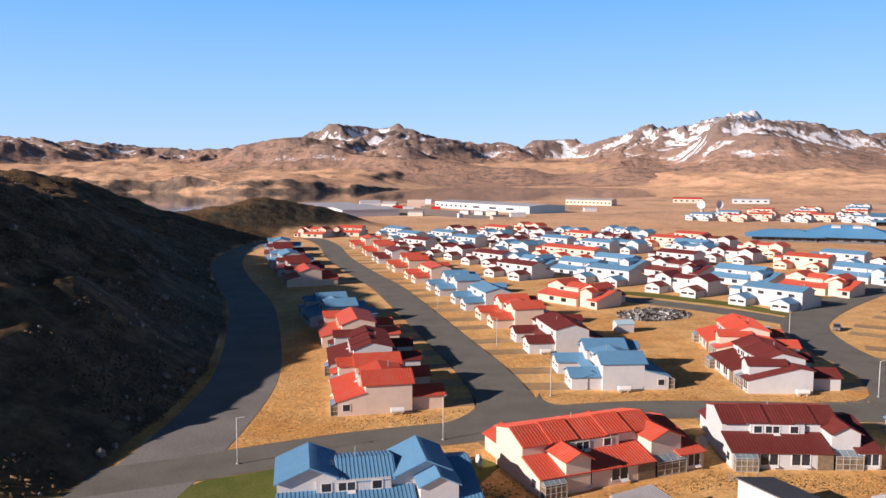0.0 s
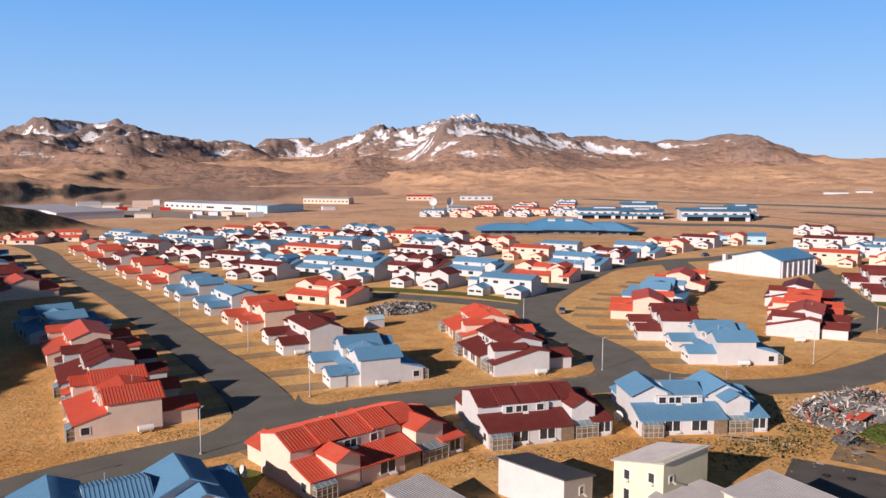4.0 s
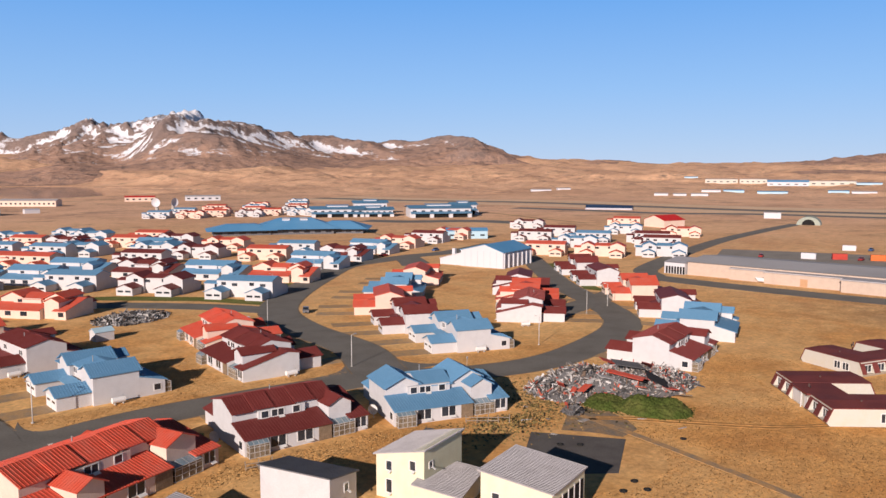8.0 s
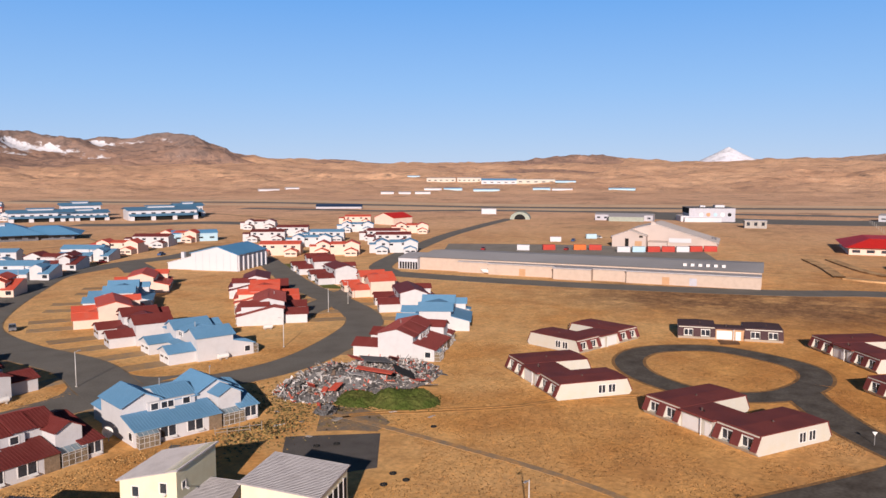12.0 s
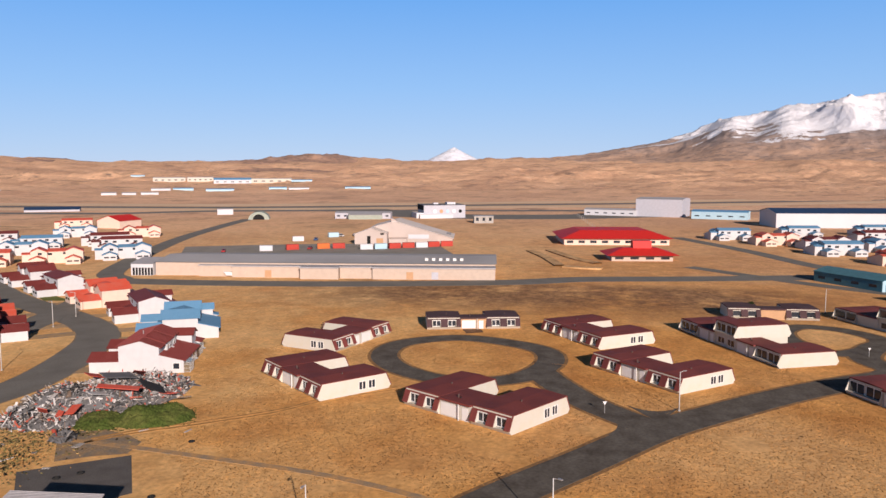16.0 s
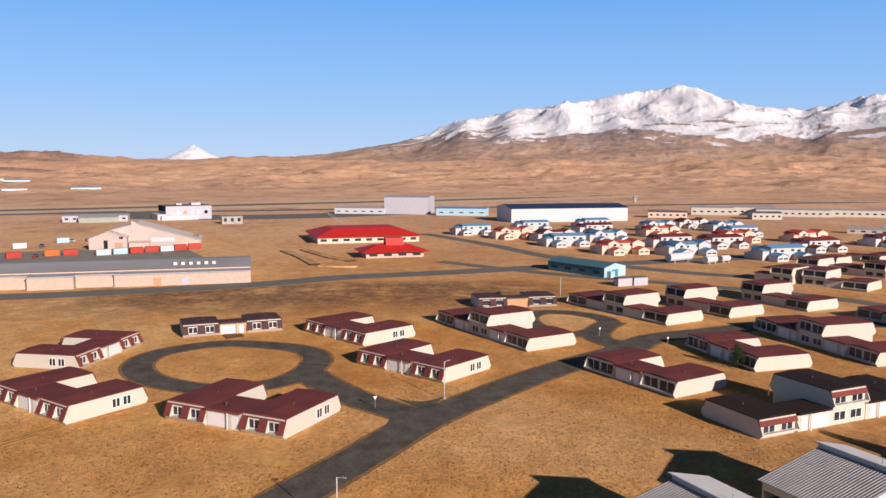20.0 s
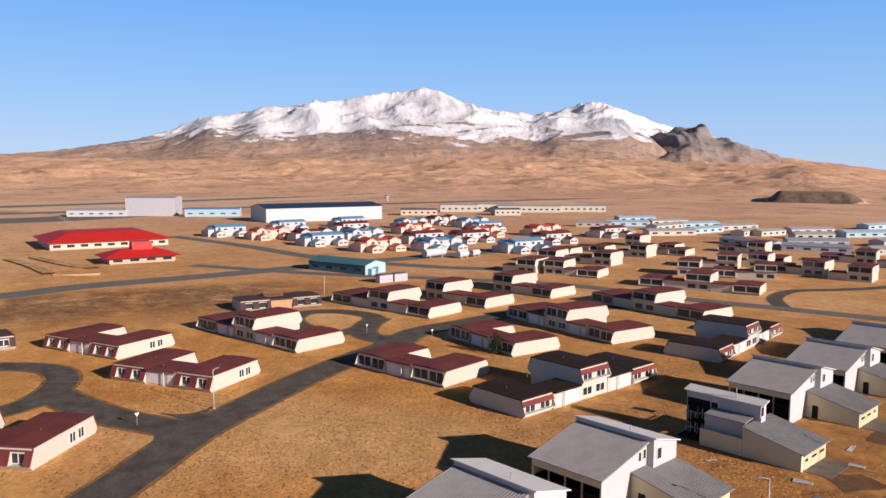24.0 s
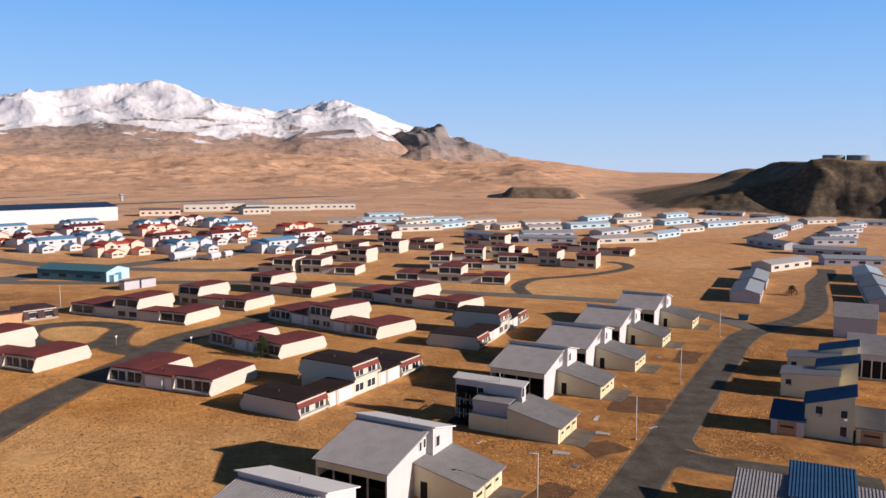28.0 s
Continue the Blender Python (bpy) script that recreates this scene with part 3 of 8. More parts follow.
SNOW_FOOT = [(78, 190), (95, 190), (99, 205), (113, 205), (121, 190), (126, 175), (132, 180), (144, 190)]
snowy = polar_mesh("snow_mountain", np.arange(78, 154, 0.065), np.concatenate([np.arange(2050, 3200, 42), np.arange(3200, 4880, 20)]),
                   range_height(SNOW_CREST, 2050, 4400, 4880, 1.5, 400, 0.27, SNOW_FOOT, 115, 0.26, 0.65, 0.7, 0.52), mountain_material("snowy_mountain", (0.56, 0.365, 0.255), (0.46, 0.305, 0.22), (0.33, 0.265, 0.24), 90, 190, 0.7, 0.25))
tagged(snowy, "broad snow-covered mountain above brown lower slopes", "mountain", kind="structure")


def cone_height(x, y):
    out = np.full_like(x, 20.0)
    for at, tall, wide in ((CONE_AT, CONE_TOP, 340), (73.4, 98, 110), (72.6, 86, 120)):
        d = np.hypot(x - 4700 * math.sin(radians(at)), y - 4700 * math.cos(radians(at)))
        out = np.maximum(out, 20 + (tall - 20) * np.clip(1 - d / wide, 0, 1) ** 1.25)
    return out + 4 * (ridged(x, y, 40, 4) - 0.5), np.zeros_like(x)


CONE_AT, CONE_TOP = 78.3, 166
cone = polar_mesh("distant_volcano", np.arange(71.5, 82.0, 0.05), np.arange(4480, 4900, 12), cone_height, mountain_material("far_snow_cone", (0.76, 0.77, 0.82), (0.70, 0.72, 0.80), (0.74, 0.76, 0.82)))
tagged(cone, "distant snow-white volcanic cone on the horizon", "mountain", kind="structure")

SHOULDER_CREST = [(125, -0.5), (127.2, 1.4), (128.6, 2.3), (129.7, 2.85), (131.2, 3.05), (132.4, 2.7), (134.4, 1.85), (136.5, 1.1), (139, 0.45), (143, -0.3), (147, -1.4)]
shoulder = polar_mesh("rocky_mountain", np.arange(125, 147, 0.10), np.concatenate([np.arange(2600, 3300, 42), np.arange(3300, 4300, 24)]),
                      range_height(SHOULDER_CREST, 2600, 3900, 4300, 1.1, 420, 0.58, [(125, 300), (143, 300)], 190, 0.4, 0.3), mountain_material("grey_rocky_mountain", (0.46, 0.325, 0.25), (0.36, 0.27, 0.225), (0.30, 0.265, 0.25), 70, 150))
tagged(shoulder, "bare grey rocky peak in front of the snow mountain", "mountain", kind="structure")

# ---------------------------------------------------------------- roads
OLD_ASPHALT = material("dark_worn_asphalt", (0.120, 0.106, 0.088), 0.95, spots=0.2, second=(0.062, 0.050, 0.039), scale=0.3, grain=2.0, amount=0.8)
ASPHALT = material("worn_asphalt", (0.170, 0.160, 0.140), 0.95, spots=0.10, second=(0.125, 0.116, 0.100), scale=0.15, grain=2.5, amount=0.6)
ROAD_WEST = material("worn_grey_road", (0.215, 0.205, 0.19), 0.95, spots=0.14, second=(0.15, 0.142, 0.132), scale=0.1, grain=2.5, amount=0.6)
GRAVEL = material("pale_gravel", (0.26, 0.235, 0.20), 0.95, spots=0.12, second=(0.19, 0.17, 0.145), scale=0.12, grain=2.5, amount=0.6)
KERB = material("concrete_kerb", (0.25, 0.19, 0.125), 0.9, spots=0.2, second=(0.15, 0.10, 0.06), scale=0.3, amount=0.8)
TRACK = material("worn_earth_track", (0.30, 0.165, 0.055), 0.95, spots=0.2, second=(0.52, 0.26, 0.085), scale=0.7, amount=0.9)


def smooth_line(points, per=6):
    """Points along a smooth curve through the given ones."""
    p = [Vector((x, y, 0)) for x, y in points]
    closed = (p[0] - p[-1]).length < 0.01
    out = []
    for i in range(len(p) - 1):
        a, b, c = (p[i - 1] if i else (p[-2] if closed else p[0] * 2 - p[1])), p[i], p[i + 1]
        d = p[i + 2] if i + 2 < len(p) else (p[1] if closed else c * 2 - b)
        for k in range(per):
            t = k / per
            out.append(0.5 * (2 * b + (c - a) * t + (2 * a - 5 * b + 4 * c - d) * t * t + (3 * b - a - 3 * c + d) * t ** 3))
    out.append(p[-1])
    return out


def strip(line, offset_a, offset_b, z0, z1, shape, ground_follow=False):
    """A band beside a line, from z0 (sides) to z1 (top)."""
    left, right = [], []
    for i, q in enumerate(line):
        d = (line[min(i + 1, len(line) - 1)] - line[max(i - 1, 0)]).normalized()
        side = Vector((d.y, -d.x, 0))
        left.append(q + side * offset_a)
        right.append(q + side * offset_b)
    pts, n = [], len(line)
    for row, z in ((left, z0), (left, z1), (right, z1), (right, z0)):
        pts += [(p.x, p.y, z + (float(land(np.array(p.x), np.array(p.y))) if ground_follow else 0)) for p in row]
    faces = []
    for i in range(n - 1):
        faces += [(k * n + i + 1, k * n + i, (k + 1) * n + i, (k + 1) * n + i + 1) for k in range(3)]
    shape.add(pts, faces)


ROAD_LINES = []
MARGIN = material("bare_soil_margin", (0.30, 0.165, 0.065), 0.95, spots=0.25, second=(0.17, 0.095, 0.045), scale=0.5, grain=3, amount=0.9)


def road(points, width, level, mat=None, kerbs=True, name="road", label="worn grey asphalt street with pale patches", per=6, follow=False):
    line = smooth_line(points, per)
    ROAD_LINES.append((line, width / 2))
    s = Shape()
    strip(line, -width / 2, width / 2, -0.3, 0.04 + level * 0.006, s, follow)
    ob = solo(name, s, mat or ASPHALT, label, "road", kind="structure")
    if mat is OLD_ASPHALT and not kerbs:
        # a margin of bare soil along the worn edge
        k = Shape()
        for sign in (-1, 1):
            a, b = sorted((sign * width / 2, sign * (width / 2 + 0.7)))
            strip(line, a, b, -0.3, 0.012 + level * 0.006, k, follow)
        solo("verge", k, MARGIN, "bare brown soil along the road's edge", "verge", kind="structure")
    if kerbs:
        k = Shape()
        for sign in (-1, 1):
            a, b = sorted((sign * width / 2, sign * (width / 2 + 0.35)))
            strip(line, a, b, -0.3, 0.02 + level * 0.006, k, follow)
        solo("kerb", k, KERB, "low weathered concrete kerb along the street", "kerb", kind="structure")
    return ob


def corners(meeting, along, away, half_a, half_b, radius, mat=None):
    """Rounds the two corners where a street (direction away, half width half_b) leaves another (direction along, half width half_a)."""
    c, t, d = Vector((*meeting, 0)), Vector((*along, 0)).normalized(), Vector((*away, 0)).normalized()
    n = Vector((-t.y, t.x, 0))
    n = n if n.dot(d) > 0 else -n
    k = Shape()
    for side in (1, -1):
        q = t * side
        e = q - d * q.dot(d)
        e.normalize()
        # the meeting of the two edges
        a, b = c + n * half_a, c + e * half_b
        u = ((b - a).dot(n)) / -d.dot(n)
        corner = b + d * u
        p0, p1 = corner + q * radius, corner + d * radius
        arc = [p0 * (1 - f) ** 2 + corner * 2 * f * (1 - f) + p1 * f * f for f in (0, 0.15, 0.3, 0.45, 0.6, 0.75, 0.9, 1)]
        back = corner - q * half_b * 0.6 - d * half_a * 0.6
        ring = [back] + arc
        if (ring[1] - back).cross(ring[-1] - back).z < 0:
            ring = ring[::-1]
        k.add([(p.x, p.y, 0.034) for p in ring], [tuple(range(len(ring)))])
    solo("road", k, mat or ASPHALT, "rounded street corner of worn asphalt", "road", kind="structure")


road(list(zip(ROAD_WEST_X, ROAD_WEST_Y)), 13, 0, ROAD_WEST, False, label="wide gravel road below the dark hill", follow=True)
road([(-60, 92), (-34, 103), (-14, 112.5), (6, 119), (24, 127.5), (45, 129.3), (76, 126), (96, 117), (115, 115), (140, 122), (157, 131), (172, 149), (195, 187), (223, 224), (252, 262), (275, 300)], 9.5, 1)
road([(8, 114), (11, 132), (8, 155), (1, 185), (-9, 228), (-20, 272), (-34, 315), (-50, 370), (-62, 425), (-78, 470), (-96, 490)], 10.5, 2)
road([(74, 112), (80, 130), (87, 150), (88.5, 178), (95, 203), (112, 227), (138, 255), (164, 280), (187, 288), (209, 294), (229, 295), (252, 303), (280, 316)], 11, 3)
road([(204, 291), (196, 275), (189, 263)], 12, 0.7)
road([(36, 258), (60, 243), (82, 222), (94, 205)], 9, 0.5)
road([(150, 22), (137.5, 27), (133, 38), (139, 50), (150, 57), (162, 56), (170, 45), (167.5, 33), (161, 24), (150, 22)], 5.6, 0.5, OLD_ASPHALT, False, label="narrow asphalt turning circle")
road([(145, 24), (136, 20), (124, 13), (114, 4)], 6.5, 1.5, OLD_ASPHALT, False)
road([(70, 30), (84, 22), (98, 12.5), (112, 3), (124, -8), (136, -20), (147, -33), (156, -45), (166, -55), (172, -72), (178, -92), (176, -118), (172, -140)], 7.0, 2, OLD_ASPHALT, False)
road([(158, -45), (168, -42), (178, -46), (186, -52)], 6, 1, OLD_ASPHALT, False)
road([(172, -37), (177, -45), (188, -51), (198, -46), (201, -37), (194, -31), (182, -31), (172, -37)], 5, 0.2, OLD_ASPHALT, False, label="small asphalt turning circle")
road([(40, -40), (48, -60), (58, -88), (66, -110), (73, -130), (81.2, -154), (83.2, -170), (82.6, -186), (85.3, -204), (94, -228), (105, -254), (113, -283), (120, -300)], 6.0, 1, OLD_ASPHALT)
road([(28, -86), (40, -80), (48, -76.5), (54.5, -76)], 6, 0.4, OLD_ASPHALT)
road([(320, -20), (276, -60), (240, -105), (214.8, -130.4), (176.8, -148), (153.4, -162), (129.6, -174.8), (114.8, -176.8), (100, -174.5), (84, -168)], 6.5, 2.5, label="thin asphalt road across the grass")
road([(150, 150), (190, 163), (236, 180), (262, 200), (380, 245), (480, 272), (560, 290)], 9, 0.3)
road([(236, 185), (238, 150), (246, 100), (262, 45), (275, 20), (285, -20), (300, -70), (312, -120), (330, -200)], 12, 0.8)
road([(460, -25), (390, -53), (325, -74), (280, -106), (262, -128)], 8, 1.4)
road([(318, 205), (338, 165), (352, 125), (366, 90)], 74, 0.2, GRAVEL, False, label="wide gravel yard with parked machines")
PALE_GRASS = material("pale_mown_grass", (0.66, 0.47, 0.30), 0.95, spots=0.12, second=(0.56, 0.38, 0.23), scale=0.02, grain=0.4)
road([(570, 600), (582, 557), (594, 494), (606, 440), (640, 400), (664, 365), (680, 310), (699, 245), (748, -5), (800, -300), (850, -600)], 26, 0.2, None, False, "runway", "long grey taxiway across the plain")
road([(510, 970), (600, 735), (640, 640), (655, 540), (668, 450), (688, 380), (730, 275), (800, 110), (915, -150), (1135, -480)], 40, 0.1, PALE_GRASS, False, "verge", "pale mown grass beside the runway")
road([(554, 986), (583, 884), (617, 805), (665, 735), (690, 655), (702, 540), (714, 447), (731, 378), (775, 270), (850, 110), (975, -150), (1195, -480)], 34, 0.2, None, False, "runway", "wide grey airport runway")
road([(605, 1000), (635, 900), (668, 815), (716, 745), (744, 660), (757, 545), (769, 450), (787, 385), (830, 285), (905, 120), (1035, -150), (1260, -480)], 50, 0.1, PALE_GRASS, False, "verge", "pale mown grass beside the runway")
road([(760, 300), (640, 170), (640, 60), (700, -40)], 60, 0.05, None, False, "apron", "asphalt apron in front of the hangars")
road([(165, -380), (169, -394), (186, -455), (198, -500), (211, -545)], 7, 0.5, OLD_ASPHALT, False)
corners((10, 120.5), (18, 8.3), (0.12, 1), 4.75, 5.25, 11)
corners((79, 125.5), (25, -6), (6, 18), 4.75, 5.5, 11)
corners((-45, 97), (0.3, 1), (26, 11), 6.5, 4.75, 8, ROAD_WEST)
corners((114, 2), (14, -10), (10, 9), 3.5, 3.25, 7, OLD_ASPHALT)
corners((157, -46), (9, -12), (10, 3), 3.5, 3.0, 4, OLD_ASPHALT)
corners((54.5, -78), (10, -28), (-1, 0.05), 3.0, 3.0, 5, OLD_ASPHALT)
road([(155.8, -163), (169, -174), (176.4, -190), (172.5, -207), (170.5, -223), (172.9, -242), (180.6, -252), (190, -254)], 4.2, 0.6, OLD_ASPHALT)
GREY_TRACK = material("grey_trodden_track", (0.27, 0.205, 0.135), 0.95, spots=0.2, second=(0.50, 0.275, 0.105), scale=0.6, amount=0.9)
for shift in (-0.8, 0.8):
    road([(90 + shift, 84), (95 + shift, 79.5), (101 + shift, 72), (109 + shift, 63), (117.5 + shift, 57.2), (126 + shift, 47.5)], 0.7, 0.1, TRACK, False, "track", "worn earth wheel rut through the grass")
road([(89.7, 86), (88.8, 74), (87.3, 60.6), (85.7, 48.3), (83.4, 38.6), (80.5, 30)], 1.3, 0.1, GREY_TRACK, False, "track", "grey trodden track through the grass")


road([(332, 522), (352, 492), (396, 466), (410, 428)], 26, 0.4, None, False, "car_park", "grey asphalt car park before the college")
road([(495, 603), (480, 523), (456, 441), (448, 395)], 5, 0.1, GREY_TRACK, False, "track", "grey trodden track through the grass")
road([(284, 455), (272, 423), (259, 391), (239, 384), (213, 386), (193, 410)], 2.2, 0.1, GREY_TRACK, False, "track", "grey footpath round the school")


# ---------------------------------------------------------------- building parts
def window(parent, m, w, h, panes=2, name="window", open_sash=False):
    """A framed window; m: its foot's middle on the wall, x along the wall, -y outwards. Parts: frame, each pane."""
    k = Shape()
    k.box(-w / 2 - 0.08, w / 2 + 0.08, -0.07, 0.05, -0.11, 0).box(-w / 2 - 0.08, w / 2 + 0.08, -0.07, 0.05, h, h + 0.11)
    k.box(-w / 2 - 0.12, -w / 2, -0.07, 0.05, 0, h).box(w / 2, w / 2 + 0.12, -0.07, 0.05, 0, h)
    for i in range(1, panes):
        x = -w / 2 + w * i / panes
        k.box(x - 0.07, x + 0.07, -0.06, 0.05, 0, h)
    frame_ob = part(name, k, FRAME, parent)
    frame_ob.matrix_basis = m
    for i in range(panes):
        a, b = -w / 2 + w * i / panes, -w / 2 + w * (i + 1) / panes
        part("pane", Shape().box(a + 0.04, b - 0.04, -0.03, 0.02, 0, h), GLASS, frame_ob)
    if open_sash:
        part("sash", Shape().add([(0.05, -0.06, 0), (w / 2, -0.06, 0), (w / 2, -0.55, -0.25), (0.05, -0.55, -0.25), (0.05, -0.10, 0.02), (w / 2, -0.10, 0.02), (w / 2, -0.58, -0.20), (0.05, -0.58, -0.20)],
                                 [(0, 1, 2, 3), (7, 6, 5, 4), (0, 4, 5, 1), (1, 5, 6, 2), (2, 6, 7, 3), (3, 7, 4, 0)]), FRAME, frame_ob, "white sash tipped open")
    return frame_ob


def simple_window(parent, m, w, h, mat=None):
    ob = part("window", Shape().box(-w / 2, w / 2, -0.04, 0.03, 0, h), mat or GLASS, parent)
    ob.matrix_basis = m
    return ob


def garage_door(parent, m, w, h, mat=None):
    k = Shape()
    for i in range(4):
        k.box(-w / 2, w / 2, -0.05, 0.03, h * i / 4 + 0.015, h * (i + 1) / 4 - 0.015)
    ob = part("garage_door", k, mat or FRAME, parent)
    ob.matrix_basis = m
    part("door_window", Shape().box(-w / 2 + 0.35, w / 2 - 0.35, -0.065, 0.0, h * 0.55, h * 0.72), GLASS, ob)
    return ob


SUN_GLASS = material("dusty_sunroom_glass", (0.20, 0.155, 0.105), 0.15, spots=0.4, scale=0.9, bump=0.0)
SUN_ROOF = material("milky_roof_glazing", (0.20, 0.27, 0.31), 0.12, spots=0.25, scale=0.9, bump=0.0)
SUN_BAR = material("pale_sunroom_bars", (0.46, 0.45, 0.43), 0.5, 0.2, spots=0.1)
# brown with the porch recess's shade put into the colour
PORCH_SHADE = material("brown_porch_boards", (0.20, 0.145, 0.095), 0.85, spots=0.2, scale=1.2, wave=3)


def sunroom(parent, x0, x1, y0, y1, top, name="sunroom"):
    """A small glazed lean-to: dusty panes between slim pale bars."""
    k = Shape()
    n = 4
    for i in range(n + 1):
        x = x0 + (x1 - x0) * i / n
        k.box(x - 0.04, x + 0.04, y0, y0 + 0.08, 0, top - 0.5)
        k.slab((x - 0.04, y0, top - 0.5), (x + 0.04, y0, top - 0.5), (x + 0.04, y1, top), (x - 0.04, y1, top), 0.08)
    for z in (0.05, 0.8, 1.55, top - 0.55):
        k.box(x0, x1, y0 - 0.01, y0 + 0.07, z, z + 0.07)
        k.box(x0, x0 + 0.07, y0, y1, z, z + 0.07).box(x1 - 0.07, x1, y0, y1, z, z + 0.07)
    ob = part(name, k, SUN_BAR, parent, "glazed sunroom with slim metal bars")
    part("glazing", Shape().box(x0 + 0.06, x1 - 0.06, y0 + 0.05, y1, 0.05, top - 0.55), SUN_GLASS, ob)
    part("glazed_roof", Shape().slab((x0, y0, top - 0.52), (x1, y0, top - 0.52), (x1, y1, top - 0.02), (x0, y1, top - 0.02), 0.04), SUN_ROOF, ob)
    return ob


FACE = {"-y": 0, "+x": 90, "+y": 180, "-x": -90}


def on(x, y, z, face):
    """A pose on a wall that faces the given way."""
    return pose(x, y, z, 0, 0, FACE[face])


# ---------------------------------------------------------------- two-storey family block with coloured roofs
def mirror_x(root):
    """Turns a thing made at the origin into its mirror image."""
    s = Matrix.Scale(-1, 4, (1, 0, 0))
    for ob in root.children_recursive:
        ob.matrix_basis = s @ ob.matrix_basis @ s
        ob.data.transform(s)
        ob.data.flip_normals()
    return root


DRIVE = material("worn_driveway", (0.28, 0.215, 0.145), 0.95, spots=0.15, second=(0.46, 0.275, 0.115), scale=0.45, grain=3, amount=0.9, vary=0.12)


def family_block(colour, wall, variant, near, length=20.0, drive=False, blind=False):
    """Two joined homes. x along the block, -y the garden side, +y the garages. Returns the thing at the origin."""
    roof, ribs = ROOFS[colour], (0.46 if near else 0)
    word = {id(WHITE): "white", id(PEACH): "peach", id(CREAM): "cream"}[id(wall)]
    root = thing("family_house", pose(0, 0, 0), "two-storey %s sided duplex with %s ribbed metal roof" % (word, ROOF_WORD[colour]), "house", "family houses")
    h = length / 2
    e = 0.35
    # garden storey with its lean-to roof
    a, b = -h, h * 0.35
    part("wall", Shape().prism_x([(-9, 0), (-4.4, 0), (-4.4, 3.55), (-9, 2.45)], a, b), wall, root)
    part("roof", Shape().slab((a - 0.15, -9.45, 2.45), (b, -9.45, 2.45), (b, -4.4, 3.75), (a - 0.15, -4.4, 3.75), 0.14, ribs), roof, root)
    # main storeys
    if variant == 0:
        part("wall", Shape().prism_x([(-4.4, 0), (3.2, 0), (3.2, 5.35), (-1.0, 6.35), (-4.4, 5.1)], -h, h * 0.62), wall, root)
        panels = 5 if near else 1
        for i in range(panels):
            u0, u1 = (-h - 0.2) + (h * 1.62 + 0.2) * i / panels, (-h - 0.2) + (h * 1.62 + 0.2) * (i + 1) / panels
            up = (0.0, 0.16, 0.0, 0.20, 0.05)[i]
            part("roof", Shape().slab((u0, -5.0, 5.02 + up), (u1 - 0.01, -5.0, 5.02 + up), (u1 - 0.01, -0.9, 6.55 + up), (u0, -0.9, 6.55 + up), 0.14, ribs), roof, root)
        part("roof", Shape().slab((h * 0.62, 3.7, 5.42), (-h - 0.2, 3.7, 5.42), (-h - 0.2, -0.9, 6.55), (h * 0.62, -0.9, 6.55), 0.14, ribs), roof, root)
    else:
        # two cross gables at the ends, a lower ridge between them
        for x0, x1 in ((-h, -h * 0.42), (h * 0.18, h * 0.72)):
            xm = x0 + (x1 - x0) * 0.55
            part("wall", Shape().prism_y([(x0, 0), (x0, 5.0), (xm, 6.5), (x1, 5.3), (x1, 0)], -4.4, 3.4), wall, root)
            part("roof", Shape().slab((x0 - 0.35, 3.9, 4.95), (x0 - 0.35, -5.0, 4.95), (xm, -5.0, 6.66), (xm, 3.9, 6.66), 0.14, ribs), roof, root)
            part("roof", Shape().slab((x1 + 0.3, -5.0, 5.28), (x1 + 0.3, 3.9, 5.28), (xm, 3.9, 6.66), (xm, -5.0, 6.66), 0.14, ribs), roof, root)
        part("wall", Shape().prism_x([(-4.4, 0), (2.6, 0), (2.6, 5.15), (-0.9, 5.9), (-4.4, 4.7)], -h * 0.42, h * 0.18), wall, root)
        part("roof", Shape().slab((-h * 0.42, -5.0, 4.66), (h * 0.18, -5.0, 4.66), (h * 0.18, -0.9, 6.08), (-h * 0.42, -0.9, 6.08), 0.14, ribs), roof, root)
        part("roof", Shape().slab((h * 0.18, 3.1, 5.2), (-h * 0.42, 3.1, 5.2), (-h * 0.42, -0.9, 6.08), (h * 0.18, -0.9, 6.08), 0.14, ribs), roof, root)
    # band of upper windows
    x0, x1 = -h * 0.62, h * 0.12
    part("dormer", Shape().box(x0, x1, -4.95, -4.4, 3.45, 4.85), wall, root)
    def gable(name, x0, x1, xm, y0, y1, z0, z1, parent):
        """A roof with its ridge along y: two ribbed sheets near by, one folded sheet far off."""
        if ribs:
            part(name, Shape().slab((x0, y1, z0), (x0, y0, z0), (xm, y0, z1), (xm, y1, z1), 0.13, ribs), roof, parent)
            part(name, Shape().slab((x1, y0, z0), (x1, y1, z0), (xm, y1, z1), (xm, y0, z1), 0.13, ribs), roof, parent)
        else:
            part(name, Shape().prism_y([(x0, z0 - 0.13), (x0, z0), (xm, z1), (x1, z0), (x1, z0 - 0.13), (xm, z1 - 0.14)], y0, y1), roof, parent)

    # two-storey bay with a gable to the garden
    g0, g1 = h * 0.38, h * 0.76
    gm = (g0 + g1) / 2
    part("bay", Shape().prism_y([(g0, 0), (g0, 4.7), (gm, 5.6), (g1, 4.7), (g1, 0)], -7.6, -1.0), wall, root)
    gable("bay_roof", g0 - e, g1 + e, gm, -8.0, -0.5, 4.6, 5.8, root)
    if length > 24:
        b0, b1 = -h * 0.72, -h * 0.44
        bm = (b0 + b1) / 2
        part("bay", Shape().prism_y([(b0, 0), (b0, 4.3), (bm, 5.1), (b1, 4.3), (b1, 0)], -9.3, -3.0), wall, root)
        part("bay_roof", Shape().slab((b0 - e, -2.5, 4.2), (b0 - e, -9.8, 4.2), (bm, -9.8, 5.3), (bm, -2.5, 5.3), 0.13, ribs), roof, root)
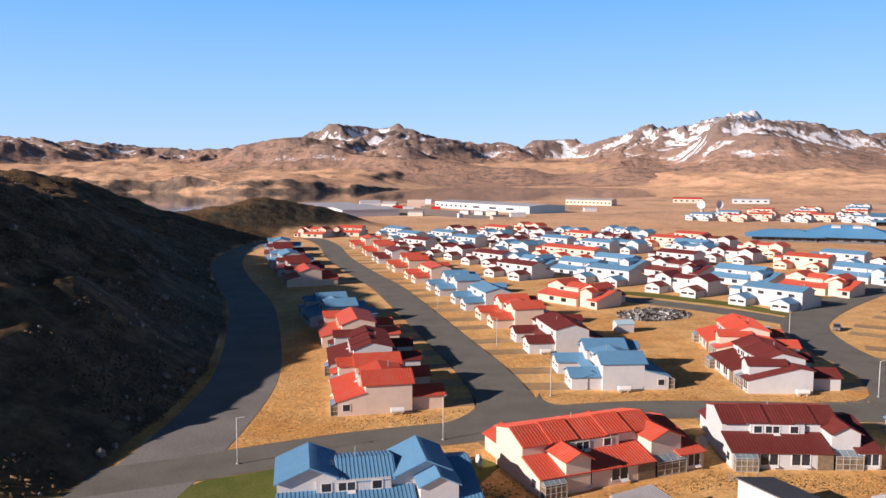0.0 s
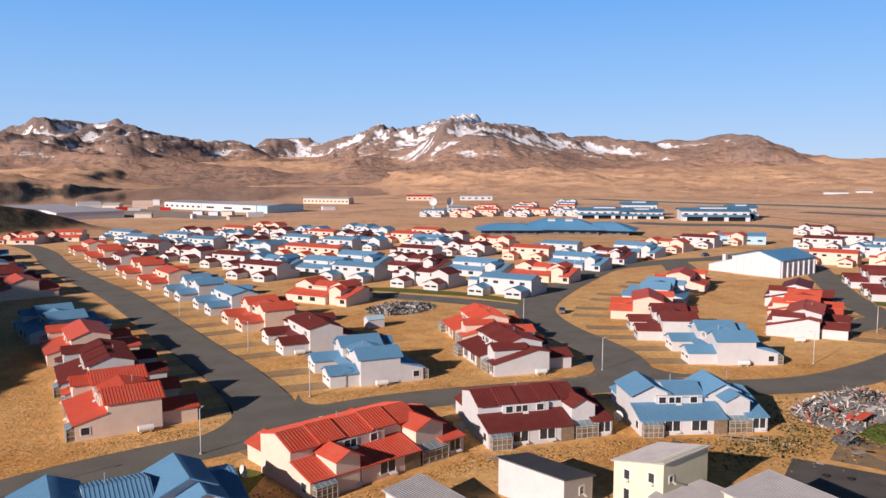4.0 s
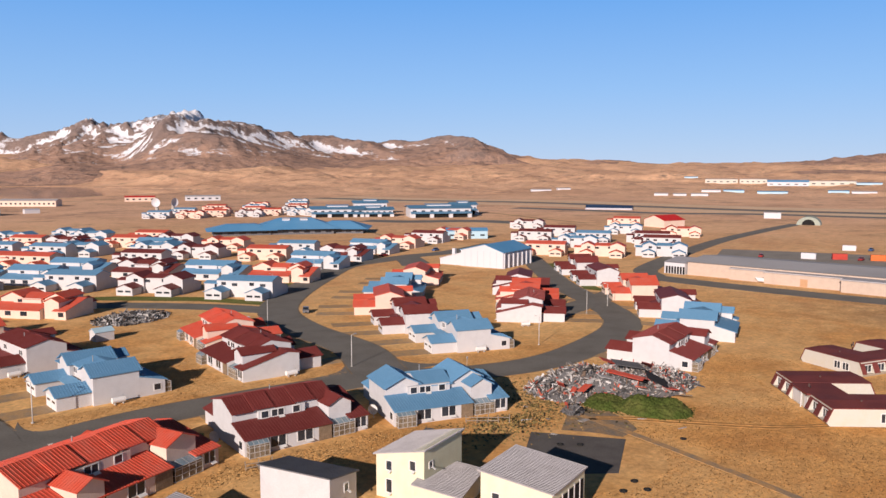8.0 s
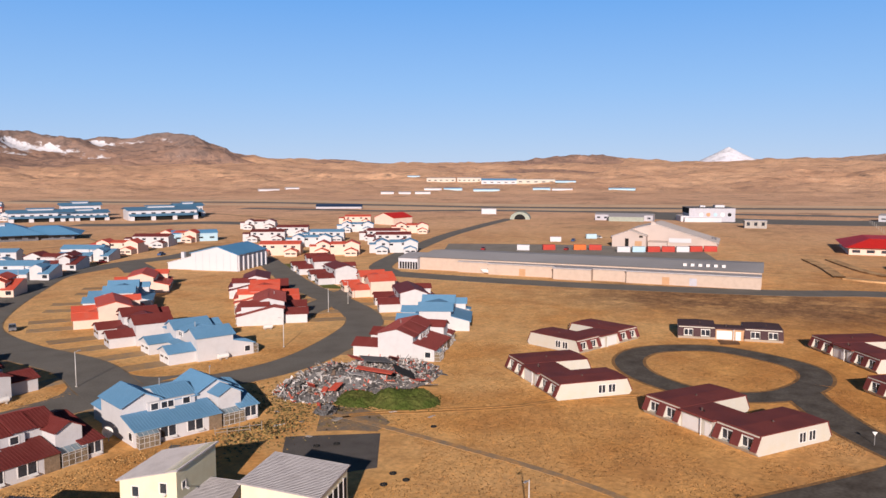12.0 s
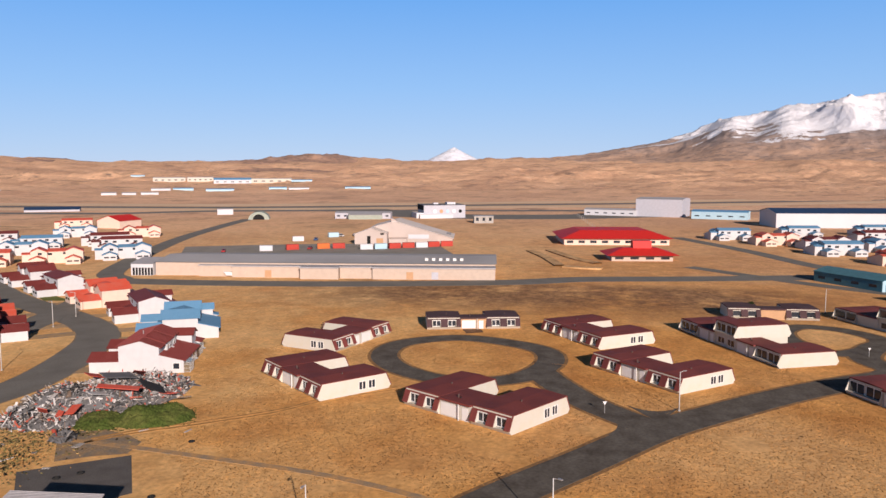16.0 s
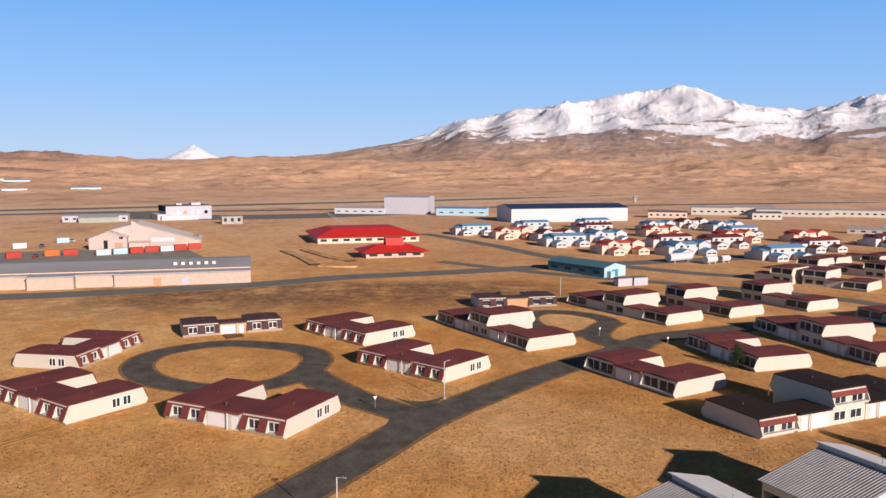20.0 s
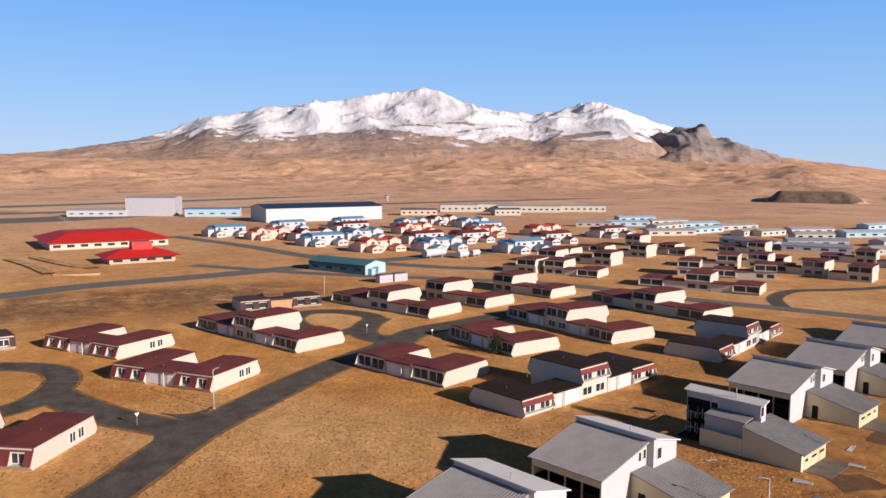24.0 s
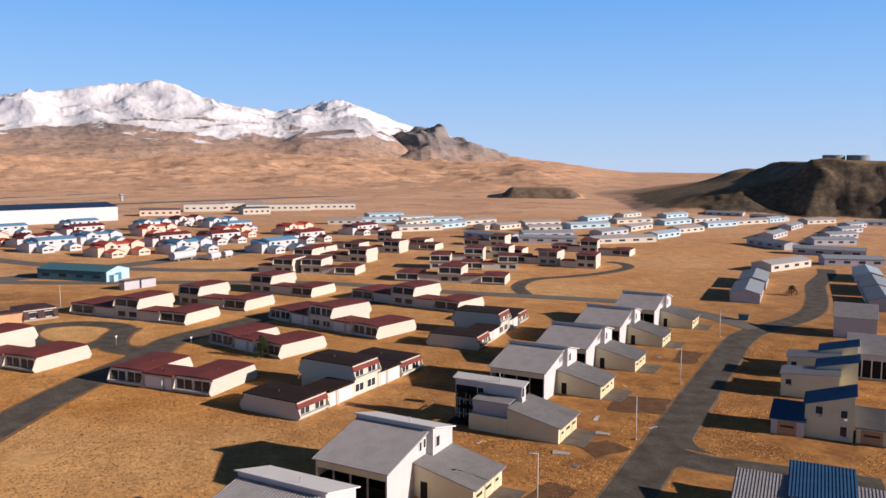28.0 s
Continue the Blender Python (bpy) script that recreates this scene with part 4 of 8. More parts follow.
        part("bay_roof", Shape().slab((b1 + e, -9.8, 4.2), (b1 + e, -2.5, 4.2), (bm, -2.5, 5.3), (bm, -9.8, 5.3), 0.13, ribs), roof, root)
    # single-storey end
    part("wall", Shape().prism_x([(-8.6, 0), (3.0, 0), (3.0, 4.3), (0.5, 4.6), (-8.6, 2.5)], h * 0.70, h), wall, root)
    part("roof", Shape().slab((h * 0.66, -9.0, 2.45), (h + 0.2, -9.0, 2.45), (h + 0.2, 0.5, 4.8), (h * 0.66, 0.5, 4.8), 0.14, ribs), roof, root)
    part("roof", Shape().slab((h + 0.2, 3.4, 4.25), (h * 0.60, 3.4, 4.25), (h * 0.60, 0.5, 4.8), (h + 0.2, 0.5, 4.8), 0.14, ribs), roof, root)
    # garage wings
    for x0 in (-h * 0.92, h * 0.24):
        x1 = x0 + 5.6
        xm = (x0 + x1) / 2
        wing = part("garage", Shape().prism_y([(x0, 0), (x0, 2.5), (xm, 3.5), (x1, 2.5), (x1, 0)], 3.2, 9), wall, root)
        gable("garage_roof", x0 - e, x1 + e, xm, 3.0, 9.4, 2.4, 3.68, wing)
        if drive:
            part("driveway", Shape().box(x0 + 0.3, x1 - 0.3, 9.05, 19.5, -0.2, 0.032), DRIVE, root, "worn gravel driveway")
        if near:
            for x in (x0 + 1.5, x1 - 1.5):
                garage_door(wing, on(x, 9.0, 0, "+y"), 2.3, 2.1)
        elif drive or blind:
            k = Shape()
            for x in (x0 + 1.5, x1 - 1.5):
                k.box(x - 0.95, x + 0.95, 8.98, 9.05, 1.05, 1.65)
            part("door_window", k, GLASS, wing)
    if length < 22 or near:
        part("roof", Shape().slab((-h * 0.35, 5.3, 2.5), (h * 0.28, 5.3, 2.5), (h * 0.28, 3.2, 3.0), (-h * 0.35, 3.2, 3.0), -0.13), roof, root)
    # windows
    if near:
        for x, w in ((-h * 0.50, 2.3), (-h * 0.08, 2.4)):
            window(root, on(x, -9.0, 0.65, "-y"), w, 1.5, 2, open_sash=True)
        window(root, on(h * 0.87, -8.6, 0.65, "-y"), 1.9, 1.5, 2, open_sash=True)
        for x in (-h * 0.52, -h * 0.32, -h * 0.02):
            window(root, on(x, -4.95, 3.72, "-y"), 1.1 if x != -h * 0.32 else 1.9, 0.95, 1 if x != -h * 0.32 else 2, open_sash=x == -h * 0.32)
        window(root, on(-h * 0.72, 3.25, 3.6, "+y"), 1.6, 0.9, 2)
        window(root, on(h * 0.1, 3.25 if variant == 0 else 2.65, 3.6, "+y"), 1.6, 0.9, 2)
        window(root, on(-h, -7.6, 0.8, "-x"), 1.2, 1.1, 1)
        sunroom(root, -h + 0.2, -h + 3.2, -10.2, -9.0, 2.4)
        sunroom(root, g0 + 0.1, g1 - 0.1, -9.0, -7.6, 2.4)
        # thin brown panels on the wall in place of a shaded recess
        part("porch", Shape().box(h * 0.26, h * 0.34, -8.6, -8.3, 0, 2.5).box(h * 0.14, h * 0.35, -9.06, -9.0, 0, 2.2), PORCH_SHADE, root)
        part("vent_pipe", Shape().tube((-h * 0.2, 0.6, 5.6), (-h * 0.2, 0.6, 6.9), 0.09), METAL, root)
    else:
        if blind:
            # the garden side is never seen: more windows over the garages instead
            for x in (-h * 0.40, h * 0.42):
                simple_window(root, on(x, 3.2 if variant == 0 else 2.6 if x < h * 0.18 and x > -h * 0.42 else 3.4, 3.7, "+y"), 1.5, 1.0)
        else:
            simple_window(root, on(-h * 0.50, -9.0, 0.8, "-y"), 1.8, 1.2)
            simple_window(root, on(-h * 0.08, -9.0, 0.8, "-y"), 2.0, 1.2)
            simple_window(root, on(h * 0.87, -8.6, 0.8, "-y"), 1.6, 1.2)
            simple_window(root, on(-h * 0.45, -4.95, 3.75, "-y"), 1.4, 0.85)
            if length < 22:
                simple_window(root, on(-h * 0.05, -4.95, 3.75, "-y"), 1.2, 0.85)
        simple_window(root, on(-h * 0.72, 3.2, 3.5, "+y"), 1.8, 0.9)
        simple_window(root, on(h * 0.1, 3.2 if variant == 0 else 2.6, 3.5, "+y"), 1.8, 0.9)
    return root


MADE, FOOTPRINTS = {}, []


def placed(key, build, m):
    """Builds a kind of thing once, then copies it, and notes its pose."""
    FOOTPRINTS.append((key[0], m.inverted()))
    if key not in MADE:
        MADE[key] = build()
        MADE[key].matrix_basis = m
        return MADE[key]
    return copy_thing(MADE[key], m)


def family_house(x, y, turn, colour, variant=0, near=False, length=20.0, wall=None, drive=False, mirrored=False, blind=False):
    wall = wall or {"r": PEACH, "m": WHITE, "b": WHITE}[colour]
    return placed(("family", colour, id(wall), variant, near, length, drive, mirrored, blind), lambda: (mirror_x if mirrored else (lambda ob: ob))(family_block(colour, wall, variant, near, length, drive, blind)), pose(x, y, 0, 0, 0, turn))


# ---------------------------------------------------------------- mansard units
RUSTY = material("rusty_pipe", (0.10, 0.065, 0.055), 0.8, spots=0.15)
def mansard_wing(root, y0, y1, storeys, roof, near, x0=0.0, x1=13.0, open_front=False):
    """One wing: plain cream walls along x at y0 and y1, sloped shingle ends at x0 and x1 in which the windows are set back."""
    base = 0.0 if storeys == 1 else 2.6
    if storeys == 2:
        part("wall", Shape().box(x0 + 0.85, x1 - 0.85, y0 + 0.02, y1 - 0.02, 0, 2.7), CREAM, root)
    z0, z1, z2 = base + 0.05, base + 0.75, base + 2.85
    lean = 0.95
    hexagon = [(x0 + 0.55, z0), (x0, z1), (x0 + lean, z2), (x1 - lean, z2), (x1, z1), (x1 - 0.55, z0)]
    for ya in (y0, y1 - 0.16):
        part("wall", Shape().prism_y(hexagon, ya, ya + 0.16), CREAM, root)
    part("wall", Shape().box(x0 + 0.8, x1 - 0.8, y0 + 0.16, y1 - 0.16, z0, z2), CREAM, root)
    if storeys == 1:
        part("plinth", Shape().box(x0 + 0.7, x1 - 0.7, y0 + 0.15, y1 - 0.15, -0.4, 0.06), CONCRETE, root)
    part("roof", Shape().prism_x([(y0 - 0.08, z2 + 0.005), (y1 + 0.08, z2 + 0.005), (y1 + 0.08, z2 + 0.14), ((y0 + y1) / 2, z2 + 0.32), (y0 - 0.08, z2 + 0.14)], x0 + lean - 0.12, x1 - lean + 0.12), roof, root)
    wins = [y0 + (y1 - y0) * q for q in (0.26, 0.72)]
    ww = min(1.05, (y1 - y0) * 0.14)
    zt = z2 - 0.45
    for sign, xa in ((1, x0), (-1, x1)):
        k = Shape()
        slope = lambda z: xa + sign * lean * (z - z1) / (z2 - z1)

        def sheet(ya, yb, za, zb, thick=0.12):
            d = -sign * 0.05
            pts = [(slope(za) + d, ya, za), (slope(za) + d, yb, za), (slope(zb) + d, yb, zb), (slope(zb) + d, ya, zb)]
            pts += [(px + sign * (thick + 0.05), py, pz) for px, py, pz in pts]
            f = [(3, 2, 1, 0), (4, 5, 6, 7), (0, 1, 5, 4), (1, 2, 6, 5), (2, 3, 7, 6), (3, 0, 4, 7)]
            k.add(pts, [tuple(reversed(q)) for q in f] if sign > 0 else f)

        if open_front:
            # a deep fascia over a set-back front of wide windows and pale panels
            drop, tall = (1.0, 1.0) if roof is MANSARD_DARK else (0.28, 1.7)
            sheet(y0 - 0.05, y1 + 0.05, z2 - drop, z2 + 0.12)
            part("fascia", k, MANSARD, root)
            part("sill", Shape().box(*sorted((xa + sign * 0.12, xa + sign * 0.78)), y0 + 0.17, y1 - 0.17, z1 - 0.25, z1), CREAM, root)
            face = "-x" if sign > 0 else "+x"
            for q, w in ((0.26, 0.42), (0.74, 0.42)):
                m = on(xa + sign * 0.80, y0 + (y1 - y0) * q, z1 + 0.02, face)
                (window(root, m, (y1 - y0) * w * (0.7 if drop > 0.5 else 1), tall, 2) if near else simple_window(root, m, (y1 - y0) * w, tall))
            if storeys == 2:
                for q in (0.27, 0.73):
                    m = on(xa + sign * 0.85, y0 + (y1 - y0) * q, 0.7, face)
                    (window(root, m, (y1 - y0) * 0.3, 1.3, 2) if near else simple_window(root, m, (y1 - y0) * 0.3, 1.3))
            continue
        sheet(y0 - 0.05, y1 + 0.05, zt, z2 + 0.12)
        edges = [y0 - 0.05] + [v for q in wins for v in (q - ww, q + ww)] + [y1 + 0.05]
        for i in range(0, len(edges), 2):
            sheet(edges[i], edges[i + 1], z1 - 0.06, zt)
        part("mansard", k, PLUM if roof is PLUM else MANSARD, root)
        low = Shape()
        low.add([(xa, y0 + 0.16, z1 - 0.08), (xa, y1 - 0.16, z1 - 0.08), (xa + sign * 0.55, y1 - 0.16, z0), (xa + sign * 0.55, y0 + 0.16, z0), (xa + sign * 0.9, y0 + 0.16, z1 - 0.08), (xa + sign * 0.9, y1 - 0.16, z1 - 0.08), (xa + sign * 0.9, y1 - 0.16, z0), (xa + sign * 0.9, y0 + 0.16, z0)],
                [(0, 1, 2, 3), (4, 5, 1, 0), (7, 6, 5, 4), (3, 2, 6, 7), (0, 3, 7, 4), (1, 5, 6, 2)])
        part("sill", low, CREAM, root)
        face = "-x" if sign > 0 else "+x"
        for q in wins:
            for ya in (q - ww, q + ww - 0.08) if near else ():
                part("window_reveal", Shape().prism_y([(xa, z1 - 0.08), (slope(zt), zt), (xa + sign * 0.82, zt), (xa + sign * 0.82, z1 - 0.08)], ya, ya + 0.08), CREAM, root)
            m = on(xa + sign * 0.80, q, z1 + 0.12, face)
            (window(root, m, ww * 2 - 0.25, 1.3, 2) if near else simple_window(root, m, ww * 2 - 0.25, 1.3))
        if storeys == 2:
            for q in wins:
                m = on(xa + sign * 0.85, q, 0.75, face)
                (window(root, m, 1.5, 1.25, 2) if near else simple_window(root, m, 1.5, 1.25))


def mansard_block(plan, dark, near, deep, open_front=False):
    """Wings side by side along y, flush at x = 0. plan: pairs of a kind and a width: 1 or 2 a wing of that many storeys, w one with windows in its outer wall, L a low link."""
    roof = MANSARD if not dark else MANSARD_DARK if open_front else PLUM
    word = "dark brown" if dark else "maroon"
    kinds = [c for c, _ in plan]
    text = "cream one- and two-storey units with %s mansard roofs" if "2" in kinds else "cream single-storey units with %s mansard roofs"
    root = thing("mansard_house", pose(0, 0, 0), text % word, "house", "mansard houses")
    y = 0.0
    for c, w in plan:
        if c in "LR":
            # a link lies flush with the front, or with the rear for R
            end = deep * 0.45
            link = [part("link", Shape().box(0.75, end, y, y + w, 0, 2.66), DOOR_TAN if roof is PLUM else CREAM, root)]
            link.append(part("link_roof", Shape().box(0.25, end + 0.3, y + 0.09, y + w - 0.09, 2.66, 2.95), roof, root))
            if near:
                link.append(part("door", Shape().box(0.69, 0.75, y + w * 0.12, y + w * 0.30, 0.1, 2.1), FRAME, root))
                link.append(part("panel", Shape().box(0.70, 0.75, y + w * 0.42, y + w * 0.95, 0.2, 2.2), FRAME, root))
                link.append(part("post", Shape().box(0.30, 0.42, y + w * 0.36, y + w * 0.38, 0, 2.66), FRAME, root))
                part("vent_pipe", Shape().tube((2.4, y + w * 0.62, 2.6), (2.4, y + w * 0.62, 3.5), 0.14), RUSTY, root)
                part("vent_pipe", Shape().tube((2.4, y + w * 0.55, 2.6), (2.4, y + w * 0.55, 3.2), 0.10), DARK, root)
            if c == "R":
                for ob in link:
                    for v in ob.data.vertices:
                        v.co.x = deep - v.co.x
                    ob.data.flip_normals()
            y += w
            continue
        mansard_wing(root, y, y + w, 2 if c == "2" else 1, roof, near, 0.0, deep, open_front)
        if c == "w":
            for x in (deep * 0.60, deep * 0.73):
                (window(root, on(x, y, 0.75, "-y"), 1.3, 1.35, 2) if near else simple_window(root, on(x, y, 0.75, "-y"), 1.3, 1.35))
        if near or c == "2":
            top = 2.8 if c != "2" else 5.4
            part("vent_pipe", Shape().tube((deep * 0.45, y + w * 0.4, top), (deep * 0.45, y + w * 0.4, top + 0.6), 0.13), RUSTY, root)
        y += w
    return root


PLAIN_PAIR = (("w", 7.9), ("L", 7.0), ("1", 7.9))
BLIND_PAIR = (("1", 7.9), ("L", 7.0), ("1", 7.9))
TALL_CHAIN = (("1", 8.2), ("L", 6.8), ("2", 8.1), ("L", 7.0), ("1", 8.2))
DARK_CHAIN = (("1", 7.5), ("R", 7.1), ("2", 7.8), ("R", 7.2), ("1", 7.5))
REAR_PAIR = (("w", 7.9), ("R", 7.0), ("1", 7.9))


def mansard_house(x, y, turn, plan=PLAIN_PAIR, dark=False, near=False, deep=14.4, open_front=False):
    """x, y: the outer corner of its first wing."""
    return placed(("mansard", plan, dark, near, deep, open_front), lambda: mansard_block(plan, dark, near, deep, open_front), pose(x, y, 0, 0, 0, turn))


# ---------------------------------------------------------------- shed-roofed houses with grey sheet roofs
CORRUGATED = 0.36
WORN_CONCRETE = material("worn_concrete", (0.17, 0.145, 0.12), 0.9, spots=0.2, second=(0.11, 0.08, 0.055), scale=0.5, grain=4)
DOOR_CREAM = material("cream_garage_door", (0.58, 0.50, 0.31), 0.7, spots=0.08)
LOW_ROOF = material("dull_grey_sheet_roof", (0.27, 0.265, 0.265), 0.7, spots=0.10, second=(0.21, 0.205, 0.20), amount=0.5)


def shed_block(wall, low_roof, mirrored, ruined=False):
    """x along the street, -y the street side with the garages; the tall part rises along x from its broken end wall at x = 0."""
    word = {id(WHITE): "white", id(YELLOW): "pale yellow"}[id(wall)]
    root = thing("shed_roof_house", pose(0, 0, 0), "abandoned %s house with corrugated shed roofs, torn end wall" % word, "house", "shed-roofed houses")
    f = -1 if mirrored else 1

    def across(name, profile, y0, y1, mat):
        pts = [(f * x, z) for x, z in profile]
        return part(name, Shape().prism_y(pts if f > 0 else pts[::-1], y0, y1), mat, root)

    def sheet(name, a, b, c, d, mat, rib=0.0, thick=0.13):
        q = [(f * p[0], p[1], p[2]) for p in (a, b, c, d)]
        if f < 0:
            q = [q[1], q[0], q[3], q[2]]
        return part(name, Shape().slab(*q, thick, rib), mat, root)

    def block(name, x0, x1, y0, y1, z0, z1, mat, parent=None):
        x0, x1 = sorted((f * x0, f * x1))
        return part(name, Shape().box(x0, x1, y0, y1, z0, z1), mat, parent or root)

    if ruined:
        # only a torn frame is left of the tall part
        # deck and inner wall near-black, the torn interior's shade in their colour
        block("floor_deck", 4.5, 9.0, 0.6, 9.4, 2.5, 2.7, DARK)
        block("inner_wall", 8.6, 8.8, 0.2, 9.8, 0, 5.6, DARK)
        across("wall", [(4.2, 0), (4.2, 2.2), (6.0, 3.6), (9.2, 4.4), (9.2, 0)], 0, 0.2, WHITE)
        for i in range(6):
            block("stud", 4.4 + 0.75 * i, 4.55 + 0.75 * i, 0.5 + 0.3 * (i % 3), 0.65 + 0.3 * (i % 3), 0, 3.0 + 0.45 * ((i * 7) % 4), CONCRETE if i % 2 else DOOR_TAN)
            block("beam", 4.4 + 0.2 * i, 8.9, 1.2 + 1.3 * i, 1.35 + 1.3 * i, 2.7 + 0.35 * (i % 3), 2.85 + 0.35 * (i % 3), DOOR_TAN if i % 3 else CONCRETE)
    else:
        # tall part: three walls, torn open at x = 0
        across("wall", [(0, 0), (0, 4.9), (9.2, 7.0), (9.2, 0)], 0, 0.2, WHITE)
        across("wall", [(0, 0), (0, 4.9), (9.2, 7.0), (9.2, 0)], 9.8, 10, wall)
        block("wall", 9.0, 9.2, 0.2, 9.8, 0, 7.0, wall)
        block("wall", 0, 0.2, 0.2, 9.8, 3.9, 4.9, wall)
        # near-black deck and inner wall: the open room's shade painted on
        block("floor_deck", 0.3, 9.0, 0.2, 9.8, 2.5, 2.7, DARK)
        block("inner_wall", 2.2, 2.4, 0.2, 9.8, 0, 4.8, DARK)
        for y in (2.6, 5.0, 7.4):
            block("post", 0.02, 0.2, y, y + 0.18, 0, 3.9, CONCRETE)
        sheet("roof", (-0.4, 10.4, 4.95), (-0.4, -0.35, 4.95), (9.3, -0.35, 7.2), (9.3, 10.4, 7.2), GREY_ROOF, CORRUGATED)
    # second tall strip that falls the other way, with a clerestory band
    wide, top = (10.6, 6.6) if ruined else (14.4, 6.4)
    across("wall", [(9.2, 0), (9.2, 7.0 if ruined else 7.7), (wide, top), (wide, 0)], -0.9, 10.4, WHITE)
    sheet("roof", (wide + 0.3, -1.3, top), (wide + 0.3, 10.8, top), (9.0, 10.8, top + 0.5 if ruined else 7.85), (9.0, -1.3, top + 0.5 if ruined else 7.85), FRAME, 0)
    # low garage wing
    part("wall", Shape().prism_x([(-8, 0), (0, 0), (0, 4.1), (-8, 2.4)], *sorted((f * 6.0, f * 14.2))), wall, root)
    sheet("roof", (5.7, -8.5, 2.42), (14.5, -8.5, 2.42), (14.5, -0.02, 4.28), (5.7, -0.02, 4.28), low_roof, CORRUGATED)
    for x, w in ((7.5, 2.3), (10.1, 2.3), (12.6, 1.6)):
        garage_door(root, on(f * x, -8.0, 0, "-y"), w, 2.05, DOOR_CREAM)
    for x in (7.6, 8.6):
        window(root, on(f * x, 0.0, 5.1 if x < 8 else 5.2, "-y"), 0.55, 1.1, 1)
    window(root, on(f * 10.4, -0.9, 5.0, "-y"), 0.9, 1.3, 1)
    window(root, on(f * 4.2, 10.0, 3.2, "+y"), 1.2, 1.1, 2)
    window(root, on(f * wide, 6.0, 4.6, "+x" if f > 0 else "-x"), 1.0, 0.9, 1)
    if ruined:
        # what is left of the long garage: its low side wall, a grey inner wall and a torn end with bare studs
        block("low_wall", 13.95, 14.2, 0.05, 6.3, 0, 2.45, YELLOW)
        block("inner_wall", 13.2, 13.4, 0.05, 6.0, 0, 4.5, GREY_SHEET)
        sheet("roof", (13.5, 0.0, 4.5), (13.5, 6.1, 4.5), (10.62, 6.1, 4.8), (10.62, 0.0, 4.8), LOW_ROOF, 0)
        # near-black sheet on the wall for the torn end's shade, no hole behind
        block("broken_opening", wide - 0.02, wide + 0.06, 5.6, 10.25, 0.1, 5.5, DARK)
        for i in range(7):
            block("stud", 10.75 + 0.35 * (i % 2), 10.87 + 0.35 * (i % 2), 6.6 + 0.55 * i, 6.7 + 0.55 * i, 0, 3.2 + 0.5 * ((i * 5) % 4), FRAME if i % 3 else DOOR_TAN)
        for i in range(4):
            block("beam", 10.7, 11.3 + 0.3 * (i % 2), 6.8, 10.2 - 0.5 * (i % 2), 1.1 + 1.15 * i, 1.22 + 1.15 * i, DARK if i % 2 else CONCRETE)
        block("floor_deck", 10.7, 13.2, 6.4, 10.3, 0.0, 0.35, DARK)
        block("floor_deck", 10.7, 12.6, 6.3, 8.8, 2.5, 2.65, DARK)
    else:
        # dark sheet laid on the wall as the shade of an opening
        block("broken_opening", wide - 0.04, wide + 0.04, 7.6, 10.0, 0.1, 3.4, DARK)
    block("door", 5.92, 6.05, -1.9, -1.0, 0, 2.05, DARK)
    part("vent_pipe", Shape().tube((f * 10.2, 3, 6.7), (f * 10.2, 3, 8.2), 0.08), METAL, root)
    # paved forecourt
    part("forecourt", Shape().box(*sorted((f * 6.4, f * 13.6)), -11.6, -8.0, -0.2, 0.05), WORN_CONCRETE, root)
    return root


def shed_house(x, y, turn, wall=None, low_roof=None, mirrored=False, ruined=False):
    wall, low_roof = wall or YELLOW, low_roof or LOW_ROOF
    return placed(("shed", id(wall), id(low_roof), mirrored, ruined), lambda: shed_block(wall, low_roof, mirrored, ruined), pose(x, y, 0, 0, 0, turn))


def plain_shed(name, corner, turn, lx, ly, z_low, z_high, wall, roof, label, windows=(), rise="x", torn=False):
    """A box with a single-pitch roof that rises along x or y; windows: (face, along, height)."""
    root = thing(name, pose(*corner, 0, 0, 0, turn), label, "house")
    if rise == "x":
        part("wall", Shape().prism_y([(0, 0), (0, z_low), (lx, z_high), (lx, 0)], 0, ly), wall, root)
        part("roof", Shape().slab((-0.3, ly + 0.3, z_low), (-0.3, -0.3, z_low), (lx + 0.3, -0.3, z_high + 0.16), (lx + 0.3, ly + 0.3, z_high + 0.16), 0.13, CORRUGATED), roof, root)
    else:
        part("wall", Shape().prism_x([(0, 0), (ly, 0), (ly, z_high), (0, z_low)], 0, lx), wall, root)
        part("roof", Shape().slab((-0.3, -0.3, z_low), (lx + 0.3, -0.3, z_low), (lx + 0.3, ly + 0.3, z_high + 0.16), (-0.3, ly + 0.3, z_high + 0.16), 0.13, CORRUGATED), roof, root)
    for face, along, z, w, h in windows:
        x, y = {"-y": (along, 0), "+y": (along, ly), "-x": (0, along), "+x": (lx, along)}[face]
        window(root, on(x, y, z, face), w, h, 1, open_sash=True)
    if torn:
        # near-black sheet behind the studs: the open side's shade as colour
        part("torn_wall", Shape().box(0.5, lx - 0.5, -0.06, 0, 0.4, z_low - 1.2), DARK, root)
        for i in range(5):
            part("stud", Shape().box(0.8 + i * lx / 5.5, 1.0 + i * lx / 5.5, -0.12, -0.05, 0.2, z_low - 0.9), FRAME, root)
    return root


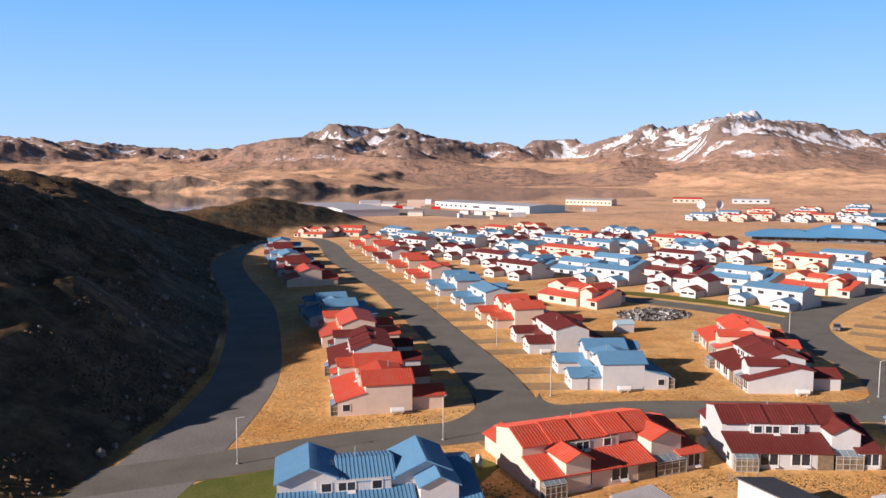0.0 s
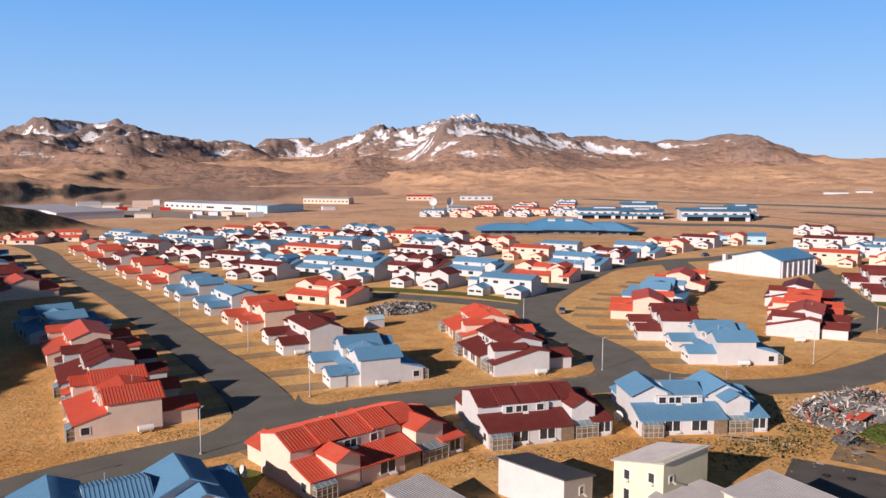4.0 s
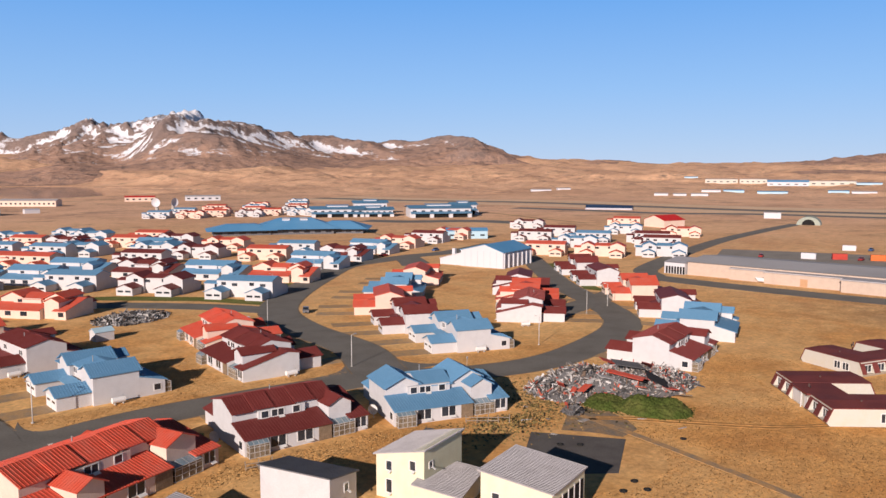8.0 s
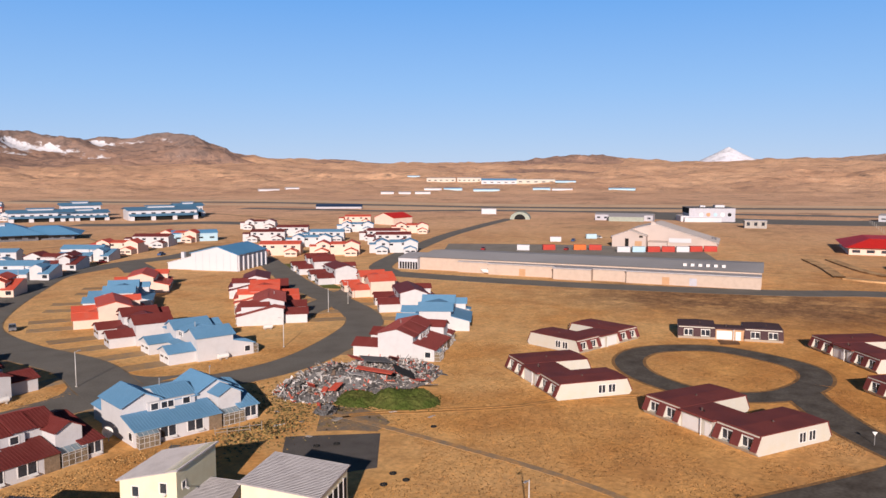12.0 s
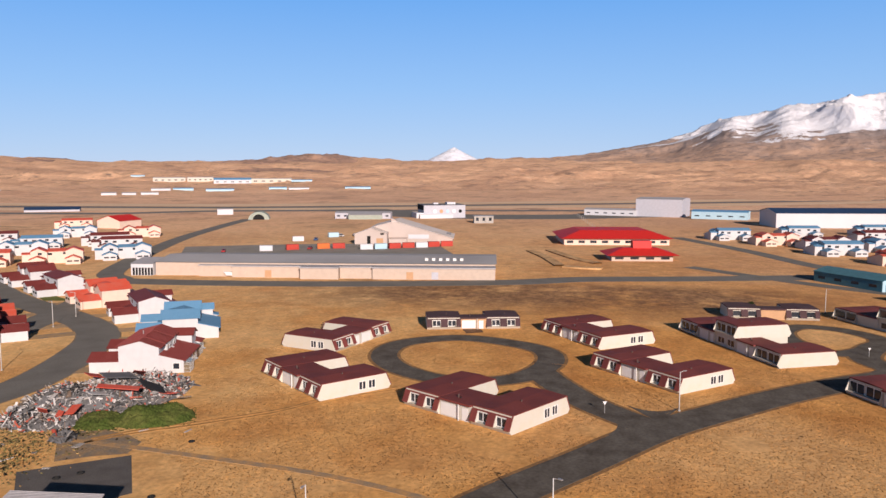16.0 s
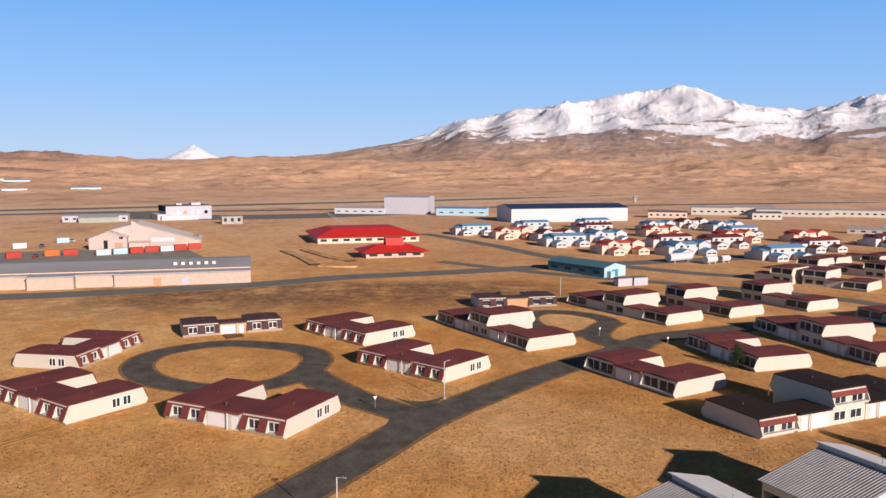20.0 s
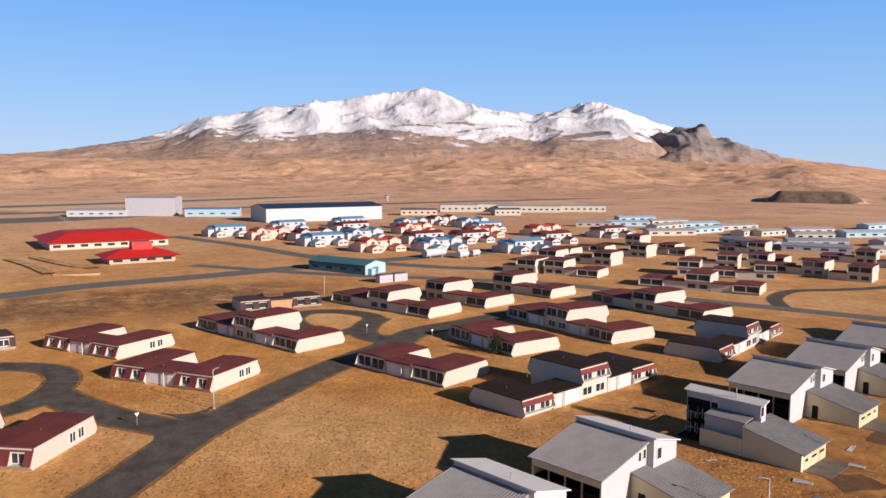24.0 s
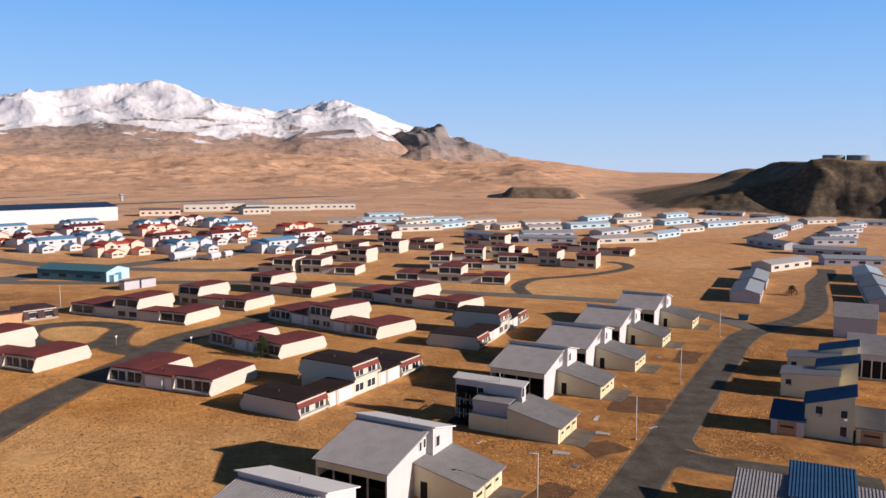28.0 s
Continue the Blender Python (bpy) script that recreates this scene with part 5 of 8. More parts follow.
# ---------------------------------------------------------------- plain long buildings
def long_house(name, x, y, turn, lx, ly, eave, ridge, wall, roof, label, category="building", group="", openings=0, face="-y", tall=0.9, flat=False, key=None, over=0.3):
    """A box with a ridge along x and a row of openings on one long side."""

    def build():
        root = thing(name, pose(0, 0, 0), label, category, group)
        a, b = lx / 2, ly / 2
        if flat:
            part("wall", Shape().box(-a, a, -b, b, 0, eave), wall, root)
            part("roof", Shape().box(-a - over, a + over, -b - over, b + over, eave, eave + 0.3), roof, root)
        else:
            part("wall", Shape().prism_x([(-b, 0), (b, 0), (b, eave), (0, ridge), (-b, eave)], -a, a), wall, root)
            part("roof", Shape().slab((-a - over, -b - over, eave), (a + over, -b - over, eave), (a + over, 0, ridge + 0.15), (-a - over, 0, ridge + 0.15), 0.15, 0), roof, root)
            part("roof", Shape().slab((a + over, b + over, eave), (-a - over, b + over, eave), (-a - over, 0, ridge + 0.15), (a + over, 0, ridge + 0.15), 0.15, 0), roof, root)
        for i in range(openings):
            u = -a + lx * (i + 0.5) / openings
            for side in ((face, "+y") if face == "-y" else (face,)):
                simple_window(root, on(u, -b if side == "-y" else b, eave * 0.35, side), lx / openings * 0.42, tall)
        return root

    m = pose(x, y, 0, 0, 0, turn)
    if key:
        return placed(key, build, m)
    ob = build()
    ob.matrix_basis = m
    return ob

# ---------------------------------------------------------------- large buildings
BLUE_ROOF = material("faded_blue_roof", (0.085, 0.26, 0.46), 0.5, spots=0.10, second=(0.13, 0.31, 0.50), scale=0.06, wave=1.2)
PALE_BLUE = material("pale_blue_siding", (0.36, 0.52, 0.60), 0.7, spots=0.06, wave=2)
SLATE_BLUE_DOOR = material("blue_door", (0.05, 0.20, 0.32), 0.6, spots=0.08)
TEAL = material("weathered_teal_sheet", (0.065, 0.17, 0.21), 0.7, spots=0.12, wave=2)
TAN = material("tan_siding", (0.47, 0.375, 0.305), 0.8, spots=0.06, wave=2)
GREY_SHEET = material("grey_sheet_wall", (0.42, 0.42, 0.46), 0.7, spots=0.08, wave=1.5)
RUST_RED = material("bright_red_roof", (0.52, 0.025, 0.020), 0.55, spots=0.08)
NAVY = material("dark_navy_roof", (0.02, 0.045, 0.10), 0.5, spots=0.1, scale=0.05)
STEEL_WHITE = material("white_sheet_wall", (0.52, 0.52, 0.54), 0.6, spots=0.04, scale=0.05, wave=1.5)


def hip_building(name, x, y, turn, lx, ly, eave, ridge, wall, roof, label, over=1.2, cap=0.35):
    """A low building under a wide hipped roof."""
    root = thing(name, pose(x, y, 0, 0, 0, turn), label, "building")
    a, b = lx / 2, ly / 2
    part("wall", Shape().box(-a, a, -b, b, 0, eave), wall, root)
    A, B, c, d = a + over, b + over, a - b * (1 - cap), b * cap
    c = max(c, a * 0.2)
    pts = [(-A, -B, eave), (A, -B, eave), (A, B, eave), (-A, B, eave), (-c, -d, ridge), (c, -d, ridge), (c, d, ridge), (-c, d, ridge)]
    part("roof", Shape().add(pts, [(3, 2, 1, 0), (4, 5, 6, 7), (0, 1, 5, 4), (1, 2, 6, 5), (2, 3, 7, 6), (3, 0, 4, 7)]), roof, root)
    n = max(3, int(lx / 6))
    for i in range(n):
        simple_window(root, on(-a + lx * (i + 0.5) / n, -b, eave * 0.3, "-y"), lx / n * 0.55, eave * 0.4)
    return root


# long store with a stepped, tan front
store = thing("warehouse", pose(277, 117, 0, 0, 0, -81), "very long low tan store with flat grey roof and loading doors", "building")
part("wall", Shape().box(-62, 64, -15, 17, 0, 5.0), TAN, store)
part("roof", Shape().prism_x([(-15.6, 5.0), (17.6, 5.0), (0, 6.4)], -62.5, 64.5), material("grey_felt_roof", (0.34, 0.335, 0.34), 0.8, spots=0.1, second=(0.24, 0.235, 0.24), scale=0.03), store)
for x0, x1, d in ((-32, -6, 4), (-6, 8, 7.5), (8, 20, 5), (20, 64, 6.5), (-45, -32, 2)):
    part("annexe", Shape().box(x0 + 0.1, x1 - 0.1, -15 - d, -15, 0, 4.0), TAN, store)
    part("annexe_roof", Shape().box(x0 - 0.05, x1 + 0.05, -15.4 - d, -15.05, 4.0, 4.35), GREY_ROOF, store)
    for i in range(max(1, int((x1 - x0) / 9))):
        x = x0 + (i + 0.5) * 9
        part("loading_door", Shape().box(x - 1.2, x + 1.2, -15.06 - d, -15 - d, 0.1, 2.7), (TAN, DOOR_TAN, GREY_SHEET)[i % 3], store)
part("white_end", Shape().box(-71, -62.6, -16, 6, 0, 4.4), STEEL_WHITE, store)
part("white_end_roof", Shape().prism_x([(-16.4, 4.4), (6.4, 4.4), (-5, 5.6)], -71.4, -62.55), GREY_ROOF, store)
for i in range(6):
    part("roof_vent", Shape().box(38 + i * 2.6, 39.2 + i * 2.6, -10, -8.8, 5.2, 6.4), FRAME, store)
for i in range(7):
    part("garage_door", Shape().box(-70.4 + i * 1.15, -69.6 + i * 1.15, -16.06, -16, 0.1, 2.9), DARK, store)

PALE_SHEET = material("pale_sheet_roof", (0.60, 0.54, 0.50), 0.7, spots=0.1, second=(0.52, 0.45, 0.40), scale=0.1)
# pinkish works hall: one long roof that falls to one side, a gabled wing before it
WORKS = material("pinkish_tan_sheet", (0.46, 0.385, 0.345), 0.75, spots=0.08, second=(0.40, 0.325, 0.285), scale=0.1)
works = thing("works_hall", pose(400, 119, 0, 0, 0, -80), "pinkish tan works hall with a long lopsided roof", "building")
LOPSIDED = [(-18, 0), (-18, 8.4), (-5.5, 11.6), (25, 2.7), (25, 0)]
part("wall", Shape().prism_y(LOPSIDED, -6, 22), WORKS, works)
part("roof", Shape().slab((25.6, -6.5, 2.7), (25.6, 22.5, 2.7), (-5.6, 22.5, 11.85), (-5.6, -6.5, 11.85), 0.2), PALE_SHEET, works)
part("roof", Shape().slab((-18.5, 22.5, 8.4), (-18.5, -6.5, 8.4), (-5.4, -6.5, 11.85), (-5.4, 22.5, 11.85), 0.2), PALE_SHEET, works)
part("tower", Shape().prism_y([(-7.5, 8), (-7.5, 13.2), (-5.0, 12.2), (-5.0, 8)], -6.3, -2), WORKS, works)
wing = part("wing", Shape().prism_y([(-26, 0), (-26, 5.4), (-17, 8.6), (-9, 6.0), (-9, 0)], -14, -5.9), WORKS, works)
part("wing_roof", Shape().slab((-26.5, -5.8, 5.3), (-26.5, -14.5, 5.3), (-17, -14.5, 8.85), (-17, -5.8, 8.85), 0.18), PALE_SHEET, wing)
part("wing_roof", Shape().slab((-8.6, -14.5, 5.9), (-8.6, -5.8, 5.9), (-17, -5.8, 8.85), (-17, -14.5, 8.85), 0.18), PALE_SHEET, wing)
part("door", Shape().box(-14.5, -11.0, -14.08, -14, 0.2, 3.2), DOOR_TAN, wing)
part("gable_vent", Shape().box(-12.4, -10.6, -14.08, -14, 5.0, 6.0), DARK, wing)
part("doorway", Shape().box(-19.4, -17.6, -14.08, -14, 0.1, 4.4), DARK, wing)
part("sign_board", Shape().box(1.5, 12.5, -6.4, -6.02, 2.4, 4.6), STEEL_WHITE, works, "white sign board")
part("lean_to", Shape().prism_x([(-10, 0), (-6.05, 0), (-6.05, 3.2), (-10, 2.4)], -8.5, 1.0), WORKS, works)
part("vent_box", Shape().box(21.5, 24.0, 6.0, 8.0, 2.8, 4.6), DARK_ROOF, works)

long_house("aircraft_hangar", 573, -139, -82, 92, 34, 10, 12.5, STEEL_WHITE, NAVY, "long white hangar with dark navy roof", over=0.6)
long_house("hangar", 672, -30, -106, 38, 30, 14.5, 15.5, GREY_SHEET, GREY_ROOF, "tall pale grey aircraft hangar", openings=0)
long_house("annexe_building", 640, -72, -106, 42, 14, 6, 7, PALE_BLUE, BLUE_ROOF, "pale blue sheet building beside the hangar", openings=5)
long_house("annexe_building", 672, 12, -106, 44, 12, 5, 6, STEEL_WHITE, GREY_ROOF, "white low building beside the hangar", openings=6)
mural = long_house("mural_building", 618, 148, -65, 34, 26, 10.2, 10.2, GREY_SHEET, DARK_ROOF, "pale cube-like building with dark roof band and round signs", flat=True, openings=0)
part("dark_band", Shape().box(-17.3, -17.02, -12.9, 12.9, 6.2, 10.1), DARK, mural)
part("annexe", Shape().box(-23, -17.05, -13.0, 8.0, 0, 4.2), STEEL_WHITE, mural)
part("annexe", Shape().box(-21, 6, -17.5, -13.05, 0, 3.2), STEEL_WHITE, mural)
for i, (c, r) in enumerate(((FRAME, 1.5), (DOOR_TAN, 1.5), (PALE_BLUE, 1.4), (FRAME, 1.6), (DARK, 1.4))):
    part("painted_sign", Shape().tube((-8 + i * 5.2, -13.0, 5.4), (-8 + i * 5.2, -13.2, 5.4), r, sides=16), c, mural)
part("roof_box", Shape().box(4, 11, -4, 4, 10.5, 12.2), STEEL_WHITE, mural)
part("roof_box", Shape().box(-6, -2, 2, 6, 10.5, 11.6), STEEL_WHITE, mural)
teal_shed = long_house("store_shed", 280.2, -72.1, 32, 28, 12, 3.6, 5.0, TEAL, TEAL, "weathered teal sheet shed with a light blue end", openings=4)
part("end_wall", Shape().prism_x([(-5.9, 0), (5.9, 0), (5.9, 3.55), (0, 4.9), (-5.9, 3.55)], -14.12, -14.02), PALE_BLUE, teal_shed, "light blue end wall")
part("end_door", Shape().box(-14.18, -14.1, -1.6, 1.6, 0.1, 2.6), SLATE_BLUE_DOOR, teal_shed)
part("porch", Shape().box(-16.0, -14.2, 2.4, 4.6, 0, 2.3), PALE_BLUE, teal_shed)
for x, y in ((246, -75), (247.5, -81)):
    long_house("container", x, y, -75, 5.5, 2.6, 2.6, 2.6, GREY_SHEET, DARK_ROOF, "small grey portable cabin", flat=True, key="cabin", over=0.1)

# red-roofed gymnasium and its smaller neighbour
hip_building("red_roof_hall", 428, 12, -80, 54, 44, 3.4, 7.0, PEACH, RUST_RED, "wide low hall under a bright red hipped roof", 2.0, 0.58)
hip_building("red_roof_chapel", 344, -1, -80, 26, 16, 2.6, 5.2, TAN, RUST_RED, "small pavilion with a bright red spreading roof", 2.5, 0.3)
part("lantern", Shape().prism_x([(-3, 4.6), (3, 4.6), (2.2, 8.2), (-2.2, 8.2)], -3, 5), RUST_RED, [o for o in scene.objects if o.name == "red_roof_chapel"][0])

# white gymnasium with blue roof beside the loop street
hall = thing("gymnasium", pose(209.5, 232.5, 0, 0, 0, 18), "white sheet hall with light blue roof and white piers", "building")
part("wall", Shape().prism_x([(0, 0), (20, 0), (20, 6.8), (8.5, 9.4), (0, 6.6)], 0, 24.6), STEEL_WHITE, hall)
part("roof", Shape().slab((-0.4, -0.6, 6.55), (25, -0.6, 6.55), (25, 8.5, 9.6), (-0.4, 8.5, 9.6), 0.2), BLUE_ROOF, hall)
part("roof", Shape().slab((25, 20.5, 6.8), (-0.4, 20.5, 6.8), (-0.4, 8.5, 9.6), (25, 8.5, 9.6), 0.2), BLUE_ROOF, hall)
# grey sheet over the white front: the wall's shade put into colour
part("panel", Shape().box(0.4, 24.2, -0.08, -0.003, 0.1, 6.0), GREY_SHEET, hall)
for i in range(7):
    part("pier", Shape().box(0.5 + i * 3.85, 1.2 + i * 3.85, -0.55, -0.085, 0, 5.6 if i else 6.4), STEEL_WHITE, hall)
part("annexe", Shape().prism_x([(20.05, 0), (31, 0), (31, 2.6), (20.05, 5.4)], 1.0, 21), STEEL_WHITE, hall)
part("annexe_roof", Shape().slab((21.3, 31.3, 2.6), (0.7, 31.3, 2.6), (0.7, 20.05, 5.55), (21.3, 20.05, 5.55), 0.15), STEEL_WHITE, hall)
part("vent_shaft", Shape().box(4.0, 5.4, 25.5, 26.9, 3.4, 6.6), STEEL_WHITE, hall)
for y in (3, 6, 9, 12, 15, 18):
    part("seam", Shape().box(-0.05, -0.003, y - 0.06, y + 0.06, 0.1, 6.7), GREY_SHEET, hall)

PALE_GREEN = material("grey_green_sheet", (0.30, 0.33, 0.28), 0.7, spots=0.1)
SLATE_BLUE = material("slate_blue_roof", (0.085, 0.215, 0.345), 0.5, spots=0.10, scale=0.06, wave=1.2)
# school and college under blue roofs
SCHOOL = "low sprawling building under wide faded blue hipped roofs"
school = hip_building("school", 234, 452, -27, 46, 34, 3.4, 9.4, DARK_ROOF, BLUE_ROOF, SCHOOL, 4.0, 0.22)
for x in (-6, 5):
    part("roof_light", Shape().prism_x([(-7.5, 7.2), (-3.5, 7.2), (-3.5, 9.6), (-7.5, 8.8)], x - 2.4, x + 2.4), STEEL_WHITE, school)
hip_building("school_wing", 200, 459, -20, 34, 22, 3.0, 6.6, DARK_ROOF, BLUE_ROOF, SCHOOL, 4.0, 0.25)
hip_building("school_wing", 258, 436, -38, 30, 24, 3.0, 7.4, DARK_ROOF, BLUE_ROOF, SCHOOL, 4.0, 0.25)
for x, y, lx, ly, h in ((345, 585, 44, 20, 7), (372, 572, 34, 22, 6), (412, 530, 52, 26, 8), (452, 545, 22, 18, 9), (395, 610, 30, 16, 10)):
    block = long_house("college_block", x, y, -28, lx, ly, h, h + 1.8, STEEL_WHITE, SLATE_BLUE, "white college block with blue roof and dark bands of windows", openings=7, tall=h * 0.4, over=1.6)
    part("lower_roof", Shape().slab((-lx / 2, -ly / 2 - 6, h * 0.45), (lx / 2, -ly / 2 - 6, h * 0.45), (lx / 2, -ly / 2, h * 0.62), (-lx / 2, -ly / 2, h * 0.62), 0.2), SLATE_BLUE, block)
    # near-black block behind the piers: shade under the lower roof made solid
    part("colonnade", Shape().box(-lx / 2 + 1, lx / 2 - 1, -ly / 2 - 3.0, -ly / 2, 0, h * 0.4), DARK, block)
    for q in (-0.46, -0.16, 0.15, 0.46):
        part("pier", Shape().box(lx * q - 1.6, lx * q + 1.6, -ly / 2 - 5.2, -ly / 2 - 3.05, 0, h * 0.45), STEEL_WHITE, block)
    part("clerestory", Shape().box(-lx / 5, lx / 5, -ly / 6, ly / 6, h, h + 2.6), STEEL_WHITE, block)
    part("upper_roof", Shape().box(-lx / 5 - 1, lx / 5 + 1, -ly / 6 - 1, ly / 6 + 1, h + 2.6, h + 3.0), SLATE_BLUE, block)
long_house("police_block", 292, 352, -35, 24, 10, 4.6, 6, PALE_BLUE, BLUE_ROOF, "small two-storey house with blue roof", openings=4)

# harbour sheds far to the north
YARD = material("grey_harbour_gravel", (0.30, 0.255, 0.225), 0.95, spots=0.15, second=(0.44, 0.31, 0.20), scale=0.05, grain=0.6)
road([(-48, 880), (-20, 800), (20, 735), (52, 690)], 62, 0.25, YARD, False, "gravel_yard", "grey gravel yard between the harbour sheds")
for x, y, turn, lx, ly, eave, ridge, wall, roof, doors, label in (
        (-77.6, 738, 25.4, 55, 57, 6.4, 7.6, STEEL_WHITE, GREY_SHEET, 0, "low white warehouse with a shallow pale roof"),
        (-102.9, 791.3, 25.4, 55, 57, 6.4, 7.6, STEEL_WHITE, GREY_SHEET, 0, "low white warehouse with a shallow pale roof"),
        (-128.2, 844.7, 25.4, 55, 57, 6.4, 7.6, STEEL_WHITE, GREY_SHEET, 0, "low white warehouse with a shallow pale roof"),
        (27.8, 879.5, -57.2, 66, 45, 7.2, 8.6, STEEL_WHITE, GREY_ROOF, 7, "long white sheet harbour shed with dark doors"),
        (69.5, 814.8, -57.2, 87, 45, 7.2, 8.6, STEEL_WHITE, GREY_SHEET, 3, "long white sheet harbour shed with dark doors"),
        (97.7, 771.1, -57.2, 15.6, 45, 7.2, 8.6, PALE_BLUE, GREY_SHEET, 0, "teal-blue end hall of the harbour sheds"),
        (180, 955, -39, 62, 14, 6.4, 8.2, PEACH, GREY_ROOF, 12, "pinkish two-storey harbour block with many windows"),
        (318, 1020, -20, 36, 12, 5.5, 7, PEACH, RUST_RED, 5, "peach harbour block with a red roof"),
        (392, 1000, -20, 44, 12, 5.5, 7, STEEL_WHITE, GREY_ROOF, 5, "white harbour block with a grey roof")):
    long_house("harbour_shed", x, y, turn, lx, ly, eave, ridge, wall, roof, label, "building", "harbour sheds", openings=doors, tall=1.8, over=0.4)
# the teal strip in the long white front
long_house("harbour_lean_to", 48, 815, -57.2, 14, 6, 6.6, 7.0, PALE_BLUE, GREY_SHEET, "teal lean-to against the white harbour shed", over=0.2)
for x, y, turn, lx, ly, eave, ridge, wall, roof, label in (
        (-87, 932, 10, 24, 15, 4.2, 7.0, STEEL_WHITE, GREY_SHEET, "white gabled shed near the shore"),
        (-62, 915, -20, 18, 10, 3.4, 6.0, CREAM, GREY_ROOF, "pale shed near the shore"),
        (-31, 902, 4, 20, 14, 4.5, 8.4, PEACH, PEACH, "tan round-roofed boat shed"),
        (-25, 722, -10, 14, 7, 3.4, 4.4, CREAM, GREY_ROOF, "small pale hut on the gravel yard"),
        (15, 692, 30, 4, 3, 3.6, 4.0, STEEL_WHITE, STEEL_WHITE, "small white hut on the gravel yard"),
        (21, 748, -30, 9, 4, 3.4, 3.8, STEEL_WHITE, GREY_SHEET, "white container on the gravel yard"),
        (34, 736, -30, 9, 4, 3.4, 3.8, STEEL_WHITE, GREY_SHEET, "white container on the gravel yard"),
        (45, 720, -30, 10, 5, 4.2, 4.8, CREAM, GREY_ROOF, "pale hut on the gravel yard"),
        (47, 668, 15, 12, 8, 2.6, 3.6, TAN, DARK_ROOF, "brown low hut beside the gravel yard"),
        (67, 705, 12, 14, 5, 3.2, 4.0, STEEL_WHITE, STEEL_WHITE, "white cabin before the harbour shed"),
        (150, 800, 5, 13, 6, 3.4, 4.2, STEEL_WHITE, GREY_SHEET, "white cabin beside the harbour sheds"),
        (-18, 985, -15, 8, 5, 6.0, 6.6, STEEL_WHITE, STEEL_WHITE, "white cube-shaped hut by the water"),
        (-48, 868, 8, 16, 4, 3.0, 3.2, RUST_RED, RUST_RED, "red container in the harbour yard"),
        (-38, 856, 2, 12, 4, 3.0, 3.2, STEEL_WHITE, STEEL_WHITE, "white container in the harbour yard"),
        (-20, 862, 14, 12, 4, 2.8, 3.0, TAN, TAN, "brown container in the harbour yard"),
        (-8, 850, -6, 10, 4, 2.8, 3.0, RUST_RED, RUST_RED, "red container in the harbour yard")):
    long_house("harbour_hut", x, y, turn, lx, ly, eave, ridge, wall, roof, label, "hut", "harbour huts", over=0.15)
# barracks and stores by the runway: linked long blocks
for x, y, turn, lx, ly, eave, wall, roof in ((598, -232, -110, 30, 14, 4.6, PEACH, DARK_ROOF), (632, -285, -112, 34, 14, 6.2, CREAM, GREY_ROOF), (626, -318, -112, 34, 14, 6.6, CREAM, GREY_ROOF), (572, -300, -104, 22, 16, 5.0, CREAM, DARK_ROOF),
                                             (602, -340, -115, 56, 13, 5.6, CREAM, GREY_ROOF), (592, -388, -115, 44, 12, 5.4, CREAM, GREY_ROOF), (590, 205, -80, 44, 14, 4.6, GREY_SHEET, GREY_ROOF)):
    long_house("barracks", x, y, turn, lx, ly, eave, eave + 0.8, wall, roof, "pale long two-storey barrack block", "building", "barracks", openings=max(5, lx // 5), tall=1.3)
long_house("gabled_store", 462, 336, -8, 20, 19, 5.0, 8.2, PEACH, RUST_RED, "peach gabled store with a bright red roof", openings=0, over=0.5)
# small settlement across the runway, far off on the lower slopes
FAR_BLOCKS = [(1522, 948, -58, 66, "c"), (1551, 891, -60, 54, "c"), (1534, 806, -62, 77, "h"), (1584, 740, -64, 85, "c"), (1580, 668, -67, 44, "b"), (1801, 1209, -56, 34, "b"), (1112, 712, -57, 29, "w"), (1161, 702, -58, 32, "b")]
FAR_CABINS = [(1189, 651, -61, 45, "b"), (1261, 580, -65, 30, "b"), (1275, 547, -66, 35, "w"), (982, 713, -54, 20, "w"), (1003, 695, -55, 19, "w"), (1016, 670, -56, 24, "w"), (1372, 472, -71, 47, "b"), (960, 940, -35, 34, "w"), (1000, 925, -35, 22, "w")]
FAR_LOOK = {"c": (CREAM, GREY_ROOF, 9.5, 10.5, 16), "h": (STEEL_WHITE, BLUE_ROOF, 8, 12, 26), "b": (PALE_BLUE, BLUE_ROOF, 3.6, 4.6, 14), "w": (STEEL_WHITE, GREY_ROOF, 3.2, 4.2, 12)}
for x, y, turn, lx, c in FAR_BLOCKS + FAR_CABINS:
    wall, roof, eave, ridge, ly = FAR_LOOK[c]
    ob = long_house("far_block", x, y, turn, lx, ly, eave, ridge, wall, roof, "far pale building on the lower slopes", "building", "far blocks", openings=5 if eave > 7 else 0, tall=eave * 0.22)
    ob.location.z = float(land(np.array(float(x)), np.array(float(y)))) - 0.6
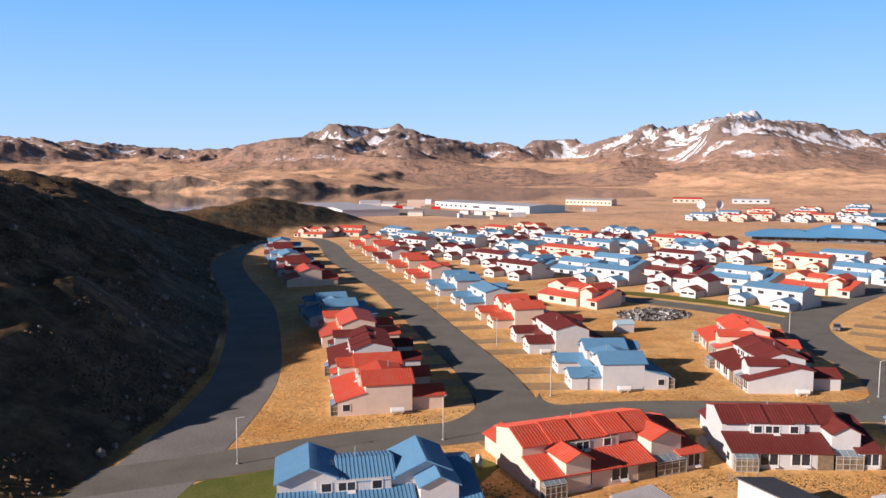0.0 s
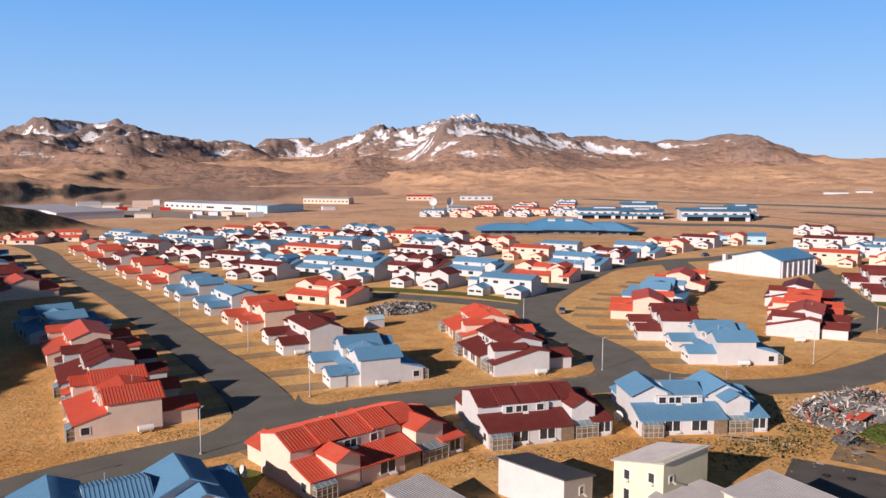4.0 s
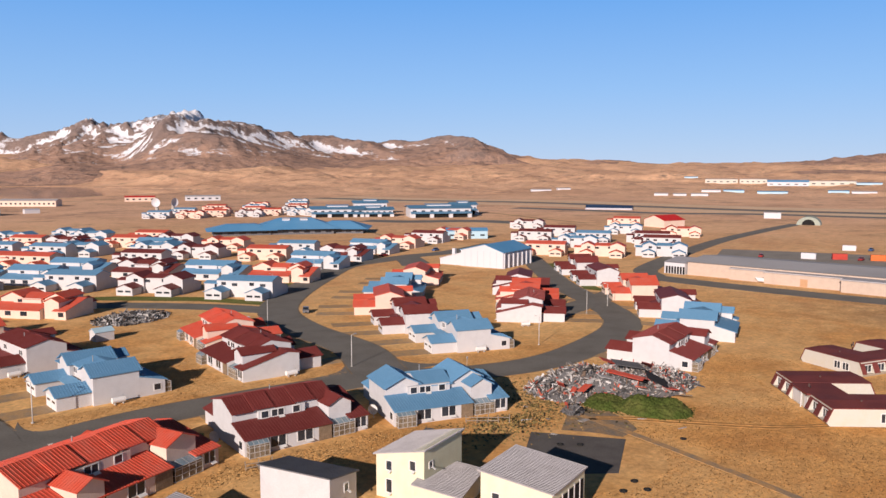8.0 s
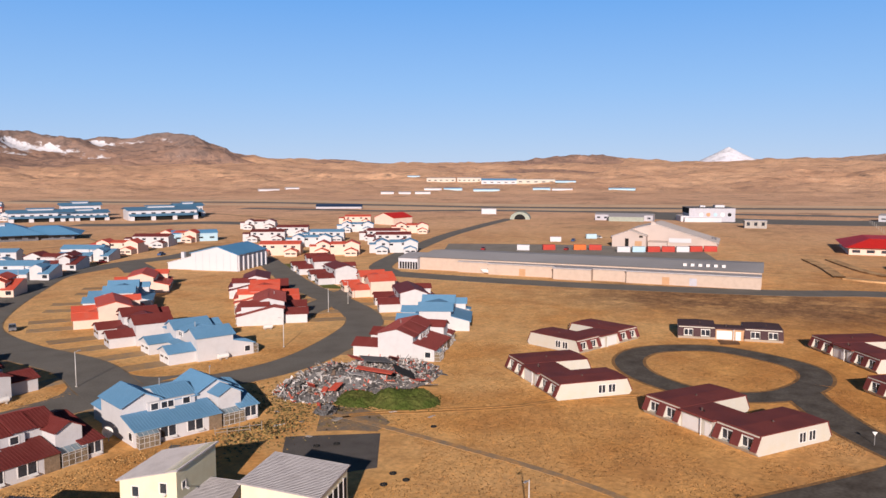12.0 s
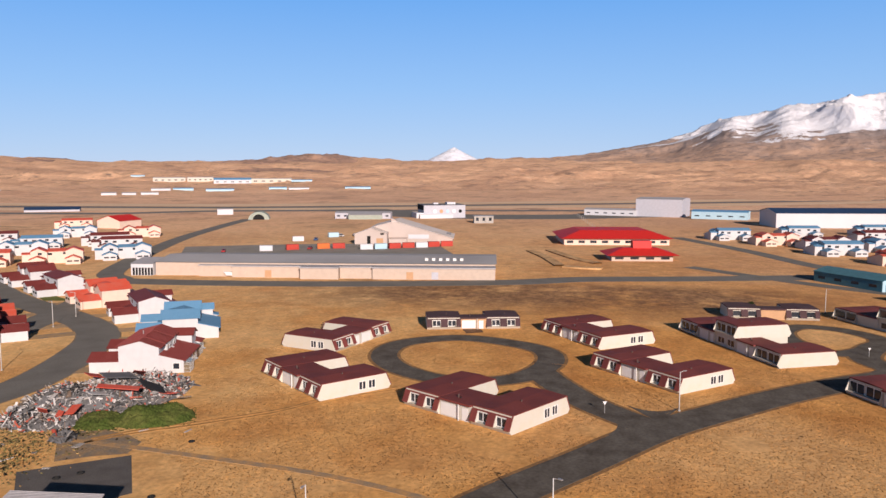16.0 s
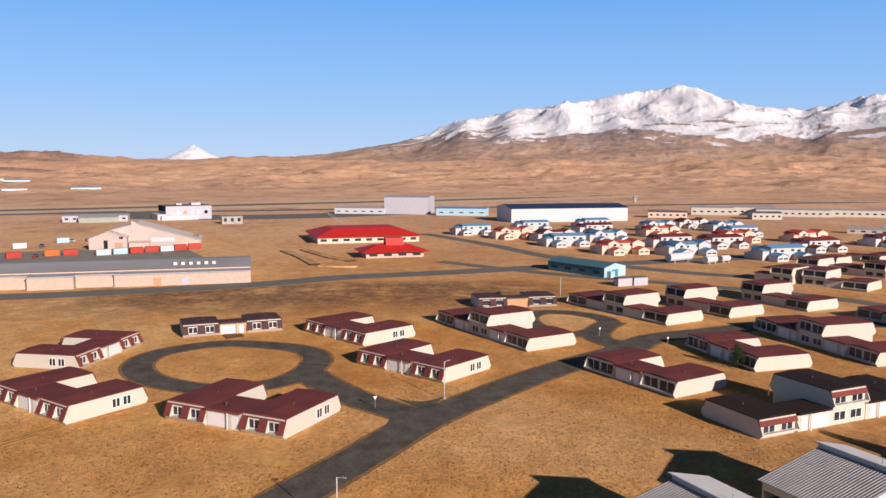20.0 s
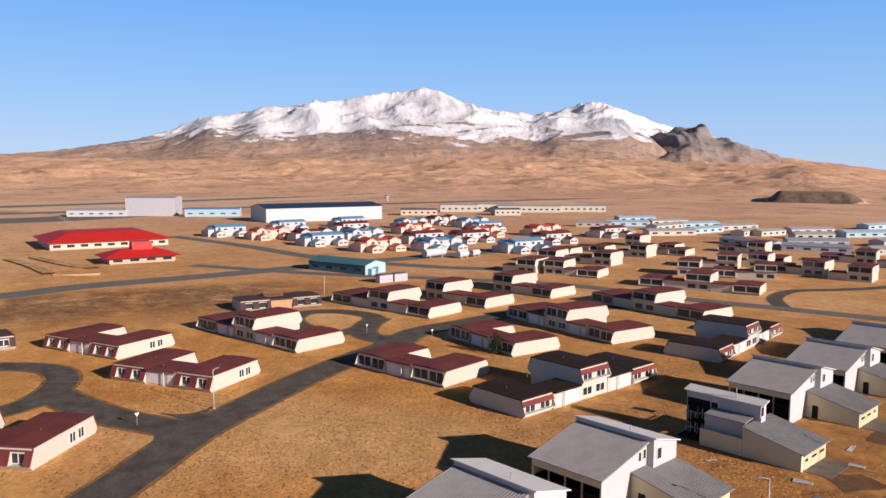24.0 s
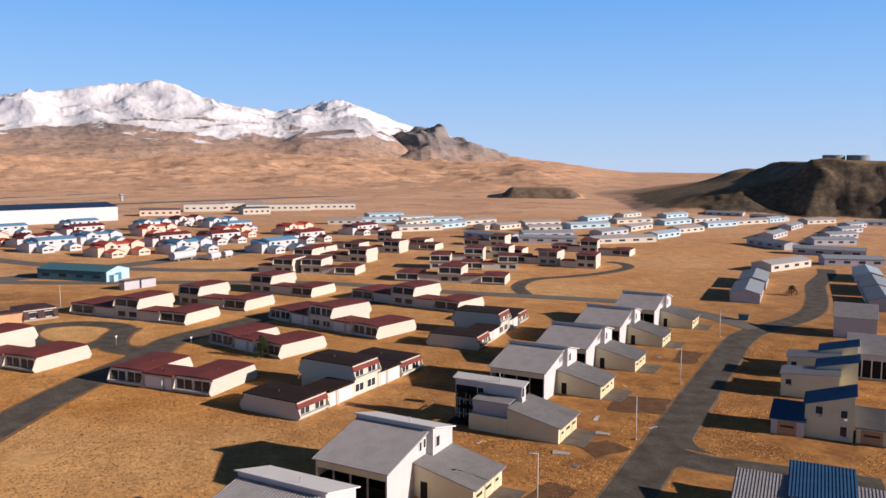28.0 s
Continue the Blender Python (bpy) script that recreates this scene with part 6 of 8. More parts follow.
# two large dish antennas by the harbour town
for x, y, turn in ((261, 790, -40), (276, 787, 20)):
    root = thing("dish_antenna", pose(x, y, 0, 0, 0, turn), "large white dish antenna on a concrete tower", "antenna", "dish antennas")
    part("tower", Shape().tube((0, 0, -0.5), (0, 0, 5), 2.0, 1.2, sides=12), CONCRETE, root)
    k, n = Shape(), 24
    rings = [(0.1, 0.0), (1.8, 0.3), (3.4, 1.0), (4.4, 1.7)]
    for r, d in rings:
        k.v += [(r * math.cos(2 * math.pi * i / n), -d - 1.2, 7.5 + r * math.sin(2 * math.pi * i / n)) for i in range(n)]
    for j in range(len(rings) - 1):
        k.f += [(j * n + i, j * n + (i + 1) % n, (j + 1) * n + (i + 1) % n, (j + 1) * n + i) for i in range(n)]
    part("reflector", k, STEEL_WHITE, root, smooth=True)
    part("mount", Shape().box(-1.2, 1.2, -1.3, 1.0, 4.5, 8), METAL, root)
# huts and a tower on the airfield
long_house("hut", 556.5, 103, -75, 14, 9, 5.0, 5.0, CONCRETE, GREY_ROOF, "small grey concrete hut with dark doorways", flat=True, openings=3, tall=2.4)
long_house("hut", 582, 201, -75, 26, 14, 3.6, 4.6, PALE_GREEN, GREY_ROOF, "low grey-green airfield shed", openings=0)
long_house("hut", 622, 516, -57, 46, 14, 2.0, 4.2, GREY_SHEET, NAVY, "low airfield shed under a dark blue roof")
long_house("hut", 613, 338, -60, 13, 9, 4.6, 4.6, STEEL_WHITE, GREY_ROOF, "small white cube-shaped airfield building", flat=True)
quonset = thing("quonset_hut", pose(560, 281, 0, 0, 0, -68), "half-round grey-green sheet hangar with a dark mouth", "shed")
arc = [(8 * math.cos(math.pi * i / 12), 6 * math.sin(math.pi * i / 12)) for i in range(13)]
part("shell", Shape().prism_y([(x, z) for x, z in reversed(arc)], -6, 10), PALE_GREEN, quonset, smooth=False)
part("mouth", Shape().prism_y([(0.55 * x, 0.7 * z) for x, z in reversed(arc)], -6.1, -5.9), DARK, quonset)
tower = thing("lookout_tower", pose(859, -299, 0), "slim brown lookout tower beside the runway", "tower")
part("shaft", Shape().box(-1.3, 1.3, -1.3, 1.3, -1, 5), CONCRETE, tower)
part("cab", Shape().box(-2.0, 2.0, -2.0, 2.0, 5, 7.4), GREY_SHEET, tower)
part("cab_glass", Shape().box(-2.1, 2.1, -2.1, 2.1, 5.9, 6.8), GLASS, tower)
part("mast", Shape().tube((0, 0, 7.4), (0, 0, 11), 0.12), METAL, tower)

# ---------------------------------------------------------------- coloured family houses, street by street
# x, y, turn, colour, variant, length
NEAR_BLOCKS = [
    (49.4, 111.2, -2.5, "m", 0, 20), (74.7, 106.4, -15, "b", 1, 20), (20.3, 106.2, 22, "r", 0, 25.5), (-8.3, 92.2, 10.7, "b", 1, 23.2),
    (-10.8, 138.2, -78, "r", 1, 22), (32.0, 151.0, 94, "b", 1, 20), (64.2, 149.0, -92, "m", 0, 21), (108.5, 140.5, 71, "b", 1, 20),
    (26.5, 180.5, 99, "m", 0, 20), (-15.2, 163.5, -80, "m", 0, 22), (68.5, 174, -97, "r", 0, 20), (145.8, 153.3, -137, "m", 0, 20), (134.5, 102.4, 17.7, "m", 0, 20),
]
for x, y, turn, colour, variant, length in NEAR_BLOCKS:
    family_house(x, y, turn, colour, variant, True, length, drive=True, mirrored=x < -10)
STREET_WEST = [(-21, 188, -78, "r"), (-29.5, 213, -70, "b"), (-49, 283, -72, "r"), (-58, 311, -72, "m"), (-67, 340, -72, "b"), (-76, 372, -76, "m"), (-83, 404, -80, "b"), (-80, 488, -20, "r"), (-60, 500, -15, "r")]
STREET_MID = [(19.5, 209, 103, "r"), (13, 235, 104, "b"), (5, 262, 106, "b"), (-4, 291, 106, "r"), (-13, 322, 105, "r"), (-22, 353, 105, "m"), (-30, 384, 103, "r"), (-40, 418, 105, "r")]
LOOP_WEST = [(112, 163, 66, "m"), (121, 187, 57, "r"), (138, 206, 48, "b"), (161, 226, 46, "r")]
LOOP_EAST = [(160, 169, -137, "r"), (175, 187, -137, "m")]
OUTER = [(163, 112.5, 28, "b"), (180, 133, 42, "m"), (196, 157, 51, "r"), (211, 184, 53, "m"), (227, 207, 53, "m")]
for i, (x, y, turn, colour) in enumerate(STREET_WEST + STREET_MID + LOOP_WEST + LOOP_EAST + OUTER):
    family_house(x, y, turn, colour, i % 2, drive=True, mirrored=i < 9)
ROW_ONE = [(60, 284, 132, "b"), (80, 260, 131, "m"), (99, 235, 130, "b"), (44, 240, -50, "r")]
ROW_TWO = [(74, 321, -50, "b"), (93, 301, -50, "m"), (111, 281, -50, "b"), (128, 260, -50, "r"), (157, 286, -55, "b"), (180, 303, -60, "m"), (206, 319, -60, "b")]
ROW_THREE = [(62, 356, 130, "r"), (91, 394, 130, "b"), (101, 340, 130, "m"), (130, 350, 130, "m"), (150, 324, 130, "r"), (118, 372, 130, "b"), (172, 338, 130, "b")]
ROW_FOUR = [(79, 452, 130, "r"), (114, 464, 130, "b"), (120, 420, 130, "r"), (229, 333, 120, "r"), (258, 347, 120, "m"), (284, 356, 120, "r"), (60, 420, 130, "b"), (96, 432, -50, "m")]
GREEN_WEST = [(28, 300, 130, "m"), (4, 369, 130, "m"), (-14, 410, 130, "m"), (36, 386, 130, "b"), (54, 366, 130, "r"), (30, 460, 130, "b"), (0, 461, 130, "b"), (58, 525, 130, "r"), (34, 502, 130, "r"), (78, 480, 130, "b")]
GREEN_MORE = [(20, 340, 130, "m"), (38, 322, -50, "b"), (12, 424, 130, "b"), (34, 420, 130, "m"), (-20, 452, 130, "b"), (10, 494, 130, "m"), (-30, 490, 130, "b"), (56, 478, 130, "m")]
GREEN_EAST = [(77, 395, 130, "b"), (110, 488, 130, "b"), (57, 306, -50, "b"), (144, 416, 130, "m"), (128, 392, -50, "b"), (155, 378, 130, "r"), (140, 446, 130, "r")]
BEYOND_HALL = [(262, 262, 125, "r"), (278, 240, 125, "r"), (329, 290, 125, "b"), (300, 222, 125, "b"), (312, 318, 125, "m"), (390, 315, 125, "b"), (333, 248, 125, "m"), (400, 280, 125, "r"), (450, 362, 125, "r"), (376, 386, 125, "m"), (352, 268, 125, "m"), (300, 275, 125, "b"), (345, 330, 125, "m")]
FAR_TOWN = [(453, -53, 102, "b"), (425, -72, 102, "r"), (381, -90, 102, "b"), (344, -107, 102, "r"), (454, -128, 102, "m"), (400, -118, 102, "b"), (372, -142, 102, "m"), (430, -160, 102, "r"), (366, -166, 102, "m"), (392, -186, 102, "r"), (314, -168, 102, "b"), (470, -174, 102, "b"), (345, -204, 102, "m"), (390, -226, 102, "r"), (425, -205, 102, "b"), (408, -92, 102, "m"), (480, -95, 102, "b"), (335, -135, 102, "b"), (498, -140, 102, "b"), (462, -215, 102, "b"), (365, -255, 102, "m"), (490, -205, 102, "m")]
HARBOUR_TOWN = [(215, 655, 140, "b"), (238, 640, 140, "r"), (262, 650, 140, "r"), (285, 630, 140, "m"), (308, 640, 140, "r"), (330, 622, 140, "b"), (250, 690, 140, "b"), (280, 685, 140, "r"), (312, 680, 140, "r"), (345, 668, 140, "m"), (300, 740, 140, "r"), (335, 725, 140, "b"), (370, 705, 140, "r"), (360, 770, 140, "r"), (400, 760, 140, "b"), (440, 830, 140, "b")]
for street in (ROW_ONE, ROW_TWO, ROW_THREE, ROW_FOUR, GREEN_WEST, GREEN_MORE, GREEN_EAST, BEYOND_HALL, FAR_TOWN, HARBOUR_TOWN):
    for i, (x, y, turn, colour) in enumerate(street):
        family_house(x, y, turn, colour, i % 2, length=23.0 if y > 0 else 22.0, wall=WHITE if y < 0 and colour != "r" else None, blind=turn > 100)

# ---------------------------------------------------------------- mansard houses: outer corner, turn, plan
FLAT_PAIR = (("1", 8.3), ("L", 6.4), ("1", 8.3))


def front(x, y, turn, plan, dark=False, near=True, deep=15.0, open_front=False):
    """x, y: the foot of the first wing's outer front corner."""
    mansard_house(x - 0.5 * math.cos(radians(turn)), y - 0.5 * math.sin(radians(turn)), turn, plan, dark, near, deep, open_front)


front(115.4, 58.1, -41.0, PLAIN_PAIR)
front(105.3, 24.0, -31.0, PLAIN_PAIR, deep=15.8)
front(132.6, -2.2, -46.5, PLAIN_PAIR)
front(164.2, 12.2, -52.0, PLAIN_PAIR, deep=16.0)
front(152.9, 81.2, -105.5, REAR_PAIR, deep=14.8)
front(155.5, -22.8, -65.0, TALL_CHAIN, deep=14.2, open_front=True)
front(119.2, -40.8, -64.5, BLIND_PAIR, deep=14.0, open_front=True)
front(134.5, -63.4, -79.0, BLIND_PAIR, deep=14.0, open_front=True)
front(135.9, -89.6, -81.0, TALL_CHAIN, deep=14.4, open_front=True)
front(147.6, -126.2, -77.5, TALL_CHAIN, near=False, deep=14.0, open_front=True)
front(109.5, -41.4, -162.0, DARK_CHAIN, True, deep=12.8, open_front=True)
front(123.9, -94.5, -155.0, DARK_CHAIN, True, deep=12.8, open_front=True)
front(183.7, 32.0, 16, FLAT_PAIR, True, deep=10.0)
front(210.0, -43.0, 5, FLAT_PAIR, True, near=False, deep=10.0)
front(179.6, -63.6, -65.0, TALL_CHAIN, near=False, deep=14.0, open_front=True)
front(187.1, -83.9, -68.0, (("1", 7.4), ("L", 8.8), ("2", 7.6)), near=False, deep=13.6, open_front=True)
front(194.2, -109.8, -69.0, (("1", 7.6), ("L", 7.6), ("2", 8.2)), near=False, deep=13.4, open_front=True)
ONE, TWO = (("1", 8.5),), (("2", 8.5),)
TWO_ONE, TWO_LINK = (("2", 8.0), ("L", 5.5), ("1", 8.0)), (("2", 8.0), ("L", 6.0))
ONE_TWO, ONE_LINK = (("1", 8.0), ("L", 5.0), ("2", 8.0)), (("1", 8.0), ("L", 6.5))
MAROON_NORTH = [(224.8, -148, -55, ONE_TWO), (251.8, -173.2, -62, TWO_ONE), (243, -133, -58, TWO_LINK), (267, -157, -60, TWO), (270.4, -205.7, -62, TWO_LINK), (293, -181, -62, ONE), (296, -202, -62, ONE_LINK), (290.1, -238.3, -64, ONE), (269, -226.4, -62, ONE_LINK), (312.2, -235, -66, TWO)]
MAROON_SOUTH = [(173.5, -172.4, -55.5, TALL_CHAIN), (195.8, -203.6, -47, (("2", 7.6), ("L", 6.0), ("1", 8.0), ("L", 4.5), ("2", 7.8))), (224.3, -213.3, -52, TWO_ONE), (222.6, -227.3, -60, TWO_LINK), (260.3, -265.2, -62, TWO_ONE), (229, -243, -62, ONE_LINK), (196.4, -227.5, -66, TWO_ONE), (178.9, -229.8, -63, TWO_LINK), (214.1, -278.3, -60, TWO_ONE), (195.1, -276.4, -68, ONE_LINK)]
for x, y, turn, plan in MAROON_NORTH + MAROON_SOUTH:
    mansard_house(x, y, turn, plan, deep=12.5, open_front=True)

# ---------------------------------------------------------------- grey-roofed houses along the south street
for x, y, wall, flip in ((55.9, -14.2, WHITE, False), (63.3, -34.9, YELLOW, False), (77.2, -78.1, YELLOW, "ruin"), (79.6, -81.6, YELLOW, False), (86.0, -101.5, YELLOW, False), (94.0, -124.0, YELLOW, False), (100.0, -147.0, YELLOW, False)):
    shed_house(x, y, -70.4, wall, None, bool(flip), flip == "ruin")
BLUE_SHEET = material("deep_blue_sheet_roof", (0.035, 0.11, 0.23), 0.6, spots=0.08, second=(0.05, 0.14, 0.26))
NAME = "cream two-storey house with blue single-pitch roof beside its garage"
for cx, cy in ((54.7, -115.8), (59.5, -129.0)):
    plain_shed("white_house", (cx, cy), -160, 9.0, 6.0, 4.0, 4.6, YELLOW, GREY_ROOF, "low cream house with a pale grey single-pitch roof", (("-y", 1.2, 2.2, 1.0, 0.9),))
    plain_shed("blue_roof_house", (cx - 3.6, cy - 5.8), -160, 6.5, 6.0, 4.9, 6.4, YELLOW, BLUE_SHEET, NAME)
plain_shed("blue_roof_house", (43.0, -97.7), -160, 6.5, 6.5, 5.0, 7.0, YELLOW, BLUE_SHEET, NAME, (("-y", 1.9, 3.7, 1.0, 1.1), ("-y", 5.2, 3.5, 0.9, 1.1), ("-y", 5.2, 0.8, 0.9, 1.4)))
garage = plain_shed("garage", (46.9, -95.3), -160, 4.5, 6.5, 2.4, 3.4, WHITE, BLUE_SHEET, "low white garage with blue roof and tan door", (), "y")
garage_door(garage, on(2.2, 0, 0, "-y"), 2.6, 2.1, DOOR_TAN)
garage = plain_shed("garage", (36.6, -100.2), -160, 6.5, 6.5, 2.4, 3.6, YELLOW, DARK_ROOF, "low yellow garage with dark roof and tan door", (), "y")
garage_door(garage, on(2.0, 0, 0, "-y"), 2.8, 2.1, DOOR_TAN)
plain_shed("shed_roof_house", (35.8, -62.0), -158, 15.0, 7.0, 2.8, 3.9, WHITE, GREY_ROOF, "white house with a pale corrugated roof", (), "y")
plain_shed("blue_roof_house", (31.5, -66.5), -158, 6.5, 8.0, 3.6, 4.6, YELLOW, BLUE_SHEET, NAME, (("-y", 3.0, 1.6, 1.0, 1.0),), "y")
plain_shed("shed_roof_house", (51.7, -137.2), -160, 9, 9.5, 4.9, 6.8, WHITE, GREY_ROOF, "white house with grey corrugated roof and torn wall", (), "y", True)
plain_shed("shed_roof_house", (68.0, -173.0), -160, 9, 9.5, 4.9, 6.8, WHITE, GREY_ROOF, "white house with grey corrugated roof", (), "y")

# ---------------------------------------------------------------- pale yellow houses with flat-pitched grey roofs
plain_shed("yellow_house", (48.6, 74.3), 20.5, 9.0, 6.9, 7.0, 5.2, YELLOW, GREY_ROOF, "pale yellow two-storey house with grey shed roof", (("-x", 1.6, 4.2, 0.8, 1.1), ("-x", 5.0, 3.6, 0.8, 1.1), ("-x", 5.0, 0.8, 0.8, 1.6), ("-y", 1.5, 4.4, 0.7, 0.7)), "y")
plain_shed("yellow_house_wing", (49.8, 69.2), 32, 9.0, 5.6, 2.6, 3.3, YELLOW, GREY_ROOF, "low corrugated grey wing between yellow houses", (), "y")
plain_shed("yellow_house", (53.6, 58.5), 19, 9.0, 8.7, 5.6, 6.3, YELLOW, GREY_ROOF, "pale yellow house with grey roof and a torn open side", (("-x", 2.6, 3.2, 0.9, 1.1), ("-x", 6.8, 3.0, 0.9, 1.1)), "y", True)
plain_shed("white_house", (39.3, 90.2), -155, 5.6, 10.0, 3.7, 4.6, WHITE, DARK_ROOF, "white house with a dark grey shed roof", (("+y", 2.2, 2.0, 0.8, 0.9),))
plain_shed("grey_roof_shed", (22.5, 80.0), 30, 6.0, 6.5, 2.4, 3.3, WHITE, GREY_ROOF, "low shed with grey corrugated roof", (), "y")
slab = Shape().add([(77.6, 85.4, 0.03), (86.2, 74.3, 0.03), (74.9, 66.6, 0.03), (64.1, 74.5, 0.03), (77.6, 85.4, -0.3), (86.2, 74.3, -0.3), (74.9, 66.6, -0.3), (64.1, 74.5, -0.3)],
                   [(3, 2, 1, 0), (0, 1, 5, 4), (1, 2, 6, 5), (2, 3, 7, 6), (3, 0, 4, 7)])
solo("foundation_slab", slab, material("dark_floor_slab", (0.115, 0.105, 0.095), 0.85, spots=0.2, second=(0.07, 0.06, 0.055), scale=0.3), "bare dark grey floor slab of a removed house", "slab", kind="structure")

# ---------------------------------------------------------------- pale barrack rows far to the south
# x, y, turn, length, colour
ROW_HOUSES_EAST = [(311, -397, 78, 35, "b"), (350, -460, 96, 35, "b"), (318, -459, 79, 35, "w"), (359, -515, 101, 35, "w"), (333, -539, 93, 35, "b"), (317, -593, 13, 30, "g"), (292, -472, 90, 35, "b"), (291, -511, 82, 30, "w"), (261, -477, 85, 35, "b"), (260, -518, 80, 35, "w"), (258, -551, 88, 23, "b"), (281, -410, 101, 35, "w"), (268, -363, 95, 30, "g"), (236, -332, 70, 35, "w"), (240, -375, 97, 30, "b"), (251, -419, 90, 30, "w")]
ROW_HOUSES_STREET = [(174, -370, -29, 30, "g"), (199, -425, 102, 35, "g"), (221, -498, 102, 35, "g"), (230, -562, 74, 30, "w"), (140, -354, 19, 30, "g"), (119, -323, 38, 23, "g"), (133, -290, 85, 30, "w"), (195, -571, 34, 23, "g"), (160, -408, 51, 23, "g"), (172, -448, 72, 23, "g"), (185, -495, 80, 23, "g"), (198, -540, 84, 23, "g"), (269, -570, -15, 30, "g"), (472, -356, 80, 30, "b"), (432, -318, 70, 30, "b"), (374, -265, 70, 23, "w")]
ROW_HOUSES_NORTH = [(435, -355, 86, 30, "w"), (362, -296, 77, 30, "w"), (400, -324, 107, 30, "w"), (369, -328, 102, 30, "b"), (406, -357, 88, 30, "b"), (380, -365, 88, 30, "w"), (345, -339, 110, 23, "w"), (339, -350, 98, 23, "w"), (294, -291, 1, 35, "g"), (261, -299, 39, 30, "g"), (283, -324, 60, 30, "g"), (341, -386, 78, 30, "w"), (313, -356, 69, 23, "w"), (310, -395, 77, 30, "b"), (241, -322, 81, 23, "w"), (435, -293, 52, 23, "w")]
ROW_HOUSES_NEAR = [(109, -213, 113, 25, "g"), (120, -240, 113, 25, "g"), (76, -229, -67, 25, "g"), (87, -255, -67, 25, "g"), (99, -283, -67, 23, "b")]
PALE_ROOF = material("pale_blue_roof", (0.36, 0.45, 0.53), 0.7, spots=0.1)
SLATE = material("blue_grey_roof", (0.27, 0.31, 0.35), 0.7, spots=0.1)
WALLS = {"w": CREAM, "b": PALE_BLUE, "g": GREY_SHEET}
for x, y, turn, lx, c in ROW_HOUSES_EAST + ROW_HOUSES_STREET + ROW_HOUSES_NORTH + ROW_HOUSES_NEAR:
    ob = long_house("row_house", x, y, turn, lx, 8.4, 2.9, 4.0, WALLS[c], {"w": GREY_ROOF, "b": PALE_ROOF, "g": SLATE}[c], "low pale row house with shallow roof", "house", "row houses", openings=4, face="+y", tall=1.0, key=("row", c, lx))

# ---------------------------------------------------------------- street furniture and loose things
POLE = material("pale_painted_pole", (0.50, 0.49, 0.47), 0.6, spots=0.08)


def street_lamp():
    root = thing("street_lamp", pose(0, 0, 0), "slim pale street lamp post on the grass verge", "street lamp", "street lamps")
    part("pole", Shape().tube((0, 0, -0.3), (0, 0, 6.6), 0.10, 0.06), POLE, root, smooth=True)
    part("base", Shape().tube((0, 0, -0.2), (0, 0, 0.25), 0.25, 0.22), CONCRETE, root)
    part("arm", Shape().tube((0, 0, 6.5), (0.8, 0, 6.7), 0.04), POLE, root)
    part("lamp_head", Shape().box(0.6, 1.15, -0.12, 0.12, 6.62, 6.74), METAL, root)
    return root


for i, (x, y) in enumerate(((-28.3, 104.4), (0, 114.2), (19.3, 137.4), (12.4, 178), (-1.5, 227.5), (-52.8, 427.6), (77.6, 136.4), (83, 185), (121.5, 126.6), (160.5, 146.2), (223, -47.5), (123, -1.3),
                            (58.7, -77.5), (70.2, -109), (85.5, -152), (67, 40.7), (74.3, 15.5), (28, 320), (15, 277), (53.2, -49.2), (174, 150), (108, 232), (140, 262))):
    placed(("lamp",), street_lamp, pose(x, y, 0, 0, 0, 60 * i))


def dish():
    root = thing("satellite_dish", pose(0, 0, 0), "white round satellite dish on a short post beside a wall", "satellite dish", "satellite dishes")
    part("post", Shape().tube((0, 0, -0.1), (0, 0, 1.2), 0.06), METAL, root)
    k = Shape()
    rings = [(0.02, 0.0), (0.4, 0.05), (0.7, 0.16), (0.85, 0.26)]
    n = 16
    for r, d in rings:
        k.v += [(r * math.cos(2 * math.pi * i / n), -d, 1.5 + r * math.sin(2 * math.pi * i / n)) for i in range(n)]
    for j in range(len(rings) - 1):
        k.f += [(j * n + i, j * n + (i + 1) % n, (j + 1) * n + (i + 1) % n, (j + 1) * n + i) for i in range(n)]
    part("reflector", k, FRAME, root, smooth=True)
    part("feed_arm", Shape().tube((0, -0.1, 0.6), (0, -0.9, 1.5), 0.03), METAL, root)
    return root


for x, y, turn in ((37.6, 109.5, -60), (5.0, 102.0, -60), (62.6, 106.0, -60)):
    placed(("dish",), dish, pose(x, y, 0, 0, 0, turn))


def fuel_tank():
    root = thing("fuel_tank", pose(0, 0, 0), "small white heating-oil tank on two feet beside a house wall", "fuel tank", "fuel tanks")
    part("tank", Shape().tube((-1.1, 0, 0.75), (1.1, 0, 0.75), 0.5, sides=14), FRAME, root, smooth=False)
    for x in (-0.7, 0.7):
        part("foot", Shape().box(x - 0.08, x + 0.08, -0.4, 0.4, -0.1, 0.4), CONCRETE, root)
    part("filler_pipe", Shape().tube((0.8, 0, 1.2), (0.8, 0, 1.7), 0.05), METAL, root)
    return root


for x, y, turn in ((-7.6, 126.6, 12), (64.5, 137.3, -2), (106.5, 129.6, -19), (33.0, 139.6, 4), (134.0, 143.5, -28), (22.5, 169.5, 8)):
    placed(("tank",), fuel_tank, pose(x, y, 0, 0, 0, turn))

shed = thing("garden_shed", pose(45.4, 194.6, 0, 0, 0, 8), "small white garden shed with pale blue roof", "shed")
part("wall", Shape().prism_x([(-1.6, 0), (1.6, 0), (1.6, 2.2), (0, 2.9), (-1.6, 2.2)], -2.2, 2.2), WHITE, shed)
part("roof", Shape().slab((-2.4, -1.8, 2.15), (2.4, -1.8, 2.15), (2.4, 0, 3.05), (-2.4, 0, 3.05), 0.08), PALE_BLUE, shed)
